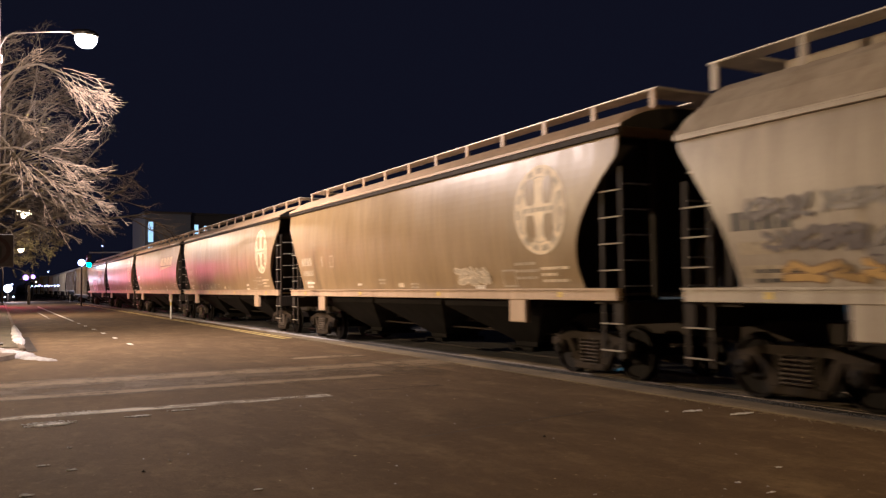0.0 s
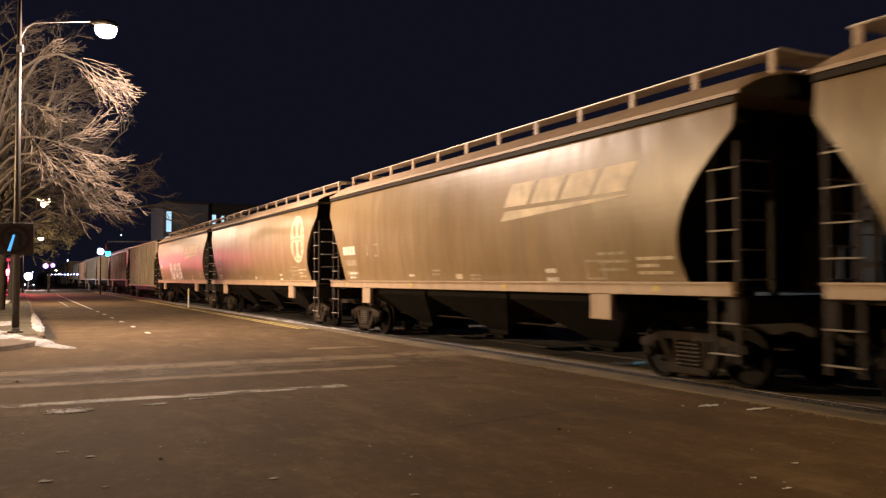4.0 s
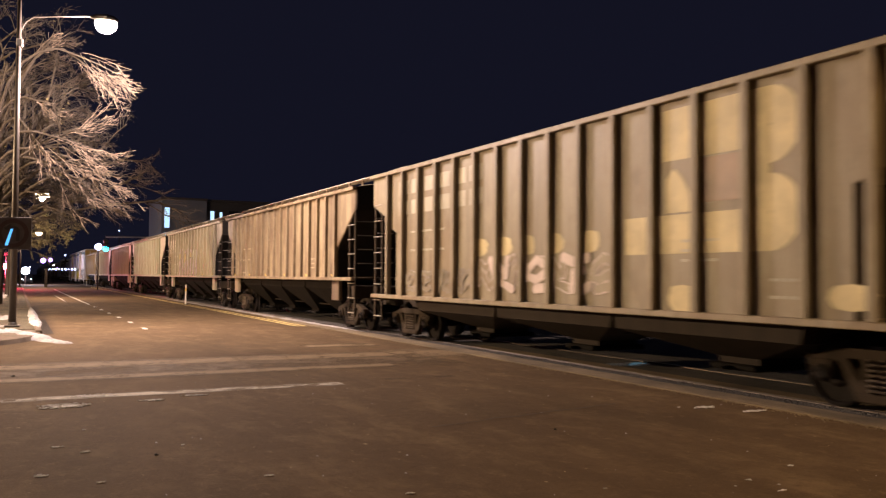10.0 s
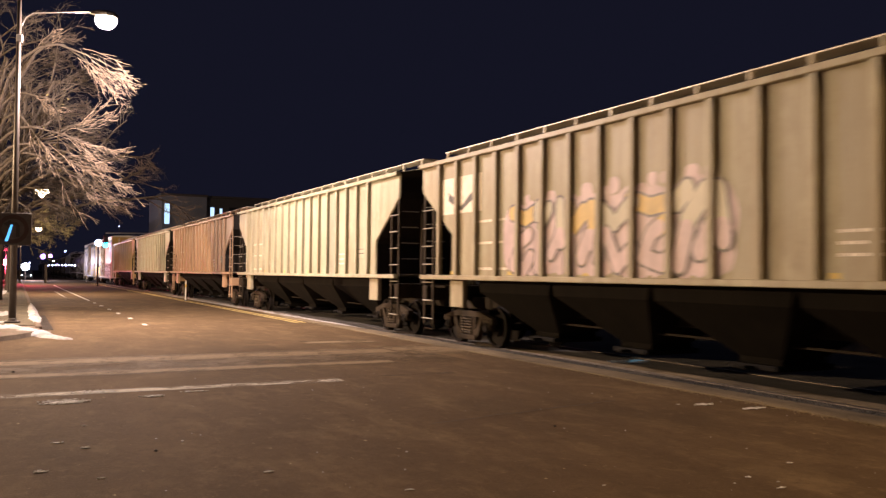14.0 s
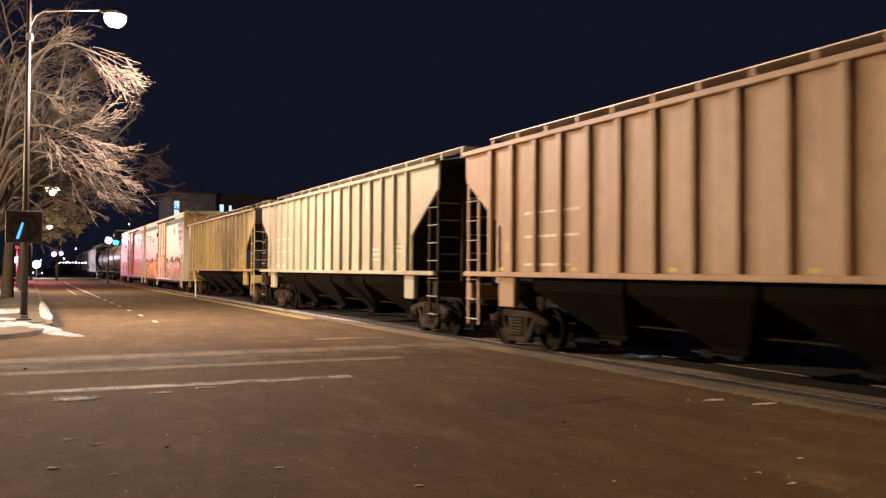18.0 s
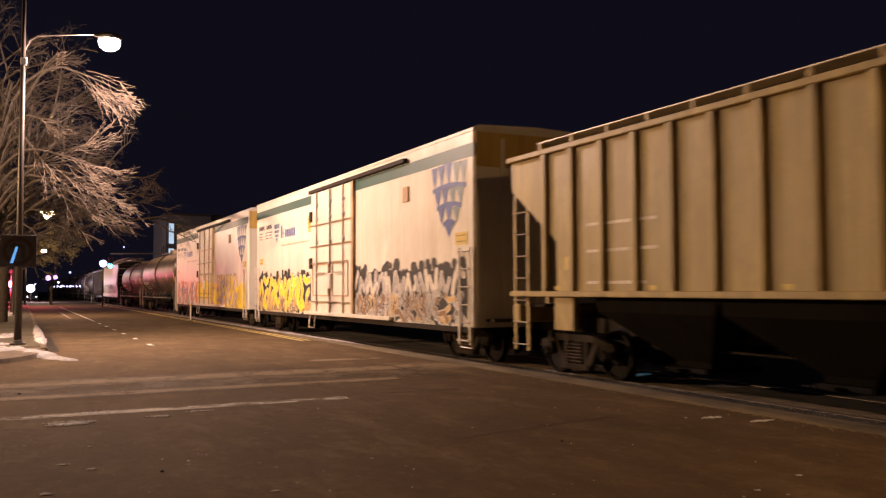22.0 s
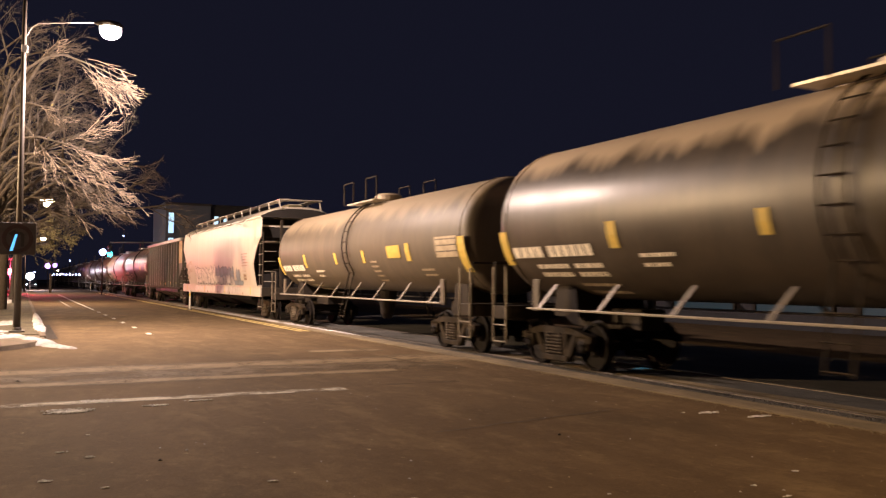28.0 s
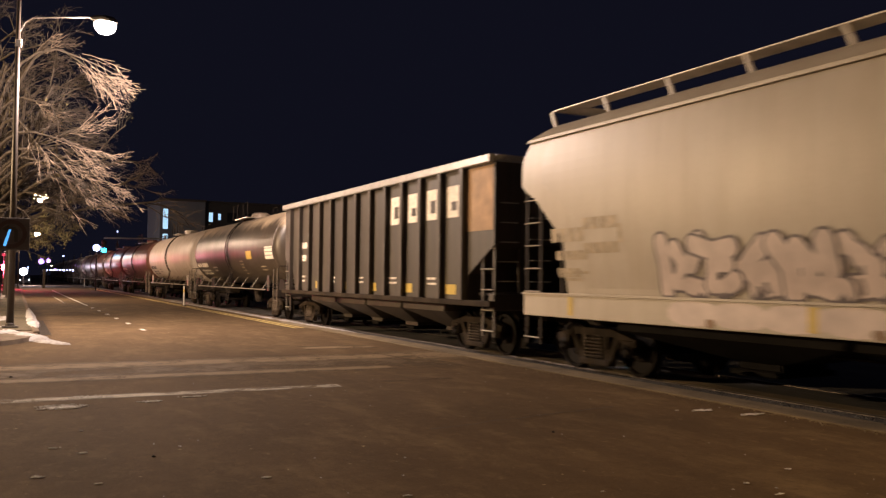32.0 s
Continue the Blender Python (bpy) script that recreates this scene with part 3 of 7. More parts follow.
snow_bank("snow_bank", "patchy snow lying on the lawn strip", [(-3.5, 29.5, 0.1), (-1.6, 31.0, 0.1), (-0.8, 34.0, 0.1)], 0.7, 0.08, 3)
snow_bank("snow_bank", "patchy snow lying on the lawn strip", [(-2.5, 44.0, 0.1), (-1.0, 60.0, 0.1), (-0.6, 80.0, 0.1)], 0.8, 0.1, 4)
snow_bank("snow_bank", "thin ridge of old snow along the rails", [(9.0, 23.0, 0.0), (8.95, 34.0, 0.0), (8.9, 60.0, 0.0)], 0.22, 0.05, 5)

# ---------------------------------------------------------------- street furniture


def street_lamp(label, pole_at, lamp_at, pole_top, glow_mat, ground=0.115, group="street lamps", bowl=1.0):
    px, py = pole_at
    lx, ly, lz = lamp_at
    s = thing("street_lamp", label, "street lamp", group, "", pose(px, py, ground - 0.1))
    dx, dy = lx - px, ly - py
    k = "lamp%.1f%.1f" % (px, py)
    part("base_plate", k + "b", lambda bm: (box(bm, -0.2, 0.2, -0.2, 0.2, 0.1, 0.16, 0.01), lathe(bm, [(0.14, 0.13), (0.22, 0.12), (0.25, 0.1)], "z", 14)), POLE_PAINT, s)
    part("pole", k + "p", lambda bm: tube(bm, [(0, 0, 0.12), (0, 0, pole_top * 0.5), (0, 0, pole_top)], 0.105, 12, 0.055), POLE_PAINT, s, smooth=True)
    arm = [(0.03, 0, lz - 0.95), (0.04, 0, lz - 0.55), (0.05 * dx + 0.06, 0.05 * dy, lz - 0.25), (0.16 * dx, 0.16 * dy, lz - 0.1), (0.5 * dx, 0.5 * dy, lz + 0.02), (0.86 * dx, 0.86 * dy, lz + 0.13)]
    part("arm", k + "a", lambda bm: tube(bm, arm, 0.019, 8), POLE_PAINT, s, smooth=True)
    part("bracket", k + "k", lambda bm: box(bm, -0.07, 0.1, -0.07, 0.07, lz - 0.98, lz - 0.78, 0.01), GALV, s)

    def head(bm):
        ux = math.hypot(dx, dy)
        cx, cy = dx / ux, dy / ux
        rings = []
        for f, w, h0, h1 in ((-0.42, 0.05, 0.08, 0.14), (-0.25, 0.12, 0.03, 0.19), (0, 0.28, 0.0, 0.2), (0.22, 0.22, 0.01, 0.17), (0.34, 0.05, 0.04, 0.11)):
            ring = []
            for a, b in ((-w, h0), (w, h0), (w, (h0 + h1) / 2), (w * 0.6, h1), (-w * 0.6, h1), (-w, (h0 + h1) / 2)):
                ring.append((dx + f * cx - a * cy, dy + f * cy + a * cx, lz + b))
            rings.append(ring)
        loft(bm, rings)
    part("lamp_head", k + "h", head, POLE_PAINT, s)
    part("lens", k + "l", lambda bm: lathe(bm, [(-0.32 * bowl, 0.06 * bowl), (-0.29 * bowl, 0.17 * bowl), (-0.2 * bowl, 0.27 * bowl), (-0.08 * bowl, 0.31 * bowl), (0.0, 0.3 * bowl)], "z", 18, (dx, dy, lz)), glow_mat, s, "bright glowing glass bowl", smooth=True)
    return s


street_lamp("tall brown street lamp with a curved arm, lit", (-0.09, 26.78), LAMP_A, 9.9, GLOW_A)
street_lamp("street lamp on the side street, lit warm", (-16.0, 30.0), LAMP_B, 7.1, GLOW_WARM, 0.0)
street_lamp("street lamp behind the crossing, lit warm", (5.8, -1.5), LAMP_K, 7.8, GLOW_WARM, 0.0)
street_lamp("street lamp further along the street, lit", (-0.4, 60.0), LAMP_C, 7.4, GLOW_WARM, bowl=1.45)
street_lamp("street lamp far along the street, lit", (0.3, 105.0), LAMP_D, 6.9, GLOW_WARM)


def turn_sign():
    s = thing("road_sign", "square no-left-turn sign on the lamp pole", "road sign", "", "", pose(-0.12, 26.6, 2.74, 0, 0, -8))
    part("panel", "sign_panel", lambda bm: box(bm, -0.47, 0.47, -0.012, 0.012, -0.45, 0.45, 0.008), SIGN_WHITE, s)

    def ring(bm):
        n = 40
        a = [bm.verts.new((0.40 * math.cos(i * math.tau / n), -0.017, 0.40 * math.sin(i * math.tau / n))) for i in range(n)]
        b = [bm.verts.new((0.29 * math.cos(i * math.tau / n), -0.017, 0.29 * math.sin(i * math.tau / n))) for i in range(n)]
        for i in range(n):
            bm.faces.new((a[i], a[(i + 1) % n], b[(i + 1) % n], b[i]))
    part("ring", "sign_ring", ring, SIGN_RED, s, "dark red ring")

    def arrow(bm):
        y = -0.02
        for o in ([(0.08, -0.22), (0.17, -0.22), (0.17, 0.1), (0.08, 0.1)], [(0.17, 0.1), (0.1, 0.19), (-0.08, 0.19), (-0.08, 0.1)], [(-0.06, 0.26), (-0.24, 0.14), (-0.06, 0.02)]):
            bm.faces.new([bm.verts.new((x, y, z)) for x, z in o])
    part("arrow", "sign_arrow", arrow, SIGN_BLACK, s, "black bent arrow")
    # A blue reflection on the sign face, made as a glowing stroke.
    part("slash", "sign_slash", lambda bm: bm.faces.new([bm.verts.new((x, -0.024, z)) for x, z in ((-0.2, -0.34), (-0.12, -0.34), (0.0, 0.12), (-0.06, 0.12))]), GLOW_GLINT, s, "blue reflection painted as a glowing stroke across the arrow")
    part("bracket", "sign_bracket", lambda bm: box(bm, -0.05, 0.05, 0.012, 0.1, -0.29, 0.29), GALV, s)


turn_sign()


def delineator(x, y):
    s = thing("marker_post", "slim white marker post standing beside the yellow line", "marker post", "", "", pose(x, y, 0))
    part("post", "marker_post", lambda bm: lathe(bm, [(0.02, 0.05), (0.06, 0.045), (1.05, 0.04), (1.1, 0.02)], "z", 12), SIGN_POST, s, smooth=True)
    part("base", "marker_base", lambda bm: lathe(bm, [(0.0, 0.13), (0.03, 0.12), (0.05, 0.05)], "z", 14), SIGN_BLACK, s)
    part("band", "marker_band", lambda bm: lathe(bm, [(0.75, 0.046), (0.76, 0.047), (0.9, 0.047), (0.91, 0.046)], "z", 12), YELLOW_MARK, s)


SIGN_POST = plain("white_plastic", (0.62, 0.6, 0.56), 0.5)
delineator(8.1, 46.9)
delineator(8.1, 120.0)


def crossing_signal(x, y):
    s = thing("crossing_signal", "railway crossing signal with a lit red lamp", "crossing signal", "", "", pose(x, y, 0))
    part("mast", "xing_mast", lambda bm: tube(bm, [(0, 0, 0), (0, 0, 3.9)], 0.06, 10), GALV, s, smooth=True)
    part("base", "xing_base", lambda bm: box(bm, -0.2, 0.2, -0.2, 0.2, 0.05, 0.5, 0.04), DARK_STEEL, s)
    part("crossbuck", "xing_buck", lambda bm: (tube(bm, [(-0.5, -0.08, 3.2), (0.5, -0.08, 3.95)], 0.08, 4), tube(bm, [(0.5, -0.09, 3.2), (-0.5, -0.09, 3.95)], 0.08, 4)), SIGN_WHITE, s)
    for dx, lit in ((-0.75, False), (0.0, True), (0.75, False)):
        u = part("lamp_unit", "xing_unit%.1f" % dx, lambda bm: (lathe(bm, [(-0.03, 0.34), (0.0, 0.36), (0.03, 0.34)], "y", 20, (dx, -0.1, 2.3)), tube(bm, [(dx, 0, 2.3), (0, 0, 2.3)], 0.03, 6)), SIGN_BLACK, s)
        part("lens", "xing_lens%.1f" % dx, lambda bm: lathe(bm, [(-0.12, 0.12), (-0.07, 0.28), (-0.031, 0.32)], "y", 18, (dx, -0.1, 2.3)), GLOW_RED if lit else SIGN_RED, u, "glowing red lens" if lit else "unlit red lens")


crossing_signal(LAMP_RED[0], LAMP_RED[1])


def crossing_gate(x0, x1, y, z):
    s = thing("crossing_gate", "lowered white crossing gate arm with small lamps", "crossing gate", "", "", pose(x0, y, 0))
    part("post", "gate_post", lambda bm: box(bm, -0.15, 0.15, -0.15, 0.15, 0, z + 0.15, 0.03), DARK_STEEL, s)
    part("arm", "gate_arm", lambda bm: box(bm, 0.1, x1 - x0, -0.02, 0.02, z - 0.05, z + 0.05, 0.01), SIGN_WHITE, s)
    for i in range(9):
        part("lamp", "gate_lamp%d" % (i % 3), lambda bm: bmesh.ops.create_icosphere(bm, subdivisions=1, radius=0.07 + 0.025 * (i % 3)), GLOW_COOL, s, at=pose(0.35 + i * (x1 - x0 - 0.5) / 8, -0.08, z + 0.06))


crossing_gate(3.1, 6.4, 112.0, 2.1)


def traffic_signal(x, y, z, lit, label):
    s = thing("traffic_signal", label, "traffic signal", "traffic signals", "", pose(x, y, 0))
    part("mast", "ts_mast%.1f" % x, lambda bm: tube(bm, [(6.0, 0, 0), (6.0, 0, z + 1.3)], 0.12, 10), GALV, s)
    part("arm", "ts_arm%.1f" % x, lambda bm: tube(bm, [(6.0, 0, z + 0.95), (0, 0, z + 0.85)], 0.07, 8), GALV, s)
    h = part("housing", "ts_house%.1f" % x, lambda bm: (box(bm, -0.2, 0.2, -0.12, 0.1, z - 0.6, z + 0.6, 0.03), box(bm, -0.03, 0.03, -0.05, 0.03, z + 0.55, z + 0.85)), SIGN_BLACK, s)
    for k, dz in enumerate((0.38, 0.0, -0.38)):
        part("lens", "ts_lens%d%.1f" % (k, x), lambda bm: lathe(bm, [(-0.3, 0.1), (-0.22, 0.2), (-0.125, 0.26)], "y", 16, (0, 0, z + dz)), lit if k == 2 else SIGN_BLACK, h)
        part("visor", "ts_visor%d%.1f" % (k, x), lambda bm: tube(bm, [(0.17 * math.cos(radians(a)), -0.25, z + dz + 0.17 * math.sin(radians(a))) for a in range(0, 181, 30)], 0.02, 5), SIGN_BLACK, h)


traffic_signal(8.02, 93.0, 4.56, GLOW_CYAN, "traffic signal showing green on a mast arm")


def globe_lamp(x, y, z, mat, r, label):
    s = thing("globe_lamp", label, "street lamp", "distant lamps", "", pose(x, y, 0))
    part("post", "globe_post%.1f" % z, lambda bm: tube(bm, [(0, 0, 0), (0, 0, z - r)], 0.07, 8), DARK_STEEL, s)
    part("globe", "globe%.2f%.2f" % (z, r), lambda bm: bmesh.ops.create_icosphere(bm, subdivisions=2, radius=r, matrix=Matrix.Translation((0, 0, z))), mat, s, "glowing globe", smooth=True)


globe_lamp(*LAMP_COOL, GLOW_COOL, 0.35, "cool white lamp glowing beside the signal")
globe_lamp(3.95, 160, 3.84, GLOW_VIOLET, 0.46, "violet white globe lamp far down the street")
globe_lamp(5.05, 160, 3.95, GLOW_VIOLET, 0.36, "violet white globe lamp far down the street")
globe_lamp(14.9, 149, 8.8, GLOW_COOL, 0.1, "small cool lamp far behind the train")
globe_lamp(8.3, 180, 5.2, GLOW_COOL, 0.14, "small cool lamp far down the street")
for i, (x, z) in enumerate(((-3.0, 4.2), (-1.2, 5.5), (2.2, 2.9), (6.4, 3.3), (7.2, 2.7), (5.6, 2.4))):
    globe_lamp(x, 175 + 3 * i, z, (GLOW_WARM, GLOW_VIOLET, GLOW_COOL)[i % 3], 0.12, "tiny distant street lamp")


def motor_car(x, y):
    s = thing("car", "dark car waiting with its headlights on", "car", "", "", pose(x, y, 0))
    body = [(-2.1, 0.35), (-2.2, 0.75), (-1.2, 0.95), (-0.6, 1.42), (0.9, 1.45), (1.7, 0.98), (2.2, 0.9), (2.2, 0.35)]
    part("body", "car_body", lambda bm: prism(bm, body, -0.85, 0.85), SIGN_BLACK, s)
    for dx in (-0.62, 0.62):
        part("headlight", "car_head%.1f" % dx, lambda bm: bmesh.ops.create_icosphere(bm, subdivisions=2, radius=0.1, matrix=Matrix.Translation((dx, -2.15, 0.72))), GLOW_HEAD, s, "glowing headlight")
        for dy in (-1.35, 1.35):
            part("wheel", "car_wheel%.1f%.1f" % (dx, dy), lambda bm: lathe(bm, [(-0.1, 0.2), (-0.1, 0.31), (0.1, 0.31), (0.1, 0.2)], "x", 16, (dx * 1.25, dy, 0.31)), PEBBLE, s)
    part("windscreen", "car_glass", lambda bm: bm.faces.new([bm.verts.new(p) for p in ((-0.7, -1.17, 1.0), (0.7, -1.17, 1.0), (0.6, -0.64, 1.4), (-0.6, -0.64, 1.4))]), GLASS_DARK, s)


motor_car(1.35, 150.0)
globe_lamp(1.1, 138, 2.0, GLOW_HEAD, 0.58, "low white lamp glowing far down the street")

# ---------------------------------------------------------------- buildings


def building(name, label, x0, x1, y0, y1, h, wall, windows, parapet=0.3):
    """windows: (x, z, width, height, material) on the side that faces -Y."""
    s = thing(name, label, "building", "", "", pose(0, 0, 0))
    k = "bd%.0f%.0f" % (x0, y0)
    part("wall", k + "w", lambda bm: box(bm, x0, x1, y0, y1, 0, h), wall, s)
    part("roof", k + "r", lambda bm: box(bm, x0 - 0.15, x1 + 0.15, y0 - 0.15, y1 + 0.15, h, h + parapet, 0.04), WALL_DARK, s)
    for i, (x, z, w, hh, mat) in enumerate(windows):
        fr = part("window", k + "f%d" % i, lambda bm: (box(bm, x - w / 2 - 0.08, x - w / 2, y0 - 0.08, y0 + 0.02, z - 0.08, z + hh + 0.08), box(bm, x + w / 2, x + w / 2 + 0.08, y0 - 0.08, y0 + 0.02, z - 0.08, z + hh + 0.08), box(bm, x - w / 2, x + w / 2, y0 - 0.08, y0 + 0.02, z - 0.08, z), box(bm, x - w / 2, x + w / 2, y0 - 0.08, y0 + 0.02, z + hh, z + hh + 0.08)), WALL_DARK, s)
        part("pane", k + "p%d" % i, lambda bm: box(bm, x - w / 2, x + w / 2, y0 - 0.05, y0 - 0.02, z, z + hh), mat, fr)
    return s


rnd = random.Random(11)
wins = [(16.4, 7.4, 0.62, 2.5, GLOW_WINDOW), (16.4, 5.2, 0.62, 1.6, GLOW_WINDOW)]
building("apartment_building", "pale flat-roofed building far behind the train, stair window lit", 15.75, 21.2, 109, 120, 10.9, WALL_PALE, wins)
wins = [(22.3, 8.6, 0.5, 1.2, GLOW_WINDOW), (23.4, 8.9, 0.35, 0.8, GLOW_WINDOW)]
for i in range(5):
    wins += [(25.0 + 2.3 * i, 8.6, 1.2, 1.3, GLASS_DARK), (22.6 + 2.3 * i, 5.2, 1.2, 1.3, GLASS_DARK)]
building("apartment_building", "dark flat-roofed wing of the far building, small windows lit", 21.3, 36, 111, 124, 11.0, WALL_DARK, wins)
building("low_building", "low dark building beyond the track with dim teal glazing", 24, 25, 30.0, 60, 4.2, WALL_DARK, [])


def teal_front():
    s = thing("shop_front", "dim teal lit glazing of a building beyond the track", "building", "", "", pose(24, 0, 0))
    part("wall", "teal_wall", lambda bm: (box(bm, 0.3, 8, -40, 34, 0, 4.0), box(bm, 0.0, 0.3, -40, 34, 3.4, 4.3)), WALL_DARK, s)
    for i in range(11):
        y = -20 + 4.4 * i
        p = part("window", "teal_frame%d" % i, lambda bm: (box(bm, 0.2, 0.3, y, y + 0.12, 0.6, 3.2), box(bm, 0.2, 0.3, y + 3.4, y + 3.52, 0.6, 3.2), box(bm, 0.2, 0.3, y + 0.12, y + 3.4, 1.9, 2.0)), DARK_STEEL, s)
        part("pane", "teal_pane%d" % i, lambda bm: box(bm, 0.26, 0.29, y + 0.12, y + 3.4, 0.6, 3.2), GLOW_TEAL, p)
    # Unseen glowing pane, added so the ice by the rail catches a glint.
    door = part("entrance", "teal_entrance", lambda bm: (box(bm, 0.2, 0.3, 28.6, 28.8, 0, 3.0), box(bm, 0.2, 0.3, 31.2, 31.4, 0, 3.0), box(bm, 0.2, 0.3, 28.8, 31.2, 2.85, 3.0)), DARK_STEEL, s)
    part("pane", "teal_lit", lambda bm: box(bm, 0.26, 0.29, 28.8, 31.2, 1.2, 2.85), GLOW_ADDED_PANE, door, "blue-white glowing pane added for a glint on the ice")


teal_front()

# ---------------------------------------------------------------- trees


def grow(seed, base, limbs, trunk_r, trunk_h, levels=3, droop=0.25, twig_len=1.0, per=5):
    """Bare tree: lists of (points, start radius, end radius, level)."""
    rd = random.Random(seed)
    out = []
    b = Vector(base)
    top = b + Vector((0.15, 0, trunk_h))
    out.append(([b - Vector((0, 0, 0.1)), b + Vector((0.05, 0.02, trunk_h * 0.5)), top], trunk_r, trunk_r * 0.7, 0, -1))

    def branch(p, d, length, r, level, limb):
        n = 5 if level < 2 else 4
        pts = [p.copy()]
        q = p.copy()
        dd = d.normalized()
        for i in range(n):
            dd = (dd + Vector((rd.uniform(-1, 1), rd.uniform(-1, 1), rd.uniform(-1, 1) - droop * (0.5 + i * 0.35))) * (0.16 if level < 2 else 0.24)).normalized()
            q = q + dd * length / n
            pts.append(q.copy())
        out.append((pts, r, r * 0.45, level, limb))
        if level < levels:
            k = per + (3 if level >= 2 else 0)
            for i in range(k):
                f = rd.uniform(0.25, 1.0)
                j = min(int(f * n), n - 1)
                a = pts[j].lerp(pts[j + 1], f * n - j)
                ax = (pts[j + 1] - pts[j]).normalized()
                s = Vector((rd.uniform(-1, 1), rd.uniform(-1, 1), rd.uniform(-0.7, 0.7)))
                s = (s - ax * s.dot(ax)).normalized()
                branch(a, ax * rd.uniform(0.6, 1.0) + s * rd.uniform(0.45, 0.9), length * rd.uniform(0.28, 0.46) * twig_len, max(r * 0.36, 0.0055), level + 1, limb)

    for li, tx in enumerate(limbs):
        v = Vector(tx) - top
        branch(b + Vector((0.05, 0.02, trunk_h * rd.uniform(0.75, 1.0))), v + Vector((0, 0, v.length * 0.18)), v.length * 0.7, trunk_r * 0.3, 1, li)
    return out


def bare_tree(label, seed, base, limbs, trunk_r, trunk_h, levels, twig_mat, droop=0.25, leaves=0, per=5, leaf_mat=None):
    s = thing("tree", label, "tree", "street trees", "", pose(*base))
    segs = grow(seed, (0, 0, 0), [tuple(Vector(l) - Vector(base)) for l in limbs], trunk_r, trunk_h, levels, droop, 1.0, per)

    def tubes(level_test, sides):
        verts, faces = [], []
        for pts, r0, r1, lv, li in segs:
            if not level_test(lv, li):
                continue
            n = len(pts)
            start = len(verts)
            for i, p in enumerate(pts):
                d = (pts[min(i + 1, n - 1)] - pts[max(i - 1, 0)]).normalized()
                u = d.orthogonal().normalized()
                w = d.cross(u)
                r = r0 + (r1 - r0) * i / (n - 1)
                for k in range(sides):
                    a = k * math.tau / sides
                    verts.append(p + r * (math.cos(a) * u + math.sin(a) * w))
            for i in range(n - 1):
                for k in range(sides):
                    a = start + i * sides
                    faces.append((a + k, a + (k + 1) % sides, a + sides + (k + 1) % sides, a + sides + k))
        return verts, faces
    kinds = [("trunk", lambda l, i: l == 0, 12, BARK)] + [("limb", lambda l, i, n=n: l in (1, 2) and i == n, 7, BARK) for n in range(len(limbs))] + [("crown", lambda l, i: l > 2, 3, twig_mat)]
    for nm, test, sides, mat in kinds:
        vs, fs = tubes(test, sides)
        if not vs:
            continue
        me = bpy.data.meshes.new(nm)
        me.from_pydata(vs, [], fs)
        me.materials.append(mat)
        if sides > 3:
            me.polygons.foreach_set("use_smooth", [True] * len(me.polygons))
        o = new(nm, me)
        o.parent = s
    if leaves:
        rd = random.Random(seed + 1)
        vs, fs = [], []
        tips = [p for pts, _, _, lv, _ in segs if lv == levels for p in pts[1:]]
        for _ in range(leaves):
            p = rd.choice(tips) + Vector((rd.uniform(-0.1, 0.1), rd.uniform(-0.1, 0.1), rd.uniform(-0.15, 0.05)))
            u = Vector((rd.uniform(-1, 1), rd.uniform(-1, 1), rd.uniform(-1, 1))).normalized() * rd.uniform(0.03, 0.07)
            w = u.orthogonal().normalized() * u.length * 0.6
            a = len(vs)
            vs += [p - u, p + w, p + u * 1.2, p - w]
            fs.append((a, a + 1, a + 2, a + 3))
        me = bpy.data.meshes.new("leaves")
        me.from_pydata(vs, [], fs)
        me.materials.append(leaf_mat or LEAF)
        o = new("leaves", me)
        o.parent = s
    return s


BIG_TREE = (-1.35, 36.5, 0.1)
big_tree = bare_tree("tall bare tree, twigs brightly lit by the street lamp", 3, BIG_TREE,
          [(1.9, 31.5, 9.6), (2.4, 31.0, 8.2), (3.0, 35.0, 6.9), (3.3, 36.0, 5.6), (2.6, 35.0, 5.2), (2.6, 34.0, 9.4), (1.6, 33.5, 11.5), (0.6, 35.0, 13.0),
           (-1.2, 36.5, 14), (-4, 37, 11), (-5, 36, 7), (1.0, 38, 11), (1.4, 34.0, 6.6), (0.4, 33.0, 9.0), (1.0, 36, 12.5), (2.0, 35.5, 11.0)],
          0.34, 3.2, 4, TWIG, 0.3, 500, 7)


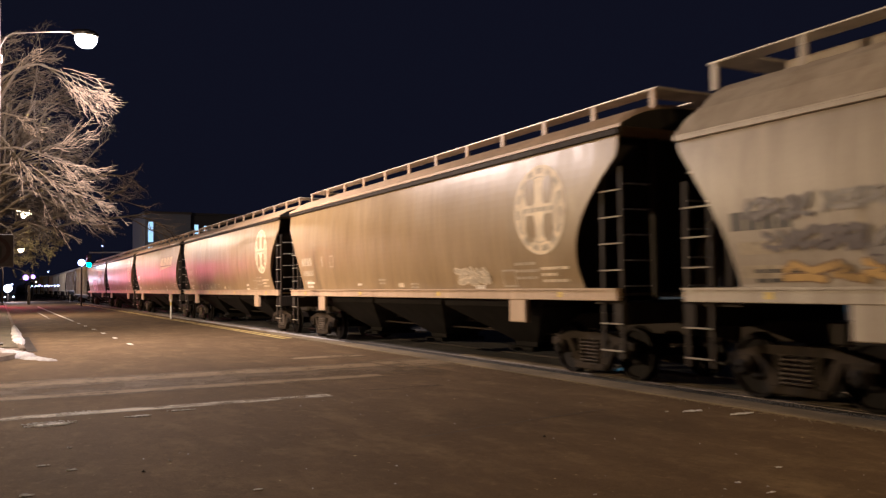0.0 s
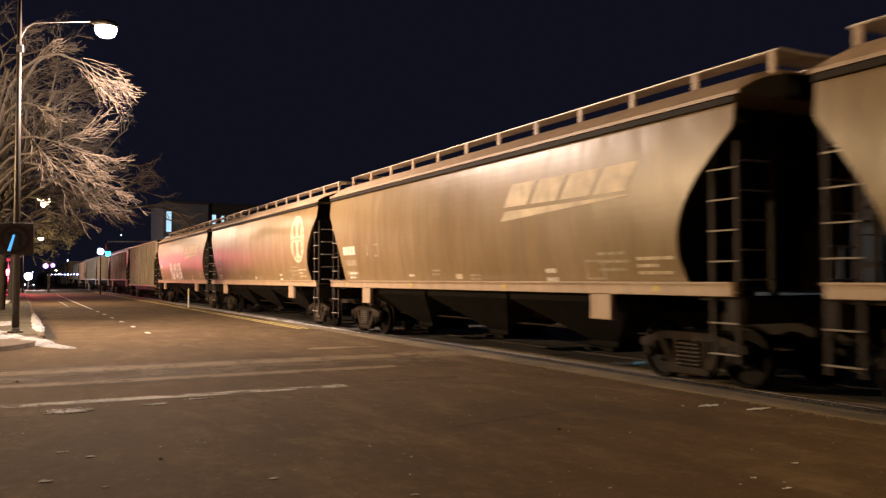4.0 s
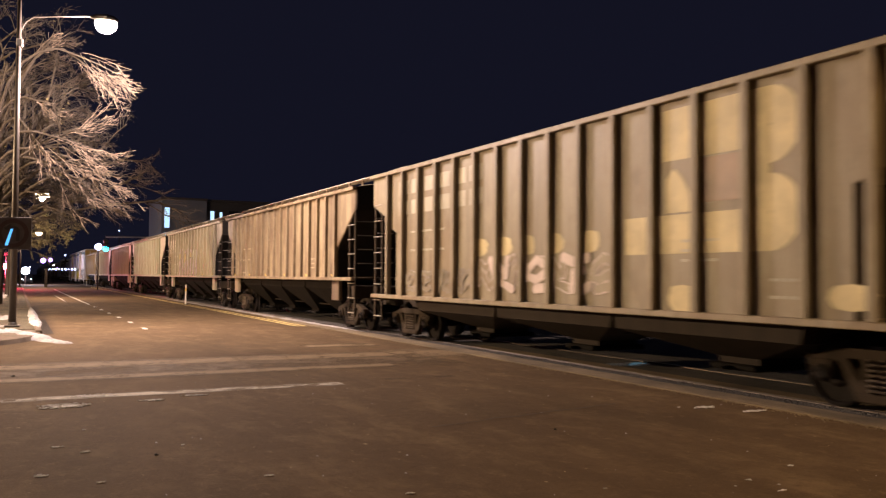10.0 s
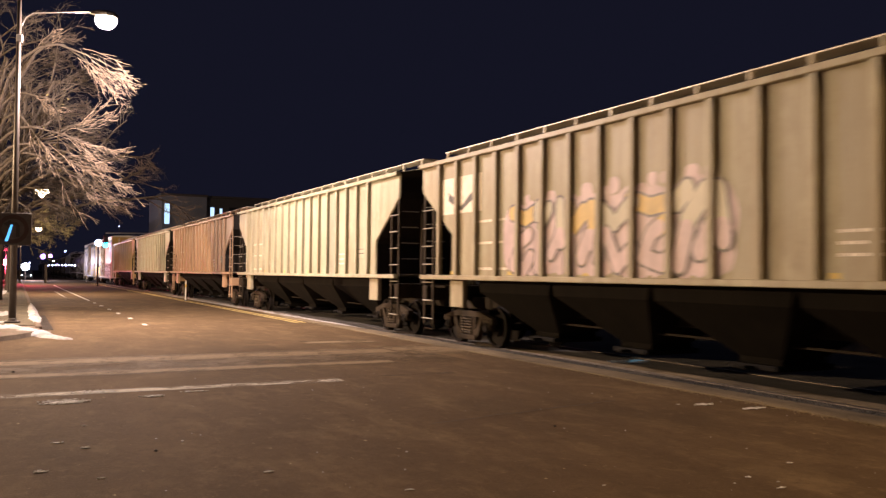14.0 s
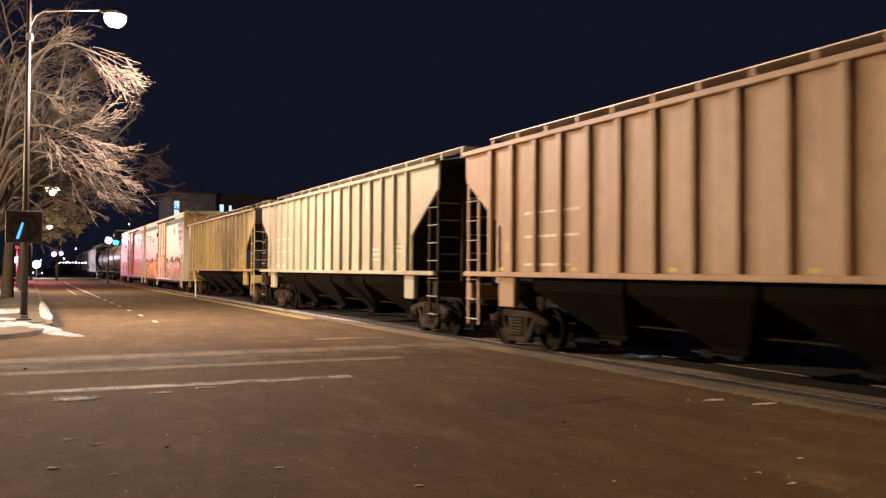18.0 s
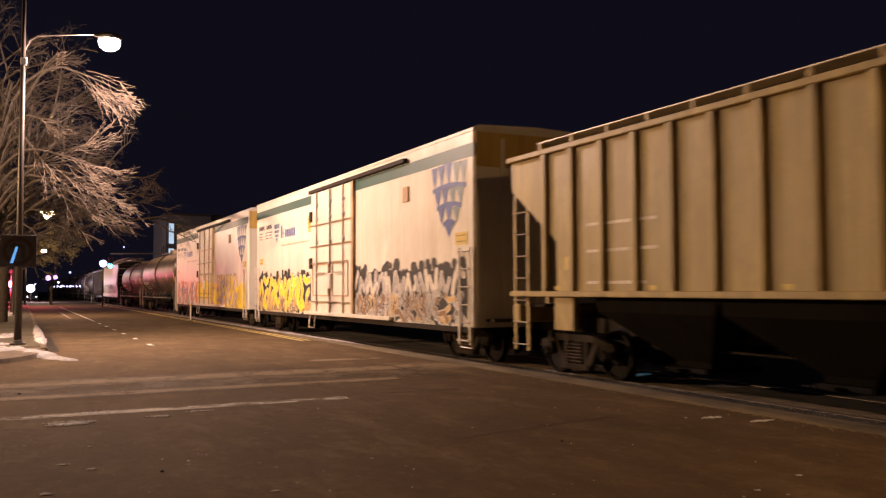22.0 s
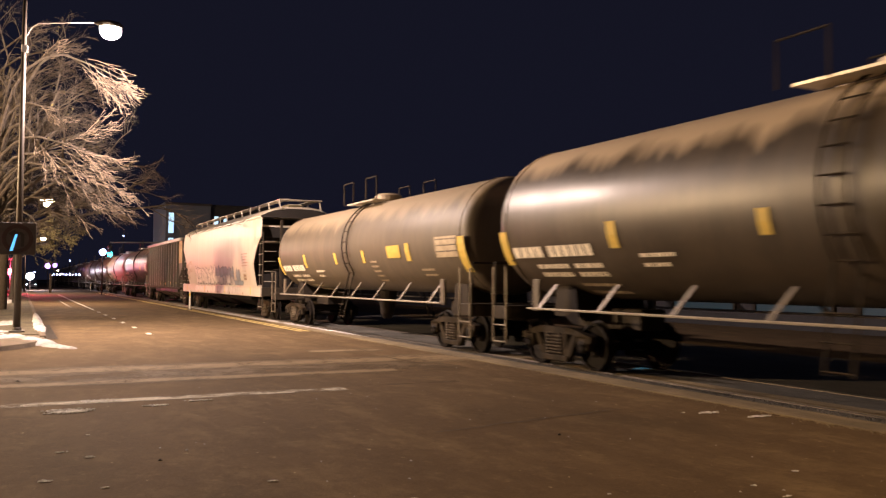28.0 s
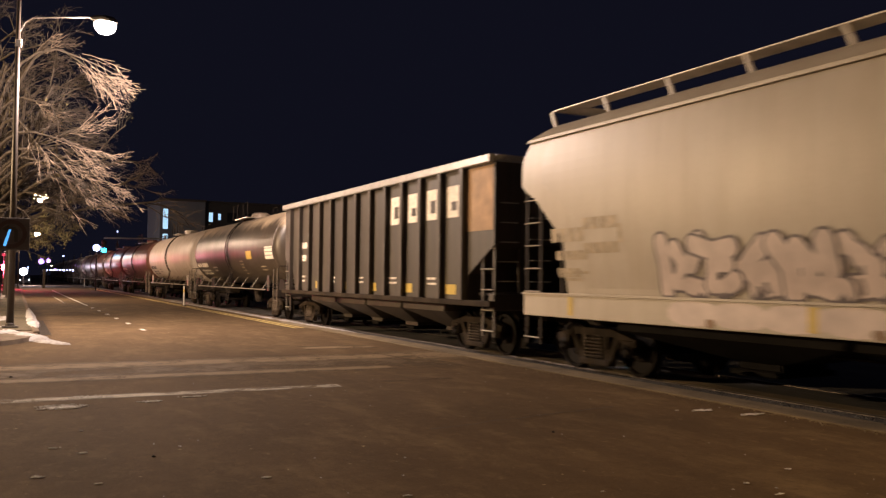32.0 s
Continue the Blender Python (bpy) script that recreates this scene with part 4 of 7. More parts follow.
def lit_spray(parent, joint, tip, count, half, seed, mat):
    """A limb out to a joint, then a fan of long twigs that curl up at their ends."""
    rd = random.Random(seed)
    base = Vector(BIG_TREE)
    tip = Vector(tip) - base
    joint = Vector(joint) - base
    start = Vector((0.08, 0, 2.6 + 0.25 * (seed % 5)))
    bm = bmesh.new()
    knee = joint - (tip - joint).normalized() * (joint - start).length * 0.4
    limb = [start * (1 - u) ** 2 + knee * 2 * u * (1 - u) + joint * u * u + Vector((0.07 * math.sin(u * 11 + seed), 0.1 * math.cos(u * 9), 0.05 * math.sin(u * 17 + seed))) * (1 - u) for u in (i / 8 for i in range(9))]
    limb += [joint.lerp(tip, u) + Vector((0, 0, 0.1 * math.sin(math.pi * u))) for u in (0.3, 0.6, 0.85)]
    tube(bm, limb, 0.075, 7, 0.016)
    me = bpy.data.meshes.new("limb")
    bm.to_mesh(me)
    bm.free()
    me.materials.append(BARK)
    o = new("limb", me)
    o.parent = parent
    bm = bmesh.new()
    axis = (tip - joint)
    reach = axis.length
    axis.normalize()
    side = Vector((-axis.z, 0, axis.x)).normalized()
    deep = axis.cross(side).normalized()

    def twig(p, d, length, r, depth):
        n = 6 if depth == 2 else 4
        pts, q, dd = [p.copy()], p.copy(), d.normalized()
        for i in range(n):
            pull = axis * 0.16 + Vector((0, 0, 0.34 * (i / n) ** 2 - 0.1 * (1 - i / n)))
            dd = (dd + pull + Vector((rd.uniform(-1, 1), rd.uniform(-1, 1), rd.uniform(-1, 1))) * 0.16).normalized()
            q = q + dd * length / n
            pts.append(q.copy())
        tube(bm, pts, r, 4, r * 0.7)
        if depth:
            k = rd.randint(3, 6) if depth == 2 else rd.randint(0, 3)
            for i in range(k):
                j = rd.randrange(1, n)
                s = (1 if i % 2 else -1) * rd.uniform(0.45, 0.85)
                dj = (pts[j + 1] - pts[j]).normalized()
                twig(pts[j], dj + side * s + deep * rd.uniform(-0.4, 0.4), length * rd.uniform(0.24, 0.42), r * 0.88, depth - 1)
    for i in range(count):
        f = (i + rd.uniform(0.1, 0.9)) / count * 0.8
        p = joint + axis * reach * f + side * rd.uniform(-0.12, 0.12) + deep * rd.uniform(-0.3, 0.3)
        s = (1 if i % 2 else -1) * rd.uniform(0.12, 0.75) * half
        twig(p, axis + side * s + deep * rd.uniform(-0.35, 0.35), reach * (1.02 - f) * rd.uniform(0.42, 1.0) + 0.12, rd.uniform(0.007, 0.0115), 2)
    me = bpy.data.meshes.new("twig_clump")
    bm.to_mesh(me)
    bm.free()
    me.materials.append(mat)
    o = new("twig_clump", me)
    o.parent = parent
    o["label"] = "fan of curling twigs"


# One bark in two tones: lamplight painted bright, crown shade painted dark.
TWIG_BRIGHT = plain("pale_twig_bark", (0.165, 0.129, 0.1), 0.85, 0, 0.45, 2)
TWIG_DIM = plain("inner_twig_bark", (0.06, 0.046, 0.037), 0.85, 0, 0.4, 2)
for joint, tip, count, half, seed in (
        ((1.75, 31.60, 9.11), (3.66, 30.70, 7.98), 17, 0.85, 5),
        ((1.77, 32.00, 9.08), (3.04, 31.10, 7.60), 12, 0.70, 15),
        ((1.01, 32.10, 6.26), (3.06, 31.20, 7.07), 8, 0.60, 6),
        ((0.91, 31.80, 6.33), (3.24, 30.90, 5.39), 11, 0.80, 7),
        ((0.85, 32.20, 5.83), (2.98, 31.30, 4.96), 8, 0.80, 17),
        ((1.64, 31.80, 5.28), (3.63, 30.90, 4.31), 9, 0.75, 8),
        ((0.95, 32.20, 5.35), (3.31, 31.30, 3.80), 10, 0.85, 9),
        ((0.47, 32.60, 7.64), (1.34, 31.70, 7.07), 7, 0.70, 10),
        ((0.22, 32.60, 6.63), (1.11, 31.70, 5.01), 6, 0.80, 11),
        ((0.54, 33.60, 9.47), (1.20, 32.70, 10.05), 7, 0.70, 12),
        # clumps deeper in the crown, their shade put into a darker bark
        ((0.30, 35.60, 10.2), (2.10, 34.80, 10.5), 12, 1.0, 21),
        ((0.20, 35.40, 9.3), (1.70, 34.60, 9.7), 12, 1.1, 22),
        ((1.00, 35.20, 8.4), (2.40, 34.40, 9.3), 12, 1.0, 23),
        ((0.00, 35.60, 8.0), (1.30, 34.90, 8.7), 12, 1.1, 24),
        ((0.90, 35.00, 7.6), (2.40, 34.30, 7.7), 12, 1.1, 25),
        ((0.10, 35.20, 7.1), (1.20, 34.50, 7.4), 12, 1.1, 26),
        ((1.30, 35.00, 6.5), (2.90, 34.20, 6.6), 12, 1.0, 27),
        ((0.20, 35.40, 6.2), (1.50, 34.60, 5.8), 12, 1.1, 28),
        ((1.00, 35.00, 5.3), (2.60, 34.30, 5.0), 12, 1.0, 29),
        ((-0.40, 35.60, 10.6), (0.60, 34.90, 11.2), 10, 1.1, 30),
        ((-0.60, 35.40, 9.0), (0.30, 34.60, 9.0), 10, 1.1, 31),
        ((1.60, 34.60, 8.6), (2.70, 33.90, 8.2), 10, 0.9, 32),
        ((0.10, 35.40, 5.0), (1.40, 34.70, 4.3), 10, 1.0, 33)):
    lit_spray(big_tree, joint, tip, count, half, seed, TWIG_BRIGHT if seed < 20 else TWIG_DIM)
bare_tree("small tree with a few yellow leaves under the far lamp", 8, (-0.6, 66.0, 0.1),
          [(3.0, 66, 7.0), (4.6, 66, 6.6), (2.0, 65, 7.6), (3.8, 67, 7.4), (-2.5, 66, 7.5), (2.6, 67.5, 6.6), (3.4, 64.5, 5.8)], 0.16, 3.4, 4, TWIG_GREEN, 0.3, 2600, 6)
bare_tree("bare tree further along the street, mostly in the dark", 12, (-0.9, 47.0, 0.1),
          [(10.0, 45.5, 8.2), (8.6, 46, 9.0), (9.2, 45.5, 6.8), (2.0, 48, 11), (-2, 47, 12), (-5, 47, 9), (0.5, 45, 12.5)], 0.3, 4.0, 4, TWIG_BRIGHT, 0.25, 0, 5)

WALKWAY = plain("weathered_walkway_steel", (0.5, 0.46, 0.4), 0.5, 0.3, 0.3, 2)
# Black that puts the shade under the cars into the colour.
BAY_SHADE = plain("sooty_underside", (0.012, 0.011, 0.01), 0.8, 0, 0.4, 2)
STANCHION = plain("dusty_grey_flat_bar", (0.17, 0.143, 0.112), 0.5, 0.2, 0.3, 3)
# sprayed colours
G_WHITE = plain("spray_white", (0.85, 0.82, 0.78), 0.5, 0, 0.2, 3)
G_GREY = plain("spray_grey", (0.26, 0.24, 0.23), 0.5, 0, 0.3, 3)
G_YELLOW = plain("spray_yellow", (0.9, 0.64, 0.02), 0.5, 0, 0.25, 2)
G_ORANGE = plain("spray_orange", (0.62, 0.28, 0.07), 0.5, 0, 0.25, 2)
G_PINK = plain("spray_mauve", (0.42, 0.27, 0.26), 0.5, 0, 0.25, 2)
G_LILAC = plain("spray_lilac", (0.55, 0.42, 0.45), 0.5, 0, 0.2, 2)
G_BLUE = plain("spray_blue", (0.10, 0.14, 0.24), 0.5, 0, 0.25, 2)
G_BROWN = plain("spray_brown", (0.22, 0.13, 0.07), 0.5, 0, 0.25, 2)

G_PALE = plain("spray_pale_mauve", (0.62, 0.53, 0.50), 0.5, 0, 0.2, 2)
G_CREAM = plain("spray_cream_yellow", (0.46, 0.43, 0.335), 0.5, 0, 0.25, 1)
G_SMOKE = plain("spray_smoke", (0.034, 0.03, 0.026), 0.75, 0, 0.4, 2)
G_SLATE = plain("spray_slate", (0.17, 0.2, 0.23), 0.5, 0, 0.3, 2)
G_FAWN = plain("faded_fawn_paint", (0.58, 0.5, 0.27), 0.55, 0, 0.3, 1.5)
G_YOLK = plain("spray_dull_yolk", (0.6, 0.42, 0.12), 0.5, 0, 0.25, 2)
G_ASH = plain("spray_ash", (0.42, 0.39, 0.37), 0.5, 0, 0.3, 2)
G_DUSK = plain("spray_dusk", (0.13, 0.11, 0.12), 0.5, 0, 0.3, 2)
G_OCHRE = plain("spray_ochre", (0.5, 0.33, 0.12), 0.5, 0, 0.35, 2)

# ---------------------------------------------------------------- the train
# A car's own space: y along the track, -x the side towards the street, z up from the rail heads.


def truck(parent, y):
    """Three-piece freight truck with two turning wheelsets."""
    t = part("truck", "truck_bolster", lambda bm: (box(bm, -1.0, 1.0, -0.2, 0.2, 0.5, 0.72, 0.03), lathe(bm, [(0.7, 0.22), (0.85, 0.2)], "z", 14)), DARK_STEEL, parent, at=pose(0, y, 0))

    def frame_shape(bm):
        prism(bm, [(-1.12, 0.62), (-0.5, 0.76), (0.5, 0.76), (1.12, 0.62), (1.12, 0.5), (0.5, 0.64), (-0.5, 0.64), (-1.12, 0.5)], -0.07, 0.07)
        prism(bm, [(-0.72, 0.66), (-0.58, 0.68), (-0.3, 0.24), (-0.3, 0.14), (-0.42, 0.14)], -0.06, 0.06)
        prism(bm, [(0.72, 0.66), (0.58, 0.68), (0.3, 0.24), (0.3, 0.14), (0.42, 0.14)], -0.06, 0.06)
        box(bm, -0.09, 0.09, -0.42, 0.42, 0.12, 0.24, 0.02)
        box(bm, -0.06, 0.06, -0.36, -0.26, 0.24, 0.66)
        box(bm, -0.06, 0.06, 0.26, 0.36, 0.24, 0.66)
        for e in (-0.89, 0.89):
            box(bm, -0.09, 0.09, e - 0.16, e + 0.16, 0.36, 0.62, 0.03)
    for sx in (-1, 1):
        f = part("side_frame", "side_frame", frame_shape, TRUCK, t, at=pose(sx * 0.99, 0, 0))

    def spring(bm):
        tube(bm, [(0.066 * math.cos(a * 0.7), 0.066 * math.sin(a * 0.7), 0.25 + 0.0068 * a) for a in range(58)], 0.017, 5)
    for sx in (-1, 1):
        for dy in (-0.17, 0.0, 0.17):
            part("spring", "truck_spring", spring, DUSTY_LIT_SPRING, t, at=pose(sx * 1.03, dy, 0))

    def wheelset(bm):
        tube(bm, [(-1.05, 0, 0), (1.05, 0, 0)], 0.075, 10)
        for sx in (-1, 1):
            lathe(bm, [(sx * 0.68, 0.30), (sx * 0.685, 0.455), (sx * 0.7, 0.475), (sx * 0.715, 0.45), (sx * 0.735, 0.432), (sx * 0.82, 0.43), (sx * 0.825, 0.385), (sx * 0.775, 0.37), (sx * 0.76, 0.2), (sx * 0.81, 0.15), (sx * 0.81, 0.09)], "x", 28)
            lathe(bm, [(sx * 1.03, 0.12), (sx * 1.09, 0.115), (sx * 1.115, 0.07)], "x", 12)
            for a in range(3):
                c, s = 0.07 * math.cos(a * 2.094), 0.07 * math.sin(a * 2.094)
                lathe(bm, [(sx * 1.10, 0.018), (sx * 1.135, 0.018)], "x", 6, (0, c, s))
    for dy in (-0.89, 0.89):
        w = part("wheelset", "wheelset", wheelset, WHEEL, t, "dull steel wheels with worn treads", at=pose(0, dy, 0.43))
        WHEELSETS.append((w, dy))
    return t


WHEELSETS = []


def coupler(parent, y, s):
    part("coupler", "coupler", lambda bm: (box(bm, -0.09, 0.09, -0.75, 0.1, 0.72, 0.94, 0.02), box(bm, -0.17, 0.12, 0.05, 0.3, 0.66, 1.0, 0.05), box(bm, 0.08, 0.17, 0.2, 0.42, 0.7, 0.96, 0.04)), DARK_STEEL, parent, at=pose(0, y, 0, 0, 0, 0 if s > 0 else 180))
    part("brake_hose", "brake_hose", lambda bm: tube(bm, [(-0.25, -0.2, 0.75), (-0.27, 0.0, 0.5), (-0.26, 0.2, 0.33), (-0.2, 0.42, 0.36)], 0.022, 6), PEBBLE, parent, at=pose(0, y, 0, 0, 0, 0 if s > 0 else 180))


def ladder(parent, x, y, z0, z1, material, width=0.46, key=""):
    """An upright ladder along the car's side, flat stiles and round rungs."""
    def stiles(bm):
        for dy in (-width / 2, width / 2):
            box(bm, -0.02, 0.02, dy - 0.045, dy + 0.045, z0, z1, 0.006)
    l = part("ladder", "ladder%.2f%.2f%.2f" % (z0, z1, width), stiles, material, parent, at=pose(x, y, 0))

    z = z0 + 0.12
    while z < z1:
        part("rung", "rung%.2f" % width, lambda bm: tube(bm, [(-0.04, -width / 2 - 0.03, 0), (-0.04, width / 2 + 0.03, 0)], 0.014, 6), RUNG, l, at=pose(0, 0, z))
        z += 0.42
    return l


def straight(x):
    return lambda z: x


def bulged(z0, z1, x_low, x_mid, x_top):
    """Side of a hopper that swells outwards between sill and eave."""
    def f(z):
        u = min(1, max(0, (z - z0) / (z1 - z0)))
        return x_low * (1 - u) * (1 - 2 * u) + 4 * x_mid * u * (1 - u) + x_top * u * (2 * u - 1)
    return f


SHAPES = [
    [[(-0.35, 0), (-0.4, 1)], [(0.33, 0.05), (0.28, 0.9)], [(-0.36, 0.45), (0.32, 0.6)]],
    [[(-0.3, 0), (-0.4, 1)], [(-0.36, 0.95), (0.36, 0.8), (0.3, 0.5), (-0.3, 0.45)], [(0.0, 0.45), (0.45, 0)]],
    [[(-0.42, 0.92), (0.42, 1)], [(0.02, 0.95), (-0.12, 0.0)], [(-0.12, 0.03), (0.36, 0.12), (0.36, 0.4)]],
    [[(-0.4, 0), (-0.3, 0.95)], [(-0.3, 0.95), (0.28, 0.05)], [(0.3, 0.05), (0.4, 1)]],
    [[(0.36, 0.95), (-0.34, 0.84), (-0.36, 0.15), (0.38, 0.0)], [(0.36, 0.0), (0.3, 0.5)], [(0.3, 0.5), (0.0, 0.45)]],
]


GLYPHS = [
    [[(-0.9, 0.15), (-0.6, 0.95), (0.1, 0.7), (0.9, 1.0)], [(-0.4, 0.5), (0.3, 0.05), (0.9, 0.3)]],
    [[(-0.9, 0.9), (-0.3, 0.6), (-0.8, 0.25), (0.2, 0.0)], [(0.1, 0.95), (0.7, 0.55), (0.3, 0.3), (0.95, 0.1)]],
    [[(0.9, 0.85), (0.2, 1.0), (-0.5, 0.75), (-0.9, 0.4), (-0.2, 0.3), (0.6, 0.5)], [(-0.3, 0.0), (0.5, 0.1), (0.9, 0.0)]],
    [[(-0.8, 0.0), (-0.5, 0.6), (0.1, 0.9)], [(0.0, 0.2), (0.5, 0.5), (0.9, 0.35), (0.7, 0.95)], [(-0.9, 0.85), (-0.6, 1.0)]],
    [[(-0.95, 0.55), (-0.4, 0.95), (0.2, 0.5), (0.9, 0.8)], [(-0.8, 0.1), (0.0, 0.15), (0.6, 0.0)]],
    [[(-0.9, 1.0), (0.0, 0.85), (0.9, 0.95)], [(0.5, 0.6), (-0.2, 0.5), (-0.6, 0.1), (0.1, 0.0), (0.8, 0.2)]],
    [[(-0.85, 0.0), (-0.7, 0.5), (-0.95, 1.0)], [(-0.2, 0.9), (0.2, 0.55), (-0.1, 0.2), (0.9, 0.05)], [(0.6, 0.5), (0.95, 1.0)]],
]


class Deck:
    """Flat shapes laid on the street side of a car, a few millimetres proud, joined by material."""

    def __init__(self, side, car, lift=0.006, slide=0.0):
        self.side, self.car, self.lift, self.slide, self.sets, self.count = side, car, lift, slide, {}, 0

    def bm(self, name, mat):
        self.count += 1
        if name in ("letter", "reflector", "tape", "notice", "emblem"):
            name += "#%d" % self.count
        return self.sets.setdefault((name, mat.name), (bmesh.new(), mat))[0]

    def pt(self, y, z, layer):
        return (-self.side(z) - self.lift - 0.002 * layer - 0.00005 * (self.count % 37), y + self.slide, z)

    def quad(self, name, mat, y0, y1, z0, z1, layer=0, slant=0.0):
        bm = self.bm(name, mat)
        n = max(1, int((z1 - z0) / 0.15))
        prev = None
        for i in range(n + 1):
            z = z0 + (z1 - z0) * i / n
            o = -slant * (z - z0)
            cur = [bm.verts.new(self.pt(y0 + o, z, layer)), bm.verts.new(self.pt(y1 + o, z, layer))]
            if prev:
                bm.faces.new((prev[0], prev[1], cur[1], cur[0]))
            prev = cur

    def blob(self, name, mat, cy, cz, ry, rz, seed, layer=0, wob=0.35):
        bm = self.bm(name, mat)
        prev = None
        n = 14
        for i in range(n + 1):
            v = -1 + 2 * i / n
            z = cz + v * rz
            w = math.sqrt(max(0.0, 1 - v * v)) ** 0.7
            l = cy - ry * w * (1 + wob * noise.noise(Vector((seed, v * 1.8, 0))))
            r = cy + ry * w * (1 + wob * noise.noise(Vector((seed, v * 1.8, 9))))
            if r - l < 0.02:
                r = l + 0.02
            cur = [bm.verts.new(self.pt(l, z, layer)), bm.verts.new(self.pt(r, z, layer))]
            if prev:
                bm.faces.new((prev[0], prev[1], cur[1], cur[0]))
            prev = cur

    def stroke(self, name, mat, pts, width, layer=0):
        bm = self.bm(name, mat)
        fine = []
        for (a, b), (c, d) in zip(pts, pts[1:]):
            k = max(1, int(math.hypot(c - a, d - b) / 0.16))
            fine += [(a + (c - a) * i / k, b + (d - b) * i / k) for i in range(k)]
        fine.append(pts[-1])
        prev = None
        for i, p in enumerate(fine):
            a, b = fine[max(0, i - 1)], fine[min(len(fine) - 1, i + 1)]
            l = math.hypot(b[0] - a[0], b[1] - a[1]) or 1
            nx, nz = -(b[1] - a[1]) / l * width / 2, (b[0] - a[0]) / l * width / 2
            cur = [bm.verts.new(self.pt(p[0] + nx, p[1] + nz, layer)), bm.verts.new(self.pt(p[0] - nx, p[1] - nz, layer))]
            if prev:
                bm.faces.new((prev[0], prev[1], cur[1], cur[0]))
            prev = cur

    def arc(self, name, mat, cy, cz, r0, r1, a0, a1, layer=0):
        bm = self.bm(name, mat)
        n = max(4, int(abs(a1 - a0) / 6))
        m = max(1, int((r1 - r0) / 0.12))
        for j in range(m):
            ra, rb = r0 + (r1 - r0) * j / m, r0 + (r1 - r0) * (j + 1) / m
            prev = None
            for i in range(n + 1):
                a = radians(a0 + (a1 - a0) * i / n)
                cur = [bm.verts.new(self.pt(cy + r * math.cos(a), cz + r * math.sin(a), layer)) for r in (ra, rb)]
                if prev:
                    bm.faces.new((prev[0], prev[1], cur[1], cur[0]))
                prev = cur

    def tri(self, name, mat, pts, layer=0):
        bm = self.bm(name, mat)
        bm.faces.new([bm.verts.new(self.pt(y, z, layer)) for y, z in pts])

    def bars(self, mat, y, z, rows, name="lettering", gap=0.14, h=0.07, rnd=None, layer=0):
        """Lines of unreadable lettering as small bars. y is the end nearer the car's far end."""
        rnd = rnd or random.Random(int(y * 100 + z * 10))
        for i, w in enumerate(rows):
            c = y
            while c > y - w:
                d = rnd.uniform(0.06, 0.2)
                self.quad(name, mat, max(c - d, y - w), c, z - i * gap - h, z - i * gap, layer)
                c -= d + 0.035

    def letters(self, mat, y, z, n, w, h, gap, slant=0.0, name="letter", layer=0):
        """A word that cannot be lettered: plain blocks of its letters' size."""
        for i in range(n):
            c = y - i * (w + gap)
            self.quad(name, mat, c - w, c, z, z + h, layer, slant)

    def fat(self, mat, pts, width, layer):
        """A sprayed bar with round ends and joints."""
        self.stroke("graffiti", mat, pts, width, layer)
        for y, z in pts:
            self.arc("graffiti", mat, y, z, 0.0, width / 2, 0, 360, layer)

    def wild(self, y0, y1, z0, z1, n, seed, fill, line, low=None, split=0.45, cloud=None, halo=None, shine=None, fat=0.3, edge=0.05, lean=0.12):
        """A sprayed piece of tightly packed fat shapes: cloud, outline, two-tone filling and thin highlights; no letters."""
        rd = random.Random(seed)
        w, h = (y1 - y0) / n, z1 - z0
        if cloud:
            for i in range(n * 3):
                self.blob("graffiti", cloud, y0 + (i + 0.5) * w / 3, z0 + h * 0.5, w * 0.42, h * rd.uniform(0.44, 0.56), seed + i * 1.7, 0, 0.2)
            for i in range(n * 4):
                r = rd.uniform(0.06, 0.17)
                self.blob("graffiti", cloud, y0 + rd.random() * (y1 - y0), z1 + rd.uniform(-0.12, 0.1) * h, r, r, seed + i * 0.9, 1, 0.12)
        for i in range(n):
            cy, t = y1 - (i + 0.5) * w, min(w, h) * fat * rd.uniform(0.85, 1.15)
            tilt, top, foot = rd.uniform(-lean, lean), rd.uniform(0.9, 1.04), rd.uniform(-0.03, 0.06)
            bars = []
            for a in GLYPHS[(seed + i * 5 + rd.randrange(3)) % len(GLYPHS)]:
                bars.append([(cy - (u * 0.52 + rd.uniform(-0.08, 0.08)) * w - tilt * (v - 0.5) * h, z0 + t * 0.4 + (foot + v * (top - foot) + rd.uniform(-0.03, 0.03)) * (h - t * 0.8)) for u, v in a])
            o = 4 + 5 * (i % 2)
            if halo:
                for q in bars:
                    self.fat(halo, q, t + 4 * edge, o - 1)
            for q in bars:
                self.fat(line, q, t + 2 * edge, o)
            for q in bars:
                self.fat(fill[i % len(fill)], q, t, o + 1)
            if low:
                zs = z0 + h * (split + rd.uniform(-0.06, 0.06))
                for q in bars:
                    for (a, b), (c, d) in zip(q, q[1:]):
                        if min(b, d) < zs:
                            if b > zs:
                                a, b = a + (c - a) * (b - zs) / (b - d), zs
                            elif d > zs:
                                c, d = c + (a - c) * (d - zs) / (d - b), zs
                            self.fat(low[i % len(low)], [(a, b), (c, d)], t * 0.96, o + 2)
            if shine:
                for q in bars:
                    self.stroke("graffiti", shine, [(a + t * 0.28, b + t * 0.1) for a, b in q], 0.03 + t * 0.1, o + 3)

    def done(self, labels):
        for (name, mn), (bm, mat) in self.sets.items():
            bmesh.ops.recalc_face_normals(bm, faces=bm.faces)
            for f in bm.faces:
                if f.normal.x > 0:
                    f.normal_flip()
            name = name.split("#")[0]
            me = bpy.data.meshes.new(name)
            bm.to_mesh(me)
            bm.free()
            me.materials.append(mat)
            o = new(name, me)
            o.parent = self.car
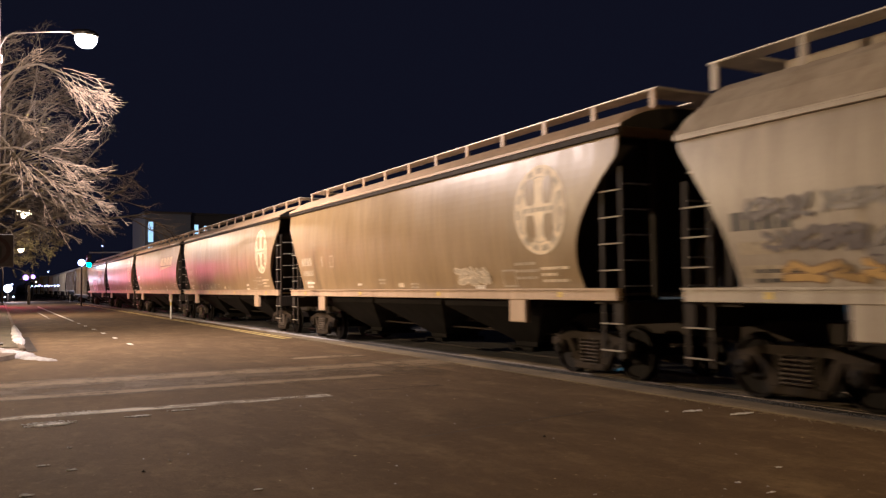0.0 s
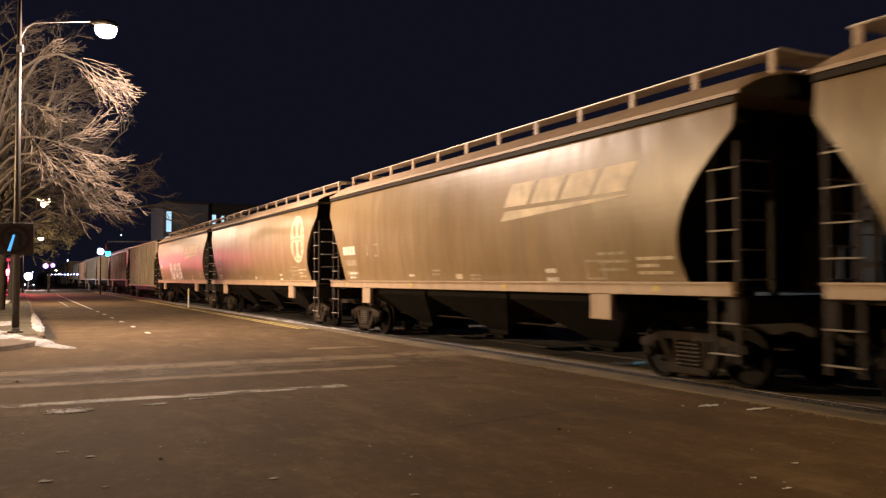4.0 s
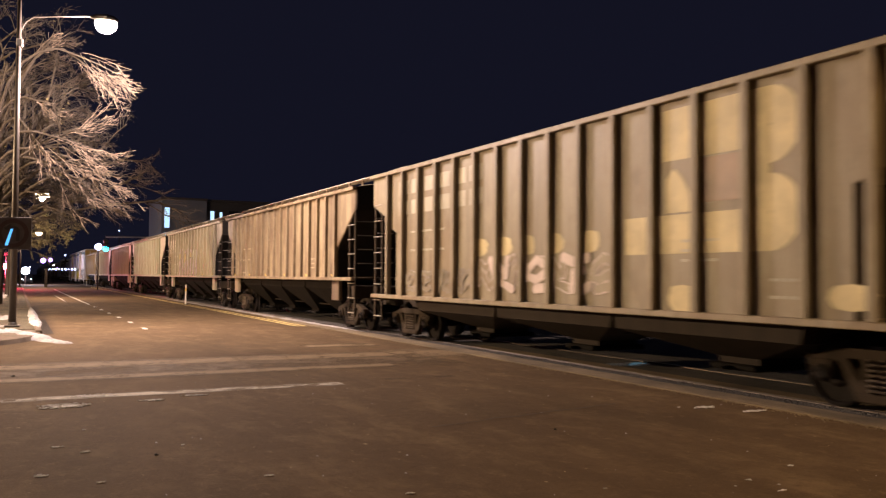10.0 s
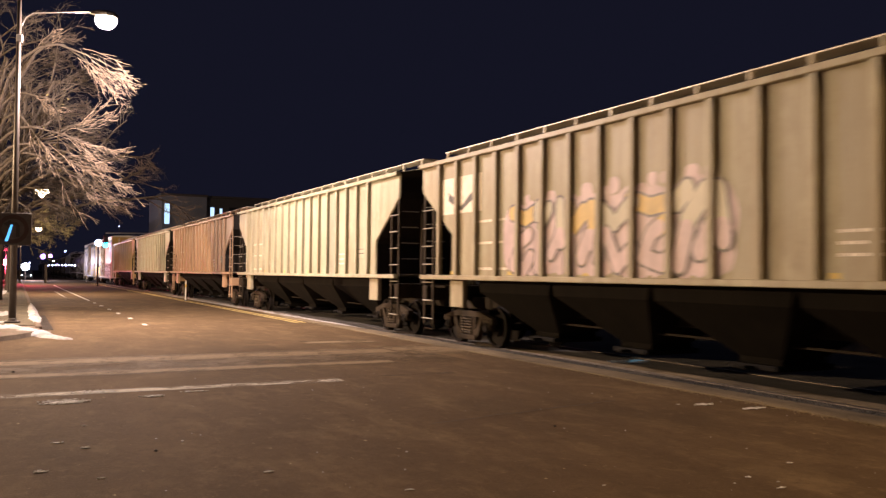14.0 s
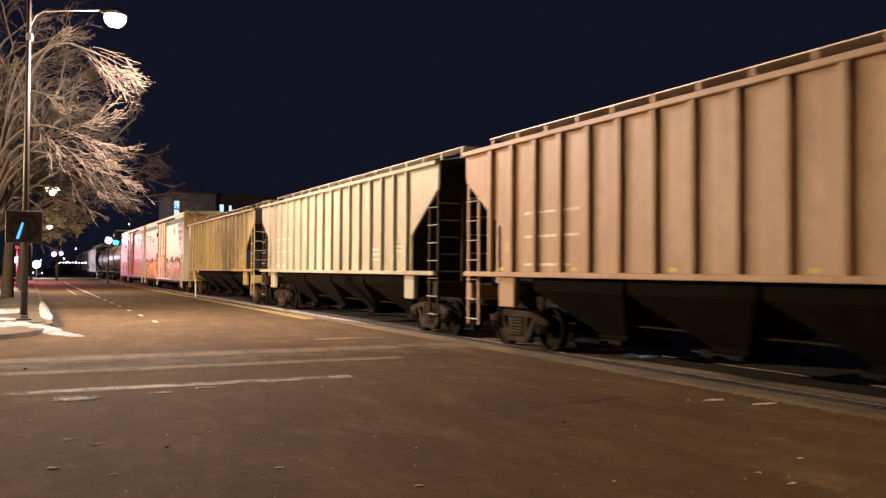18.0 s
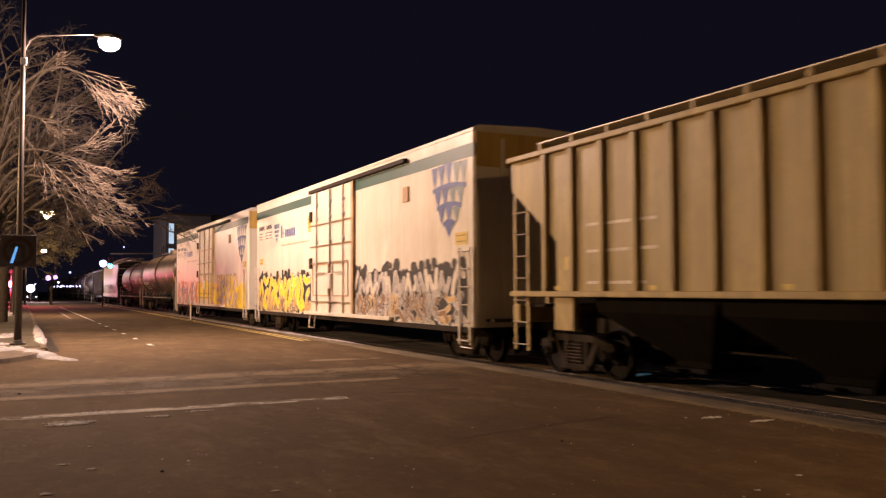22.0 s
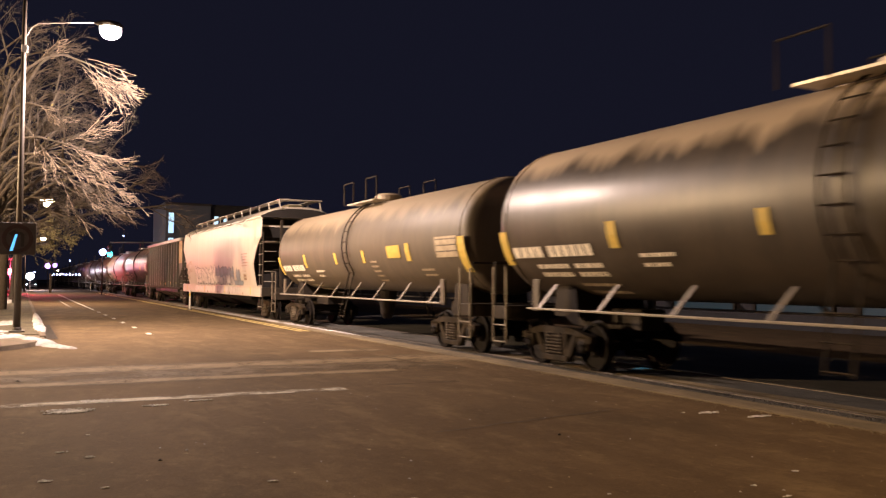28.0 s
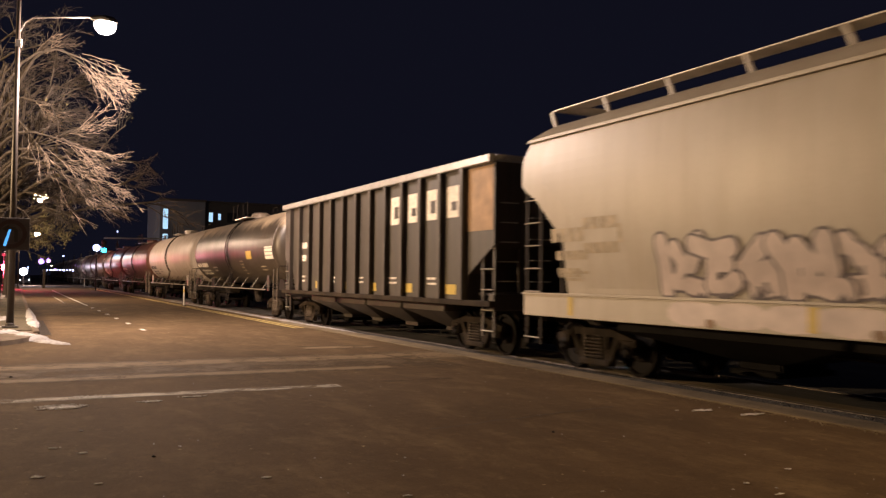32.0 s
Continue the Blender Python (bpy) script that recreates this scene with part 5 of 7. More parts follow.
            if name in ("lettering", "graffiti", "emblem_mark", "panel_text", "notice_text"):
                o["kind"] = "stuff"
            if labels.get(name):
                o["label"] = labels[name]


CARS = []


def start_car(name, label, category, k, group):
    y = (GAPS[k - 1] + GAPS[k]) / 2
    car = thing(name, label, category, group, "", pose(TRACK, y, RAIL))
    CARS.append((car, y))
    return car, GAPS[k] - GAPS[k - 1]


def under(car, L, key, stub=False):
    """Trucks, couplers, centre sill and brake gear."""
    for s in (-1, 1):
        truck(car, s * (L / 2 - 2.15))
        coupler(car, s * (L / 2 - 0.36), s)
    if stub:
        for s in (-1, 1):
            part("stub_sill", "stubsill", lambda bm: box(bm, -0.28, 0.28, -1.6, 1.6, 0.74, 1.12, 0.02), DARK_STEEL, car, at=pose(0, s * (L / 2 - 2.1), 0))
        return
    part("centre_sill", "csill%.2f" % L, lambda bm: box(bm, -0.28, 0.28, -L / 2 + 0.5, L / 2 - 0.5, 0.74, 1.05, 0.02), DARK_STEEL, car)
    part("brake_rod", "brod%.2f" % L, lambda bm: tube(bm, [(-0.5, -L / 2 + 2.5, 0.62), (-0.5, L / 2 - 2.5, 0.62)], 0.022, 6), DARK_STEEL, car)


def bays(car, L, n, top, material, half=1.35):
    """Discharge hoppers under the body, with sloping sheets and gates."""
    span = (L - 6.2) / n
    for i in range(n):
        c = -(L - 6.2) / 2 + span * (i + 0.5)

        def shape(bm):
            rings = []
            for z, hx, hy in ((top, half, span / 2 - 0.02), (top - 0.25, half, span / 2 - 0.08), (0.42, 0.45, 0.4), (0.32, 0.45, 0.4)):
                rings.append([(-hx, -hy, z), (hx, -hy, z), (hx, hy, z), (-hx, hy, z)])
            loft(bm, rings)
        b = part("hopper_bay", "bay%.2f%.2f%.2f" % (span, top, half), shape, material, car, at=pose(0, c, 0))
        part("gate", "gate", lambda bm: (box(bm, -0.6, 0.6, -0.45, 0.45, 0.24, 0.33, 0.02), tube(bm, [(-0.8, 0, 0.28), (0.8, 0, 0.28)], 0.03, 6)), BAY_SHADE, b)


def body_shell(L, z0, z1, side, cut, corner=0.12):
    """Closed shell of rings, from sill to eave; cut(z) is how far the end is drawn in."""
    def build(bm):
        rings = []
        n = 20
        for i in range(n + 1):
            z = z0 + (z1 - z0) * i / n
            x, y = side(z), L / 2 - cut(z)
            c = corner
            ring = []
            for sx, sy, flip in ((-1, -1, 0), (1, -1, 1), (1, 1, 0), (-1, 1, 1)):
                a, b = (sx * x, sy * (y - c), z), (sx * (x - c), sy * y, z)
                ring += [b, a] if flip == 1 else [a, b]
            # extra points along the sides keep the shell smooth
            rings.append(ring)
        loft(bm, rings)
    return build


def roof_shell(L, z, half, rise, lip=0.05, full=2.0):
    def build(bm):
        n = 12
        rings = []
        for y in (-L / 2, -L / 2 + 0.25, L / 2 - 0.25, L / 2):
            k = 0.75 if abs(y) > L / 2 - 0.1 else 1.0
            pts = [(-half + 2 * half * i / n, y, z + rise * k * (1 - abs(2 * i / n - 1) ** full)) for i in range(n + 1)]
            rings.append(pts + [(half, y, z - lip), (-half, y, z - lip)])
        loft(bm, rings)
    return build


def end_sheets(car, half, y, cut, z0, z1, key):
    """Dark sheets that paint shade over both ends: upright above, sloping in, upright below."""
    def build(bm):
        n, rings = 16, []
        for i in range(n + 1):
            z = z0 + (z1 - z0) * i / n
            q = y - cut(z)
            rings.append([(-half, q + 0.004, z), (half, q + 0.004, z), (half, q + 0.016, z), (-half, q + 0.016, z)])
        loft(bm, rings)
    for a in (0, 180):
        part("end_sheet", "esheet" + key, build, END_SHADE, car, "dark sheet that paints the end's shade", at=pose(0, 0, 0, 0, 0, a))


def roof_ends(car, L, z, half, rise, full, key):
    """Dark gable sheets that close the roof and paint its ends in shade."""
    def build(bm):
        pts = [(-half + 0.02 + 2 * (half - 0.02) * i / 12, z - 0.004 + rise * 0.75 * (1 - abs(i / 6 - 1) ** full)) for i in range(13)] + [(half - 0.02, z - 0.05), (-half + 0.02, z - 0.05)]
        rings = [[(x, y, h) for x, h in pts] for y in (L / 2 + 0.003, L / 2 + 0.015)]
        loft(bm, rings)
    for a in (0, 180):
        part("roof_end", "roofend%s%.2f" % (key, rise), build, END_SHADE, car, "dark gable sheet that paints the roof end's shade", at=pose(0, 0, 0, 0, 0, a))


def running_boards(car, L, z, eave, mat, key, half=0.85, n=12, lean=0.0, wide=0.035):
    """Walkways on the roof with their brackets, and the hatch trough between them."""
    for s in (-1, 1):
        part("running_board", "board%s%d" % (key, s), lambda bm: box(bm, s * half - 0.19 - 0.17 * s, s * half + 0.19 - 0.17 * s, -L / 2, L / 2, z - 0.028, z, 0.006), WALKWAY, car, "bare steel walkway")
        part("end_board", "eboard%.2f%.2f" % (z, half), lambda bm: box(bm, -half, half, -0.3, 0.3, z - 0.034, z - 0.006), WALKWAY, car, at=pose(0, s * (L / 2 - 0.32), 0))
    for i in range(n):
        y = -L / 2 + 0.12 + (L - 0.24) * i / (n - 1)
        for s in (-1, 1):
            part("bracket", "brk%.2f%.2f%.2f" % (z, eave, wide), lambda bm: prism(bm, [(-wide, eave), (wide, eave), (wide + lean, z - 0.03), (-wide + lean, z - 0.03)], -0.02, 0.02), mat, car, at=pose(s * half, y, 0))
    part("hatch_cover", "trough" + key, lambda bm: box(bm, -0.32, 0.32, -L / 2 + 0.9, L / 2 - 0.9, eave - 0.1, z - 0.12, 0.04), mat, car)


def end_frames(car, L, z0, z1, half, mat, key, short=False):
    """Corner posts, ladders and end platforms."""
    for s in (-1, 1):
        part("end_sill", "esill%.2f%s" % (half, key), lambda bm: box(bm, -half, half, -0.12, 0.12, 0.95, 1.3, 0.02), mat, car, at=pose(0, s * (L / 2 - 0.2), 0))
        for sx in (-1, 1):
            part("end_post", "epost%s" % key, lambda bm: box(bm, -0.05, 0.05, -0.05, 0.05, 1.2, z1, 0.008), mat, car, at=pose(sx * 0.75, s * (L / 2 - 0.22), 0))
            ladder(car, sx * (half - 0.04), s * (L / 2 - 0.36), 0.42, 3.0 if short else z1 - 0.5, mat)
        for z in (1.55, 1.95, 2.35, 2.75, 3.15):
            part("grab_iron", "grab%.2f" % half, lambda bm: tube(bm, [(-half + 0.1, 0, 0), (-half + 0.12, -0.05, 0), (-half + 0.53, -0.05, 0), (-half + 0.55, 0, 0)], 0.014, 6), RUNG, car, at=pose(0, s * (L / 2 - 0.1), z))
        part("end_platform", "eplat%s" % key, lambda bm: box(bm, -half + 0.1, half - 0.1, -0.45, 0.3, 1.26, 1.31), DARK_STEEL, car, at=pose(0, s * (L / 2 - 0.6), 0))


def side_sills(car, L, z0, z1, half, mat, key):
    for sx in (-1, 1):
        part("side_sill", "ssill" + key, lambda bm: (box(bm, -0.05, 0.05, -L / 2 + 0.2, L / 2 - 0.2, z0, z1, 0.01), box(bm, -0.09, 0.02, -L / 2 + 0.2, L / 2 - 0.2, z1 - 0.03, z1)), mat, car, at=pose(sx * half, 0, 0, 0, 0, 0 if sx < 0 else 180))
        for s in (-1, 1):
            if mat is CREAM:
                continue
            part("jacking_pad", "jack" + key, lambda bm: box(bm, -0.05, 0.05, -0.28, 0.28, z0 - 0.42, z0 + 0.02, 0.015), mat, car, at=pose(sx * (half - 0.02), s * (L / 2 - 3.1), 0))


def stepped_line(z, knots):
    """Straight runs between (height, value) knots."""
    for (a, u), (b, v) in zip(knots, knots[1:]):
        if z <= b:
            return u + (v - u) * max(0.0, (z - a) / (b - a))
    return knots[-1][1]


def curved_hopper(k, mat, roof_mat, label, logo=None, tags=(), rb=4.72, eave=4.02, sill=(1.32, 1.52), dark=None, plainmarks=WHITE_MARK, rise=0.44):
    car, L = start_car("covered_hopper", label, "freight car", k, "freight cars of the train")
    B = L - 1.25
    key = "%.2f%.2f" % (L, eave)
    side = bulged(sill[1], eave, 1.45, 1.62, 1.55)

    def cut(z):
        if mat is CREAM:
            return stepped_line(z, ((1.5, 1.3), (2.28, 1.35), (3.1, 0.45), (3.29, 0.03), (3.8, 0.0), (4.12, 0.22)))
        v = (3.5 - z) / (3.5 - sill[1])
        return 1.0 * math.sin(math.pi / 2 * min(1.0, max(0.0, v)))

    def cut_near(z):
        if mat is CREAM:
            return cut(z)
        return 0.06 + 1.16 * math.sin(math.pi / 2 * min(1.35, max(0.0, (3.6 - z) / 1.6)))
    part("body", "cbody" + key, body_shell(B - 1.3, sill[0] + 0.05, eave, side, cut, 0.004), mat, car, smooth=False)

    def wing(bm, edge=cut):
        n, rings = 24, []
        for i in range(n + 1):
            z = sill[0] + 0.05 + (eave - sill[0] - 0.05) * i / n
            x, y, q = -side(z), B / 2 - edge(z), B / 2 - cut(z) - 0.66
            rings.append([(x, q, z), (x, y, z), (x + 0.03, y, z), (x + 0.03, q, z)])
        loft(bm, rings)
    for a in (0, 180):
        part("end_wing", "cwing" + key, wing, mat, car, at=pose(0, 0, 0, 0, 0, a))

    def wing_near(bm):
        wing(bm, cut_near)
        for v in bm.verts:
            v.co.y = -v.co.y
        bmesh.ops.reverse_faces(bm, faces=bm.faces)
    for a in (0, 180):
        part("end_wing", "cwingn" + key, wing_near, mat, car, at=pose(0, 0, 0, 0, 0, a))
    end_sheets(car, 1.42, (B - 1.3) / 2, cut, sill[0] + 0.1, eave - 0.02, "c" + key)
    cream = mat is CREAM
    part("roof", "croof" + key, roof_shell(B - 0.4 if cream else B + 0.1, eave + 0.06, 1.6, rise, 0.05, 3.0), roof_mat, car, "paler dusty roof")
    roof_ends(car, B - 0.4 if cream else B + 0.1, eave + 0.06, 1.6, rise, 3.0, key)
    # On brown cars a dark strip paints the shadow gap below the eave.
    for s in (-1, 1):
        if mat is BROWN:
            part("eave_rail", "ceave" + key, lambda bm: box(bm, -0.035, 0.035, -B / 2, B / 2, eave - 0.1, eave - 0.008, 0.008), DARK_STEEL, car, "dark strip drawn for the shadow gap under the eave", at=pose(s * 1.585, 0, 0))
        elif not cream:
            part("eave_rail", "ceave" + key, lambda bm: box(bm, -0.035, 0.035, -B / 2, B / 2, eave - 0.03, eave + 0.04, 0.008), mat, car, at=pose(s * 1.585, 0, 0))
    running_boards(car, B + 0.15, rb, eave + rise - 0.08, roof_mat, key, lean=0.17 if cream else 0.0, wide=0.035 if cream else 0.055)
    side_sills(car, B + 0.2, sill[0], sill[1], 1.56, roof_mat, key)
    # End frames in dark steel, with the gap's shade put into their colour.
    end_frames(car, B + 0.1, 1.3, eave - 0.1, 1.55, DARK_STEEL, key)
    bays(car, L, 3, sill[0] + 0.1, dark or BAY_SHADE)
    under(car, L, key)
    d = Deck(side, car, slide=-0.17 if mat is BROWN else 0.0)
    e = B / 2
    if logo == "circle":
        c = -6.05
        d.arc("logo", LOGO_PALE, c, 2.92, 0.02, 0.8, 0, 360)
        for sy in (-1, 1):
            for sz in (-1, 1):
                d.blob("emblem_mark", mat, c + sy * 0.28, 2.92 + sz * 0.32, 0.15, 0.26, 3.0 * sy + sz, 2, 0.12)
        d.quad("emblem_mark", LOGO_PALE, c - 0.6, c + 0.6, 2.83, 3.01, 3)
        d.bars(FADED_MARK, c + 0.5, 2.96, [1.0], h=0.08, name="emblem_mark", layer=4)
        for a in range(12, 360, 24):
            d.arc("emblem_mark", FADED_MARK, c, 2.92, 0.64, 0.74, a, a + 14, 2)
        d.arc("emblem_mark", FADED_MARK, c, 2.92, 0.575, 0.59, 0, 360, 3)
    elif logo == "swoosh":
        for i in range(4):
            y = -2.06 - i * 0.97
            d.quad("letter", LOGO_PALE, y - 0.84, y, 2.95, 3.38, 0, 0.75)
        d.tri("logo", LOGO_PALE, [(-1.91, 2.68), (-2.13, 2.87), (-5.88, 2.89), (-5.88, 2.865)], 0)
    d.letters(FADED_MARK if logo == "circle" else plainmarks, e - 1.0, 2.25, 4, 0.2, 0.24, 0.05)
    d.bars(FADED_MARK, e - 1.1, 2.1, [0.9, 0.7], gap=0.3, h=0.16)
    d.bars(plainmarks, e - 1.3, 1.75, [0.7, 0.5], gap=0.12, h=0.05)
    d.quad("lettering", FADED_MARK, e - 2.95, e - 2.85, 2.2, 2.5)
    d.bars(FADED_MARK, -e + 3.3, 2.0, [0.7, 0.8, 0.7], gap=0.13, h=0.05)
    d.bars(plainmarks, -e + 4.9, 1.75, [0.35, 0.35], gap=0.16, h=0.08)
    d.bars(plainmarks, e - 5.5, 1.68, [0.3], h=0.06)
    if mat is BROWN:
        for y, z, w, h in ((4.84, 2.16, 0.3, 0.34), (-4.6, 1.55, 0.49, 0.33)):
            for q in ((y - w, y, z, z + 0.035), (y - w, y, z + h - 0.035, z + h), (y - w, y - w + 0.03, z + 0.035, z + h - 0.035), (y - 0.03, y, z + 0.035, z + h - 0.035)):
                d.quad("lettering", FADED_MARK, *q)
        d.bars(LOGO_PALE, -5.95, 1.9, [0.85, 0.5, 0.8], gap=0.11, h=0.05)
        d.quad("lettering", LOGO_PALE, -0.03, 0.26, 1.56, 1.67)
        d.bars(FADED_MARK, -0.43, 1.66, [0.42, 0.4], gap=0.08, h=0.04)
        d.bars(FADED_MARK, 1.42, 1.78, [0.45, 0.4], gap=0.09, h=0.045)
    low = Deck(straight(1.612), car)
    for i in range(4):
        low.quad("reflector", YELLOW_MARK, -e + 1.6 + i * (B - 3.2) / 3 - 0.07, -e + 1.6 + i * (B - 3.2) / 3 + 0.07, sill[0] + 0.05, sill[1] - 0.06, 1)
    if mat is CREAM:
        for i in range(5):
            d.bars(G_BROWN, -5.72 - 0.04 * (i % 2), 2.73 - i * 0.125, [1.0 - 0.1 * (i % 3)], h=0.035)
        d.quad("lettering", G_BROWN, -6.3, -5.8, 1.6, 1.86)
        d.letters(FADED_MARK, 7.1, 2.44, 4, 0.2, 0.2, 0.04)
        d.letters(FADED_MARK, 7.1, 2.04, 6, 0.13, 0.18, 0.03)
        for i in range(14):
            if i < 12:
                low.blob("graffiti", G_PALE if i < 6 else G_ASH, 4.5 - i * 0.87, (sill[0] + sill[1]) / 2 - 0.01, 0.5, 0.18, i * 1.3, 0, 0.2)
            if i % 3 == 1:
                low.blob("graffiti", G_BROWN, 5.0 - i * 0.85, sill[0] + 0.08, 0.09, 0.06, i * 2.3, 2, 0.2)
    low.done({"reflector": "yellow reflector", "graffiti": "pale sprayed patches along the sill"})
    for a in tags:
        d.wild(**a)
    d.done({"logo": "pale sprayed emblem", "lettering": "small worn stencilled lines", "graffiti": "sprayed graffiti shapes", "reflector": "yellow reflector"})
    return car


def ribbed_hopper(k, mat, label, ribs=17, z0=1.55, z1=4.12, rb=4.52, tags=(), marks=WHITE_MARK, emblem=None, stepped=False, deep=0.09, bay_mat=None, sill_mat=None, boards=True):
    car, L = start_car("covered_hopper", label, "freight car", k, "freight cars of the train")
    B = L - 1.35
    key = "r%.2f%.2f%.2f" % (L, z0, z1)
    side = straight(1.5)
    lo, hi = (2.5, 3.46) if stepped else (2.44, 3.5)

    def cut(z):
        if z >= hi:
            return 0.0
        if z <= lo:
            return 1.55
        u = (hi - z) / (hi - lo)
        if stepped:
            u = min(1, (math.floor(u * 4) + 1) / 4)
        return 1.55 * u
    part("body", "rbody" + key + str(stepped), body_shell(B, z0, z1, side, cut, 0.03), mat, car)
    for i in range(ribs):
        y = (-6.9 + 13.9 * i / (ribs - 1)) if stepped else (-6.61 + 13.54 * i / (ribs - 1))
        for sx in (-1, 1):
            part("rib", "rib%.2f%.2f%.2f" % (z0, z1, deep), lambda bm: prism(bm, [(-0.055, z0), (0.055, z0), (0.055, z1 - 0.05), (-0.055, z1 - 0.05)], -deep, 0.0), mat, car, at=pose(sx * 1.5, y, 0, 0, 0, 0 if sx < 0 else 180))
    end_sheets(car, 1.46, B / 2, cut, z0 + 0.02, z1 - 0.01, key + str(stepped))
    part("roof", "rroof" + key, roof_shell(B, z1 + 0.02, 1.52, 0.2), mat, car)
    roof_ends(car, B, z1 + 0.02, 1.52, 0.2, 2.0, key)
    for s in (-1, 1):
        part("top_chord", "chord" + key, lambda bm: box(bm, -0.06, 0.06, -B / 2, B / 2, z1 - 0.07, z1 + 0.03, 0.012), mat, car, at=pose(s * 1.55, 0, 0))
        part("side_sill", "rsill" + key, lambda bm: box(bm, -0.07, 0.07, -B / 2 + 0.1, B / 2 - 0.1, z0 - 0.1, z0, 0.012), sill_mat or mat, car, at=pose(s * 1.53, 0, 0))
    if boards:
        running_boards(car, B + 0.1, rb, z1 + 0.1, mat, key, 0.85, 16)
    else:
        for s in (-1, 1):
            part("running_board", "stub" + key, lambda bm: box(bm, -0.9, 0.9, -0.4, 0.4, z1 + 0.2, z1 + 0.26), RUNG, car, at=pose(0, s * (B / 2 - 0.4), 0))
    for sx in (-1, 1):
        for s in (-1, 1):
            if emblem != "bn":
                part("jacking_pad", "rjack" + key, lambda bm: box(bm, -0.06, 0.06, -0.3, 0.3, z0 - 0.7, z0 - 0.1, 0.015), mat, car, at=pose(sx * 1.42, s * (B / 2 - 1.75), 0))
    end_frames(car, B + 0.06, 1.3, z1 - 0.2, 1.5, mat if mat in (OLIVE, RUSTRED) else TRUCK, key)
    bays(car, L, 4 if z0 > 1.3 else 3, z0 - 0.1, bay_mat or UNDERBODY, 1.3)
    under(car, L, key)
    d = Deck(side, car)
    e = B / 2
    if emblem == "bn":
        d.letters(marks, e - 1.75, 3.62, 6, 0.55, 0.34, 0.2)
        d.letters(marks, e - 1.75, 3.12, 6, 0.55, 0.34, 0.2)
        for y in (2.2, 1.25, 0.4, -0.5, -1.55):
            d.blob("graffiti", G_FAWN, y, 2.2, 0.3, 0.19, y * 3.1, 0, 0.25)
        d.wild(-2.2, 2.3, 1.3, 2.0, 7, 77, [mat, G_PALE], G_PALE, fat=0.2, edge=0.025, lean=0.4)
        d.wild(2.6, 6.4, 1.22, 1.75, 8, 79, [mat], G_GREY, fat=0.14, edge=0.02, lean=0.5)
        # large emblem of two lobes over a pale band
        d.quad("logo", G_FAWN, -5.4, -3.39, 3.32, 4.08)
        d.arc("logo", G_FAWN, -5.4, 3.58, 0.02, 0.5, 90, 270)
        d.quad("logo", G_FAWN, -5.4, -5.05, 1.95, 3.32)
        d.arc("logo", G_FAWN, -5.4, 2.45, 0.02, 0.5, 90, 270)
        d.tri("logo", G_FAWN, [(-4.1, 2.55), (-3.45, 2.55), (-3.45, 3.05), (-3.62, 3.2), (-3.8, 3.05)])
        d.quad("logo", G_FAWN, -5.05, -2.5, 1.95, 2.52)
        d.quad("emblem_mark", G_BROWN, -5.03, -4.2, 2.66, 3.29, 1)
        d.bars(marks, -5.4, 1.6, [0.55, 0.55], gap=0.22, h=0.04)
        d.blob("graffiti", G_FAWN, -6.6, 1.38, 0.34, 0.16, 5.0, 0, 0.3)
        d.blob("graffiti", G_FAWN, -3.8, 1.3, 0.3, 0.2, 8.0, 0, 0.3)
    elif emblem == "plate":
        c = e - 2.0
        d.quad("logo", WHITE_MARK, c - 0.9, c + 0.9, 2.9, 3.7)
        d.tri("logo", DARK_MARK, [(c - 0.6, 3.4), (c, 3.05), (c + 0.6, 3.4), (c + 0.6, 3.2), (c, 2.95), (c - 0.6, 3.2)], 1)
    d.bars(marks, e - 2.5, 2.7, [1.8, 1.8], gap=0.45, h=0.05)
    d.bars(marks, e - 2.5, 1.72, [1.5], h=0.05)
    d.bars(marks, -e + 4.4, 2.15, [0.7, 0.7, 0.7], gap=0.14, h=0.04)
    for i in range(6):
        y = -e + 2.0 + i * (B - 3.6) / 5
        if i == 0 and mat in (RUSTRED, OLIVE, PALE_GREY):
            d.quad("notice", G_CREAM, -6.25, -5.8, 2.0, 2.3)
            d.quad("notice", YELLOW_MARK, 6.06, 6.38, 1.93, 2.15)
            d.bars(DARK_MARK, -5.84, 2.26, [0.36, 0.36], gap=0.12, h=0.03, name="notice_text", layer=1)
        if emblem != "bn":
            d.quad("reflector", YELLOW_MARK, y - 0.08, y + 0.08, z0 + 0.02, z0 + 0.09)
    for a in tags:
        d.wild(**a)
    d.done({"logo": "pale painted emblem", "lettering": "worn stencilled lines", "graffiti": "sprayed graffiti shapes", "reflector": "yellow reflector"})
    return car


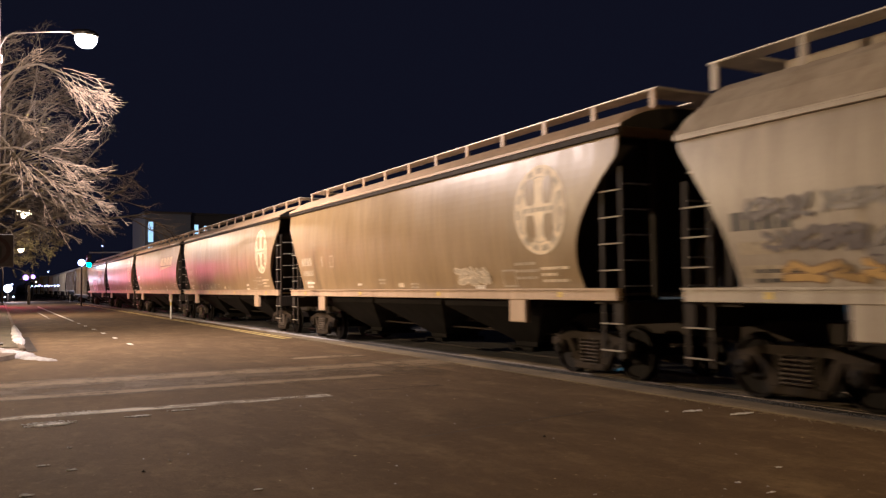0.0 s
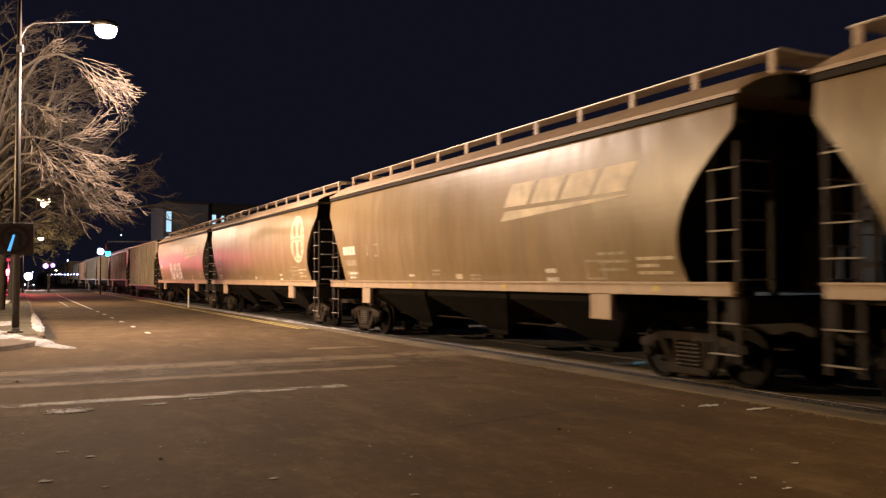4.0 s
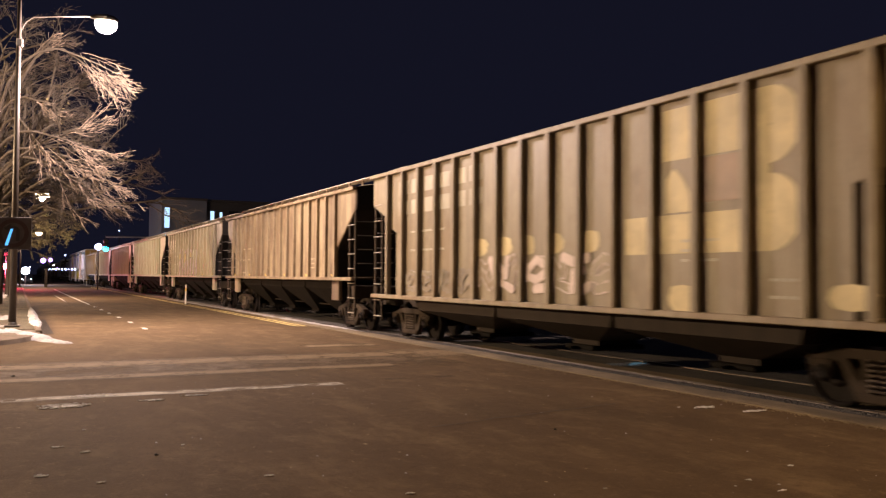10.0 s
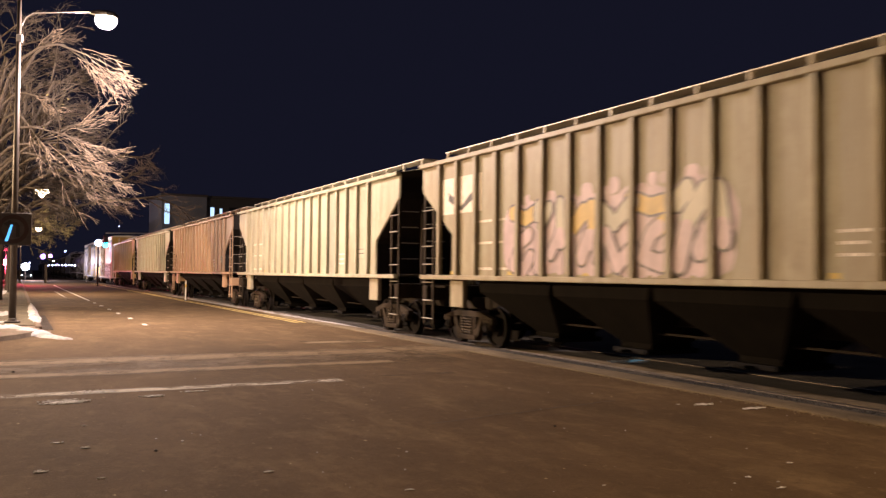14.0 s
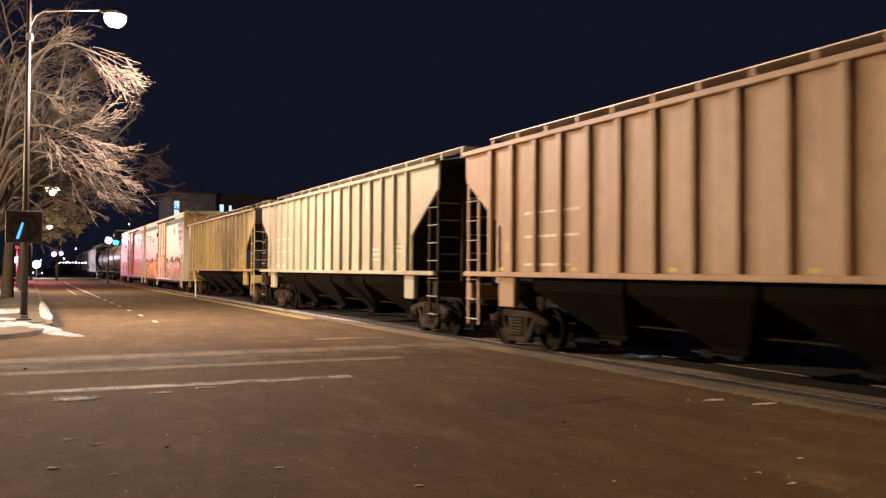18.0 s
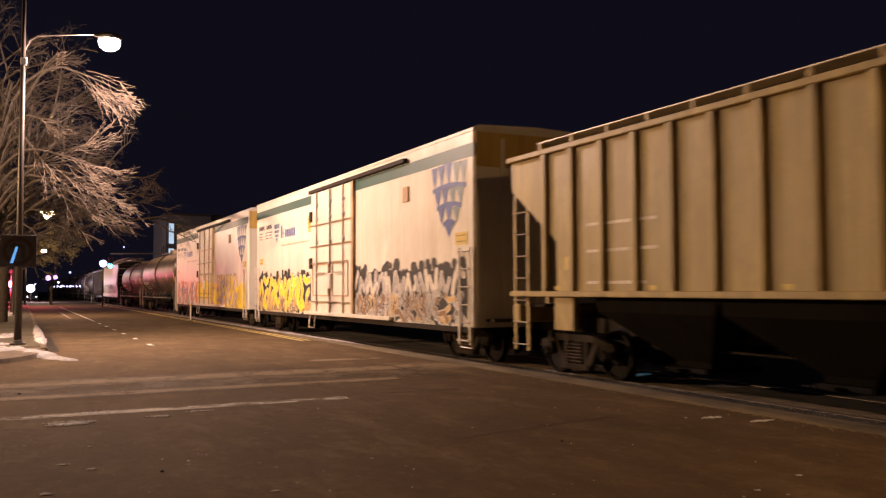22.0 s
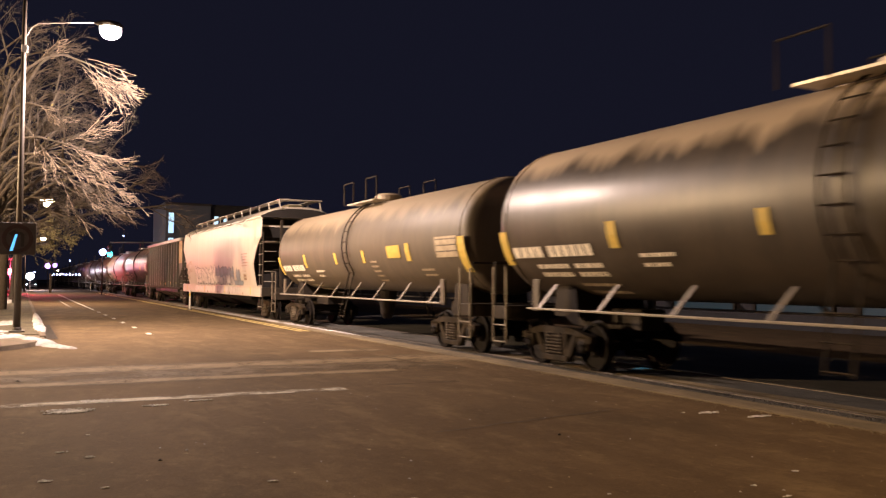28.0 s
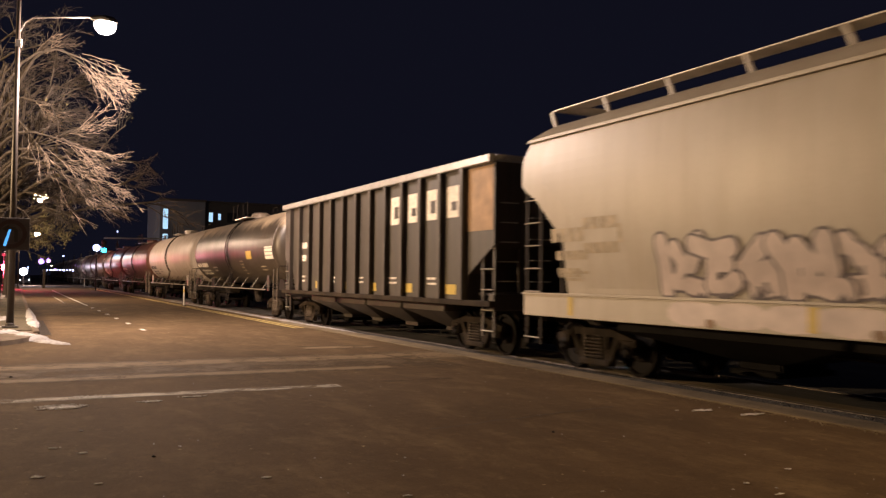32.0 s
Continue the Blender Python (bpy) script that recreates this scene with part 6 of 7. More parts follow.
def open_hopper(k, mat, label):
    car, L = start_car("open_hopper", label, "freight car", k, "freight cars of the train")
    B, z0, z1 = L - 1.2, 1.15, 4.08
    key = "o%.2f" % L
    side = straight(1.48)

    def cut(z):
        return 0.0 if z > 2.3 else 1.25 * min(1, (2.3 - z) / 0.7)

    def tub(bm):
        rings = []
        for z in (z0, 1.7, 2.3, z1):
            x, y = 1.48, B / 2 - cut(z)
            rings.append([(-x, -y, z), (x, -y, z), (x, y, z), (-x, y, z)])
        for z, c in ((z1, 0.06), (2.3, 0.1)):
            x, y = 1.48 - c, B / 2 - cut(z) - c
            rings.append([(-x, -y, z), (x, -y, z), (x, y, z), (-x, y, z)])
        loft(bm, rings)
    part("body", "obody" + key, tub, mat, car)
    for i in range(13):
        y = -6.18 + 1.058 * i
        for sx in (-1, 1):
            part("rib", "orib", lambda bm: prism(bm, [(-0.07, z0), (0.07, z0), (0.07, z1 - 0.1), (-0.07, z1 - 0.1)], -0.13, 0.0), mat, car, at=pose(sx * 1.48, y, 0, 0, 0, 0 if sx < 0 else 180))
    for s in (-1, 1):
        part("top_chord", "ochord" + key, lambda bm: box(bm, -0.08, 0.08, -B / 2, B / 2, z1 - 0.12, z1 + 0.06, 0.02), GALV, car, "pale worn top rim", at=pose(s * 1.54, 0, 0))
        part("end_chord", "oend" + key, lambda bm: box(bm, -1.45, 1.45, -0.06, 0.06, z1 - 0.1, z1 + 0.05), GALV, car, "pale worn top rim", at=pose(0, s * (B / 2 - 0.06), 0))
        part("side_sill", "osill" + key, lambda bm: box(bm, -0.07, 0.07, -B / 2, B / 2, z0 - 0.12, z0, 0.012), TRUCK, car, at=pose(s * 1.52, 0, 0))
    end_frames(car, B + 0.1, 1.2, 3.9, 1.46, mat, key, True)
    bays(car, L, 4, z0 - 0.05, mat, 1.3)
    under(car, L, key)
    d = Deck(side, car)
    e = B / 2
    for i in range(4):
        y = -6.18 + i * 1.058
        d.quad("logo", WHITE_MARK, y + 0.17, y + 0.86, 2.95, 3.65)
        d.quad("logo", mat, y + 0.38, y + 0.65, 3.1, 3.3 + 0.1 * (i % 2), 1)
    d.quad("patch", PATCH, -e + 0.05, -6.12, 2.6, z1 - 0.15)
    d.bars(WHITE_MARK, e - 2.0, 2.75, [0.8, 0.5], gap=0.42, h=0.2)
    d.bars(WHITE_MARK, e - 1.6, 1.65, [0.8, 0.8], gap=0.14, h=0.06)
    for i in range(5):
        y = -e + 1.9 + i * 2.3
        d.quad("reflector", YELLOW_MARK, y - 0.25, y + 0.25, z0 + 0.1, z0 + 0.32)
        d.bars(WHITE_MARK, y + 1.2, 1.62, [0.5, 0.5], gap=0.12, h=0.05)
    d.done({"logo": "four white letter blocks", "patch": "rusty tan end panel"})
    return car


def reefer(k, mat, label, tags, door_spray=None):
    car, L = start_car("refrigerator_car", label, "freight car", k, "freight cars of the train")
    B, z0, z1 = 18.58, 0.78, 5.02
    key = "f%.2f" % L
    side = straight(1.58)
    part("body", "fbody" + key, body_shell(B, z0, z1, side, lambda z: 0.0, 0.05), mat, car)

    def roof(bm):
        rings = []
        for y in (-B / 2, B / 2):
            rings.append([(-1.6, y, z1 - 0.06), (-1.6, y, z1), (-1.45, y, z1 + 0.07), (0, y, z1 + 0.12), (1.45, y, z1 + 0.07), (1.6, y, z1), (1.6, y, z1 - 0.06)])
        loft(bm, rings)
    part("roof", "froof" + key, roof, mat, car, "white roof with a rolled edge")
    for s in (-1, 1):
        part("side_sill", "fsill" + key, lambda bm: box(bm, -0.05, 0.05, -B / 2, B / 2, z0 - 0.12, z0, 0.01), DARK_STEEL, car, at=pose(s * 1.56, 0, 0))
    under(car, L, key)
    e = B / 2
    # plug door with its rods, hinges and framed lower panels
    yd0, yd1 = -1.95, 1.85
    door = part("door", "fdoor" + key, lambda bm: box(bm, -1.64, -1.56, yd0, yd1, z0 + 0.1, z1 - 0.3, 0.02), mat, car)
    for y in (1.15, -0.15, -1.35):
        part("lock_rod", "frod", lambda bm: tube(bm, [(-1.68, 0, z0 + 0.05), (-1.68, 0, z1 - 0.3)], 0.026, 8), ROD_BROWN, door, at=pose(0, y, 0))
        for z in (1.2, 2.42, 3.1, 3.85, 4.3):
            part("rod_guide", "fguide", lambda bm: box(bm, -1.72, -1.63, -0.06, 0.06, -0.05, 0.05, 0.012), GALV, door, at=pose(0, y, z))
    for z, a, b in ((2.98, yd0, yd1), (2.44, yd0 + 0.25, yd1 - 0.1), (1.22, yd0 + 0.1, yd1), (3.66, yd0, yd1)):
        part("door_bar", "fbar%.2f" % z, lambda bm: tube(bm, [(-1.67, a, 0), (-1.67, b, 0)], 0.02, 8), ROD_BROWN, door, at=pose(0, 0, z))
    for a, b in ((0.05, 1.62), (-1.72, -0.35)):
        hatch = part("door_panel", "fpanel%.2f" % a, lambda bm: [box(bm, -1.665, -1.638, p, q, r, s) for p, q, r, s in ((a, b, 2.38, 2.41), (a, b, 1.4, 1.43), (a, a + 0.03, 1.43, 2.38), (b - 0.03, b, 1.43, 2.38))], PATCH, door, "thin brown frame of a lower panel")
        part("latch_bar", "flatch%.2f" % a, lambda bm: tube(bm, [(-1.7, a + 0.25, 2.12), (-1.7, b - 0.25, 2.12)], 0.024, 8), RUNG, hatch, "shiny latch bar")
    part("lock_box", "flock", lambda bm: box(bm, -1.74, -1.63, -0.32, 0.0, 1.62, 2.1, 0.03), mat, door)
    part("door_rail", "frail" + key, lambda bm: box(bm, -1.7, -1.58, yd0 - 3.9, yd1 + 0.13, z1 - 0.29, z1 - 0.18, 0.01), DARK_STEEL, car, "dark upper door track")
    part("door_rail", "frailb" + key, lambda bm: box(bm, -1.72, -1.58, yd0 - 3.0, yd1 + 0.5, z0 + 0.02, z0 + 0.12, 0.01), mat, car, "lower door track")
    part("door_post", "fpost" + key, lambda bm: box(bm, -1.67, -1.58, yd0 - 0.2, yd0 - 0.04, z0, z1 - 0.3), PATCH, car)
    for z in (2.28, 3.8):
        part("placard_holder", "fplac", lambda bm: box(bm, -1.7, -1.58, -0.11, 0.11, 0, 0.34, 0.01), DARK_STEEL, car, at=pose(0, yd1 - 0.05, z))
    part("placard_holder", "fplac2", lambda bm: box(bm, -1.62, -1.58, -0.16, 0.16, 3.76, 4.14, 0.01), PATCH, car, "small brown plate", at=pose(0, -5.76, 0))
    part("door_step", "fdstep", lambda bm: tube(bm, [(-1.62, -0.28, 0.8), (-1.66, -0.28, 0.38), (-1.66, 0.28, 0.38), (-1.62, 0.28, 0.8)], 0.024, 6), RUNG, car, at=pose(0, yd1 - 0.15, 0))
    for s in (-1, 1):
        lad = part("ladder", "flad", lambda bm: [box(bm, -1.66, -1.63, q - 0.025, q + 0.025, 0.42, 2.48) for q in (-0.24, 0.24)], mat, car, at=pose(0, s * (e - 0.34), 0))
        for i in range(6):
            part("rung", "frung", lambda bm: tube(bm, [(-1.68, -0.27, 0), (-1.68, 0.27, 0)], 0.016, 6), RUNG, lad, at=pose(0, 0, 0.5 + 0.38 * i))
        part("end_platform", "fplat", lambda bm: box(bm, -1.3, 1.3, -0.25, 0.3, 0.9, 0.96), DARK_STEEL, car, at=pose(0, s * (e + 0.1), 0))
        part("side_step", "fstep", lambda bm: tube(bm, [(-1.6, -0.25, 0.8), (-1.6, -0.25, 0.35), (-1.6, 0.25, 0.35), (-1.6, 0.25, 0.8)], 0.018, 6), RUNG, car, at=pose(0, s * (e - 0.34), 0))
        part("end_panel", "fendp", lambda bm: box(bm, -1.54, 1.54, -0.012, 0.012, 4.2, z1 - 0.08, 0.004), WARM_LIT_END, car, "ochre panel that paints warm lamplight on the white end", at=pose(0, s * (e + 0.01), 0))
        for x in (-0.9, 0.0, 0.9):
            part("end_rib", "fend", lambda bm: box(bm, -0.05, 0.05, -0.04, 0.04, z0, z1 - 0.2), mat, car, at=pose(x, s * e, 0))
    d = Deck(side, car)
    d.quad("band", BAND_GREEN, -e, e, 4.42, 4.71)
    # shield of triangles
    c, w = -e + 1.18, 1.8
    d.quad("emblem_ground", WHITE_MARK, c - w / 2 - 0.06, c + w / 2 + 0.06, 4.385, 4.415, 1)
    for r, (n, zt, hh, ww) in enumerate(((5, 4.37, 0.5, 1.8), (4, 3.82, 0.42, 1.5), (3, 3.4, 0.36, 1.1), (1, 3.02, 0.28, 0.5))):
        t = ww / n
        for i in range(n):
            y = c + ww / 2 - (i + 0.5) * t
            sag = 0.1 * (1 - abs((i + 0.5) / n * 2 - 1))
            d.tri("emblem", BLUE_MARK if i < (n + 1) // 2 else TEAL_MARK, [(y - t * 0.46, zt + sag * 0.5), (y + t * 0.46, zt + sag * 0.5), (y, zt - hh)], 1)
        if r:
            d.stroke("emblem", BLUE_MARK, [(c + ww * 0.55, zt + 0.02), (c + ww * 0.28, zt + 0.08), (c, zt + 0.1), (c - ww * 0.28, zt + 0.08), (c - ww * 0.55, zt + 0.02)], 0.1, 2)
    # word mark as plain blocks beside a small shield
    for zt, zb, wa, wb in ((4.05, 3.88, 0.38, 0.36), (3.83, 3.72, 0.35, 0.29), (3.67, 3.57, 0.27, 0.19), (3.52, 3.34, 0.16, 0.0)):
        d.tri("emblem", TEAL_MARK, [(6.22 - wa, zt), (6.22 + wa, zt), (6.22 + wb, zb), (6.22 - wb - 0.01, zb)], 1)
        d.tri("emblem", BLUE_MARK, [(6.22 + wa * 0.2, zt), (6.22 + wa, zt), (6.22 + wb, zb), (6.22 + wb * 0.2 - 0.005, zb)], 2)
    for i, (h, w) in enumerate(((0.46, 0.17), (0.3, 0.09), (0.28, 0.2), (0.28, 0.2), (0.28, 0.2), (0.3, 0.2), (0.28, 0.2))):
        y = 5.66 - i * 0.27
        d.quad("emblem", BLUE_MARK, y - w, y, 3.5, 3.5 + h, 1)
    d.bars(FADED_MARK, 5.63, 3.25, [3.4], h=0.055)
    d.bars(DARK_MARK, 8.85, 4.1, [0.8], h=0.16)
    d.bars(DARK_MARK, 7.75, 4.1, [0.8], h=0.16)
    for y in (8.8, 7.9, 7.3):
        d.bars(DARK_MARK, y, 3.83, [0.5, 0.42, 0.46], gap=0.11, h=0.04)
    d.bars(DARK_MARK, yd1 - 0.8, 3.98, [1.5], h=0.13, layer=17)
    d.bars(FADED_MARK, yd0 + 1.5, 3.3, [0.9, 0.9], gap=0.1, h=0.04, layer=17)
    for y, z, hw, hh in ((8.46, 2.58, 0.26, 0.26), (2.21, 3.5, 0.17, 0.5), (-8.71, 2.56, 0.29, 0.27)):
        d.quad("notice", YELLOW_MARK, y - hw, y + hw, z, z + hh, 1)
        d.bars(DARK_MARK, y + hw - 0.04, z + hh - 0.06, [2 * hw - 0.08] * int(hh / 0.13), gap=0.13, h=0.022, name="notice_text", layer=2)
    for a in tags:
        d.wild(**a)
    if door_spray:
        f = Deck(straight(1.642), car)
        for i in range(5):
            f.blob("graffiti", door_spray, yd0 + 0.5 + i * 0.72, 1.5 + 0.1 * (i % 2), 0.42, 0.5, i * 1.9, 0, 0.3)
        f.done({"graffiti": "yellow sprayed patches on the door"})
    d.done({"band": "dark green band under the roof", "emblem": "blue and slate emblem of triangles", "graffiti": "sprayed graffiti shapes", "lettering": "blocks of lettering", "notice": "yellow notice plate"})
    return car


def tank_car(k, mat, label, stripes=True, trim=0.7, R=1.5, zc=2.78, marks=WHITE_MARK, dome=True, panel=None):
    car, L = start_car("tank_car", label, "freight car", k, "freight cars of the train")
    B = L - trim
    key = "t%.2f%.2f" % (L, R)

    def tank(bm):
        prof = []
        for i in range(9):
            a = math.pi / 2 * i / 8
            prof.append((-B / 2 + 0.55 - 0.55 * math.cos(a) ** 0.8, max(0.02, R * math.sin(a) ** 0.8)))
        prof += [(y, R) for y in (-B / 4, 0, B / 4)]
        prof += [(-y, r) for y, r in prof[:9][::-1]]
        lathe(bm, prof, "y", 48, (0, 0, zc))
    part("tank", "tank" + key, tank, mat, car, smooth=True)
    for y in (-B / 2 + 0.6, B / 2 - 0.6):
        part("jacket_band", "tband%.2f%.2f" % (R, zc), lambda bm: lathe(bm, [(-0.04, R + 0.003), (-0.03, R + 0.016), (0.03, R + 0.016), (0.04, R + 0.003)], "y", 48, (0, 0, zc)), mat, car, at=pose(0, y, 0))
    for s in (-1, 1):
        part("saddle", "saddle" + key, lambda bm: prism(bm, [(-0.4, 0.95), (0.4, 0.95), (0.3, zc - R + 0.25), (-0.3, zc - R + 0.25)], -0.8, 0.8), DARK_STEEL, car, at=pose(0, s * (L / 2 - 2.15), 0))
        part("end_sill", "tsill", lambda bm: box(bm, -1.45, 1.45, -0.3, 0.3, 0.85, 1.12, 0.02), DARK_STEEL, car, at=pose(0, s * (L / 2 - 0.75), 0))
        for sx in (-1, 1):
            part("side_brace", "tbrace", lambda bm: box(bm, -0.03, 0.03, -0.11, 0.11, 1.05, 1.65, 0.01), mat, car, at=pose(sx * 1.36, s * (L / 2 - 2.0), 0, 0, 0, 0))
            part("side_step", "tstep", lambda bm: [tube(bm, [(0, -0.25, 0.4 + 0.33 * i), (0, 0.25, 0.4 + 0.33 * i)], 0.016, 6) for i in range(2)] + [tube(bm, [(0, y, 0.38), (0, y, 1.9)], 0.02, 6) for y in (-0.25, 0.25)], STANCHION, car, at=pose(sx * 1.45, s * (L / 2 - 0.75), 0))
        part("end_railing", "trail", lambda bm: tube(bm, [(-1.4, 0, 1.1), (-1.4, 0, 2.0), (1.4, 0, 2.0), (1.4, 0, 1.1)], 0.02, 6), DARK_STEEL, car, at=pose(0, s * (L / 2 - 0.48), 0))
    for sx in (-1, 1):
        part("handrail", "thand" + key, lambda bm: tube(bm, [(0, -L / 2 + 1.9, 1.1), (0, L / 2 - 1.9, 1.1)], 0.022, 6), RUNG, car, at=pose(sx * 1.5, 0, 0))
        for i in range(8):
            y = -L / 2 + 2.4 + (L - 4.8) * i / 7
            part("stanchion", "tstan%.2f" % zc, lambda bm: loft(bm, [[(-1.5, 0.12, 1.08), (-1.5, 0.22, 1.08), (-1.47, 0.22, 1.08), (-1.47, 0.12, 1.08)], [(-1.24, -0.12, 1.56), (-1.24, -0.04, 1.56), (-1.21, -0.04, 1.56), (-1.21, -0.12, 1.56)]]), STANCHION, car, at=pose(0, y, 0, 0, 0, 0 if sx < 0 else 180))
        lad = part("ladder", "tladder%.2f" % R, lambda bm: [tube(bm, [(-(R + 0.08) * math.cos(radians(a)), dy, zc + (R + 0.08) * math.sin(radians(a))) for a in range(-35, 76, 10)], 0.022, 5) for dy in (-0.2, 0.2)] + [tube(bm, [(-(R + 0.08) * math.cos(radians(-35)), dy, zc + (R + 0.08) * math.sin(radians(-35))), (-1.5, dy, 0.5)], 0.022, 5) for dy in (-0.2, 0.2)], DARK_STEEL, car, at=pose(0, 0, 0, 0, 0, 0 if sx < 0 else 180))
        for a in range(-35, 76, 13):
            x, z = -(R + 0.08) * math.cos(radians(a)), zc + (R + 0.08) * math.sin(radians(a))
            part("rung", "trung", lambda bm: tube(bm, [(0, -0.22, 0), (0, 0.22, 0)], 0.014, 5), TRUCK, lad, at=pose(x, 0, z))
        for z in (0.55, 0.9, 1.25):
            part("rung", "trung", lambda bm: tube(bm, [(0, -0.22, 0), (0, 0.22, 0)], 0.014, 5), TRUCK, lad, at=pose(-1.5, 0, z))
    # platform, railings and valve housing on top
    top = zc + R
    for x in (-0.7, 0.7):
        part("top_platform", "tplat%.2f" % top, lambda bm: box(bm, -0.25, 0.25, -1.1, 1.1, top - 0.06, top - 0.02), RUNG, car, at=pose(x, 0, 0))
    for x, y in ((0, -0.95), (0, 0.95), (1.9, -0.95), (1.9, 0.95)):
        part("top_railing", "ttop%.2f" % top, lambda bm: tube(bm, [(-0.95, -0.42, top - 0.05), (-0.95, -0.42, top + 0.62), (-0.95, 0.42, top + 0.62), (-0.95, 0.42, top - 0.05)], 0.022, 6), DARK_STEEL, car, at=pose(x, y, 0))
    part("valve_housing", "tvalve%.2f" % top, lambda bm: (lathe(bm, [(top - 0.15, 0.42), (top + 0.2, 0.42), (top + 0.26, 0.3)], "z", 20), lathe(bm, [(top - 0.1, 0.26), (top + 0.16, 0.26), (top + 0.2, 0.15)], "z", 16, (0, 0.85, 0))), mat, car)
    under(car, L, key, True)
    part("outlet_valve", "toutlet", lambda bm: lathe(bm, [(0.45, 0.12), (0.6, 0.2), (1.3, 0.3)], "z", 14), DARK_STEEL, car)
    d = Deck(lambda z: math.sqrt(max(0.01, R * R - (z - zc) ** 2)), car, 0.02)
    e = B / 2
    if stripes:
        for y, w, a, b in ((e - 0.5, 0.13, 0.85, 0.2), (e - (3.65 if panel else 3.95), 0.12, 0.62, 0.18), (e - (6.85 if panel else 7.15), 0.1, 0.55, 0.2), (-e + 6.65, 0.1, 0.55, 0.2), (-e + 3.5, 0.13, 0.55, 0.1), (-e + 0.52, 0.17, 0.85, 0.05)):
            d.quad("tape", YELLOW_MARK, y - w, y + w, zc - a, zc - b)
    d.letters(marks, e - 0.75, zc - 0.72, 4, 0.22, 0.2, 0.04)
    d.letters(marks, e - 1.95, zc - 0.72, 6, 0.19, 0.2, 0.04)
    d.bars(marks, e - 1.4, zc - 0.85, [1.0, 1.0], gap=0.15, h=0.08)
    d.bars(marks, e - 2.6, zc - 0.85, [0.8, 0.8], gap=0.15, h=0.08)
    d.bars(marks, e - 4.5, zc - 0.72, [0.8, 0.6], gap=0.15, h=0.06)
    d.bars(FADED_MARK, e - 2.4, zc - 1.2, [1.1, 1.1], gap=0.13, h=0.05)
    d.bars(FADED_MARK, -e + 6.2, zc - 0.5, [0.5, 0.5, 0.5, 0.5, 0.5], gap=0.13, h=0.05)
    d.bars(FADED_MARK, -e + 3.0, zc - 0.75, [0.7, 0.7], gap=0.13, h=0.05)
    if panel:
        d.quad("panel", panel, -e + 0.75, -e + 1.85, zc - 0.5, zc - 0.02)
        d.bars(DARK_MARK, -e + 1.8, zc - 0.07, [1.1, 1.1, 1.1], gap=0.14, h=0.03, name="panel_text", layer=1)
        d.quad("notice", YELLOW_MARK, -e + 3.98, -e + 4.85, zc - 0.45, zc - 0.13)
    d.done({"tape": "yellow reflective tape", "lettering": "pale stencilled blocks", "panel": "pale lettered panel"})
    return car


# Ochre that stands for warm lamplight on the white ends.
WARM_LIT_END = paint("ochre_end_paint", (0.6, 0.4, 0.1), (0.2, 0.13, 0.05), 0.4, 0.5)
ROD_BROWN = plain("rusty_brown_rod", (0.3, 0.205, 0.115), 0.5, 0.1, 0.35, 4)
PATCH = plain("rusty_tan_panel", (0.42, 0.27, 0.15), 0.7, 0, 0.35, 2)
BROWN = paint("mineral_brown_paint", (0.295, 0.207, 0.1), (0.17, 0.112, 0.052), 0.5, 0.34, 0, 0.05)
BROWN_ROOF = paint("dusty_brown_roof", (0.5, 0.36, 0.24), (0.25, 0.18, 0.11), 0.4, 0.5)
OFFWHITE = paint("grimy_white_paint", (0.44, 0.385, 0.315), (0.2, 0.15, 0.1), 0.45, 0.45)
CREAM = paint("cream_paint", (0.5, 0.455, 0.385), (0.35, 0.27, 0.17), 0.25, 0.4)
BNGREEN = paint("faded_grey_green_paint", (0.32, 0.28, 0.19), (0.11, 0.082, 0.05), 0.6, 0.5, rust=(0.21, 0.155, 0.088))
TAN = paint("dusty_tan_paint", (0.33, 0.27, 0.17), (0.1, 0.068, 0.04), 0.85, 0.55, rust=(0.135, 0.09, 0.052))
PALE_YELLOW = paint("pale_yellow_paint", (0.4, 0.365, 0.25), (0.2, 0.15, 0.085), 0.5, 0.5, rust=(0.3, 0.24, 0.145))
PALE_GREY = paint("pale_grey_green_paint", (0.42, 0.43, 0.325), (0.22, 0.175, 0.11), 0.42, 0.5, rust=(0.34, 0.29, 0.2))
RUSTRED = paint("faded_rust_red_paint", (0.47, 0.325, 0.205), (0.26, 0.17, 0.1), 0.42, 0.5, rust=(0.36, 0.225, 0.13))
OLIVE = paint("dirty_ochre_paint", (0.46, 0.35, 0.125), (0.17, 0.12, 0.05), 0.5, 0.5, rust=(0.31, 0.23, 0.09))
REEFER = paint("white_reefer_paint", (0.69, 0.655, 0.57), (0.45, 0.34, 0.2), 0.22, 0.36, 0, 0.15)
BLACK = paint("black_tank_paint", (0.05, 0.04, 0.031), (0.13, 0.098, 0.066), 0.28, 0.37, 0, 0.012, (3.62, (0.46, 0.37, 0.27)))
# Nearly black: the shade between the cars is put into this paint.
END_SHADE = paint("grimy_end_paint", (0.03, 0.027, 0.026), (0.02, 0.018, 0.016), 0.5, 0.7)
# Grime, darkened further to paint in the shade below the body.
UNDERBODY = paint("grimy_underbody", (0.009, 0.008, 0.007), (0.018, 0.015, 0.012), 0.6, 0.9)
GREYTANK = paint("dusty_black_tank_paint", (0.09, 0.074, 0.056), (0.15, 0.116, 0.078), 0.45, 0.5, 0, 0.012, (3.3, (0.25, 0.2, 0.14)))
WHITETANK = paint("white_tank_paint", (0.55, 0.48, 0.42), (0.25, 0.19, 0.13), 0.4, 0.42)
REDTANK = paint("dark_red_tank_paint", (0.14, 0.06, 0.045), (0.1, 0.07, 0.05), 0.4, 0.35)
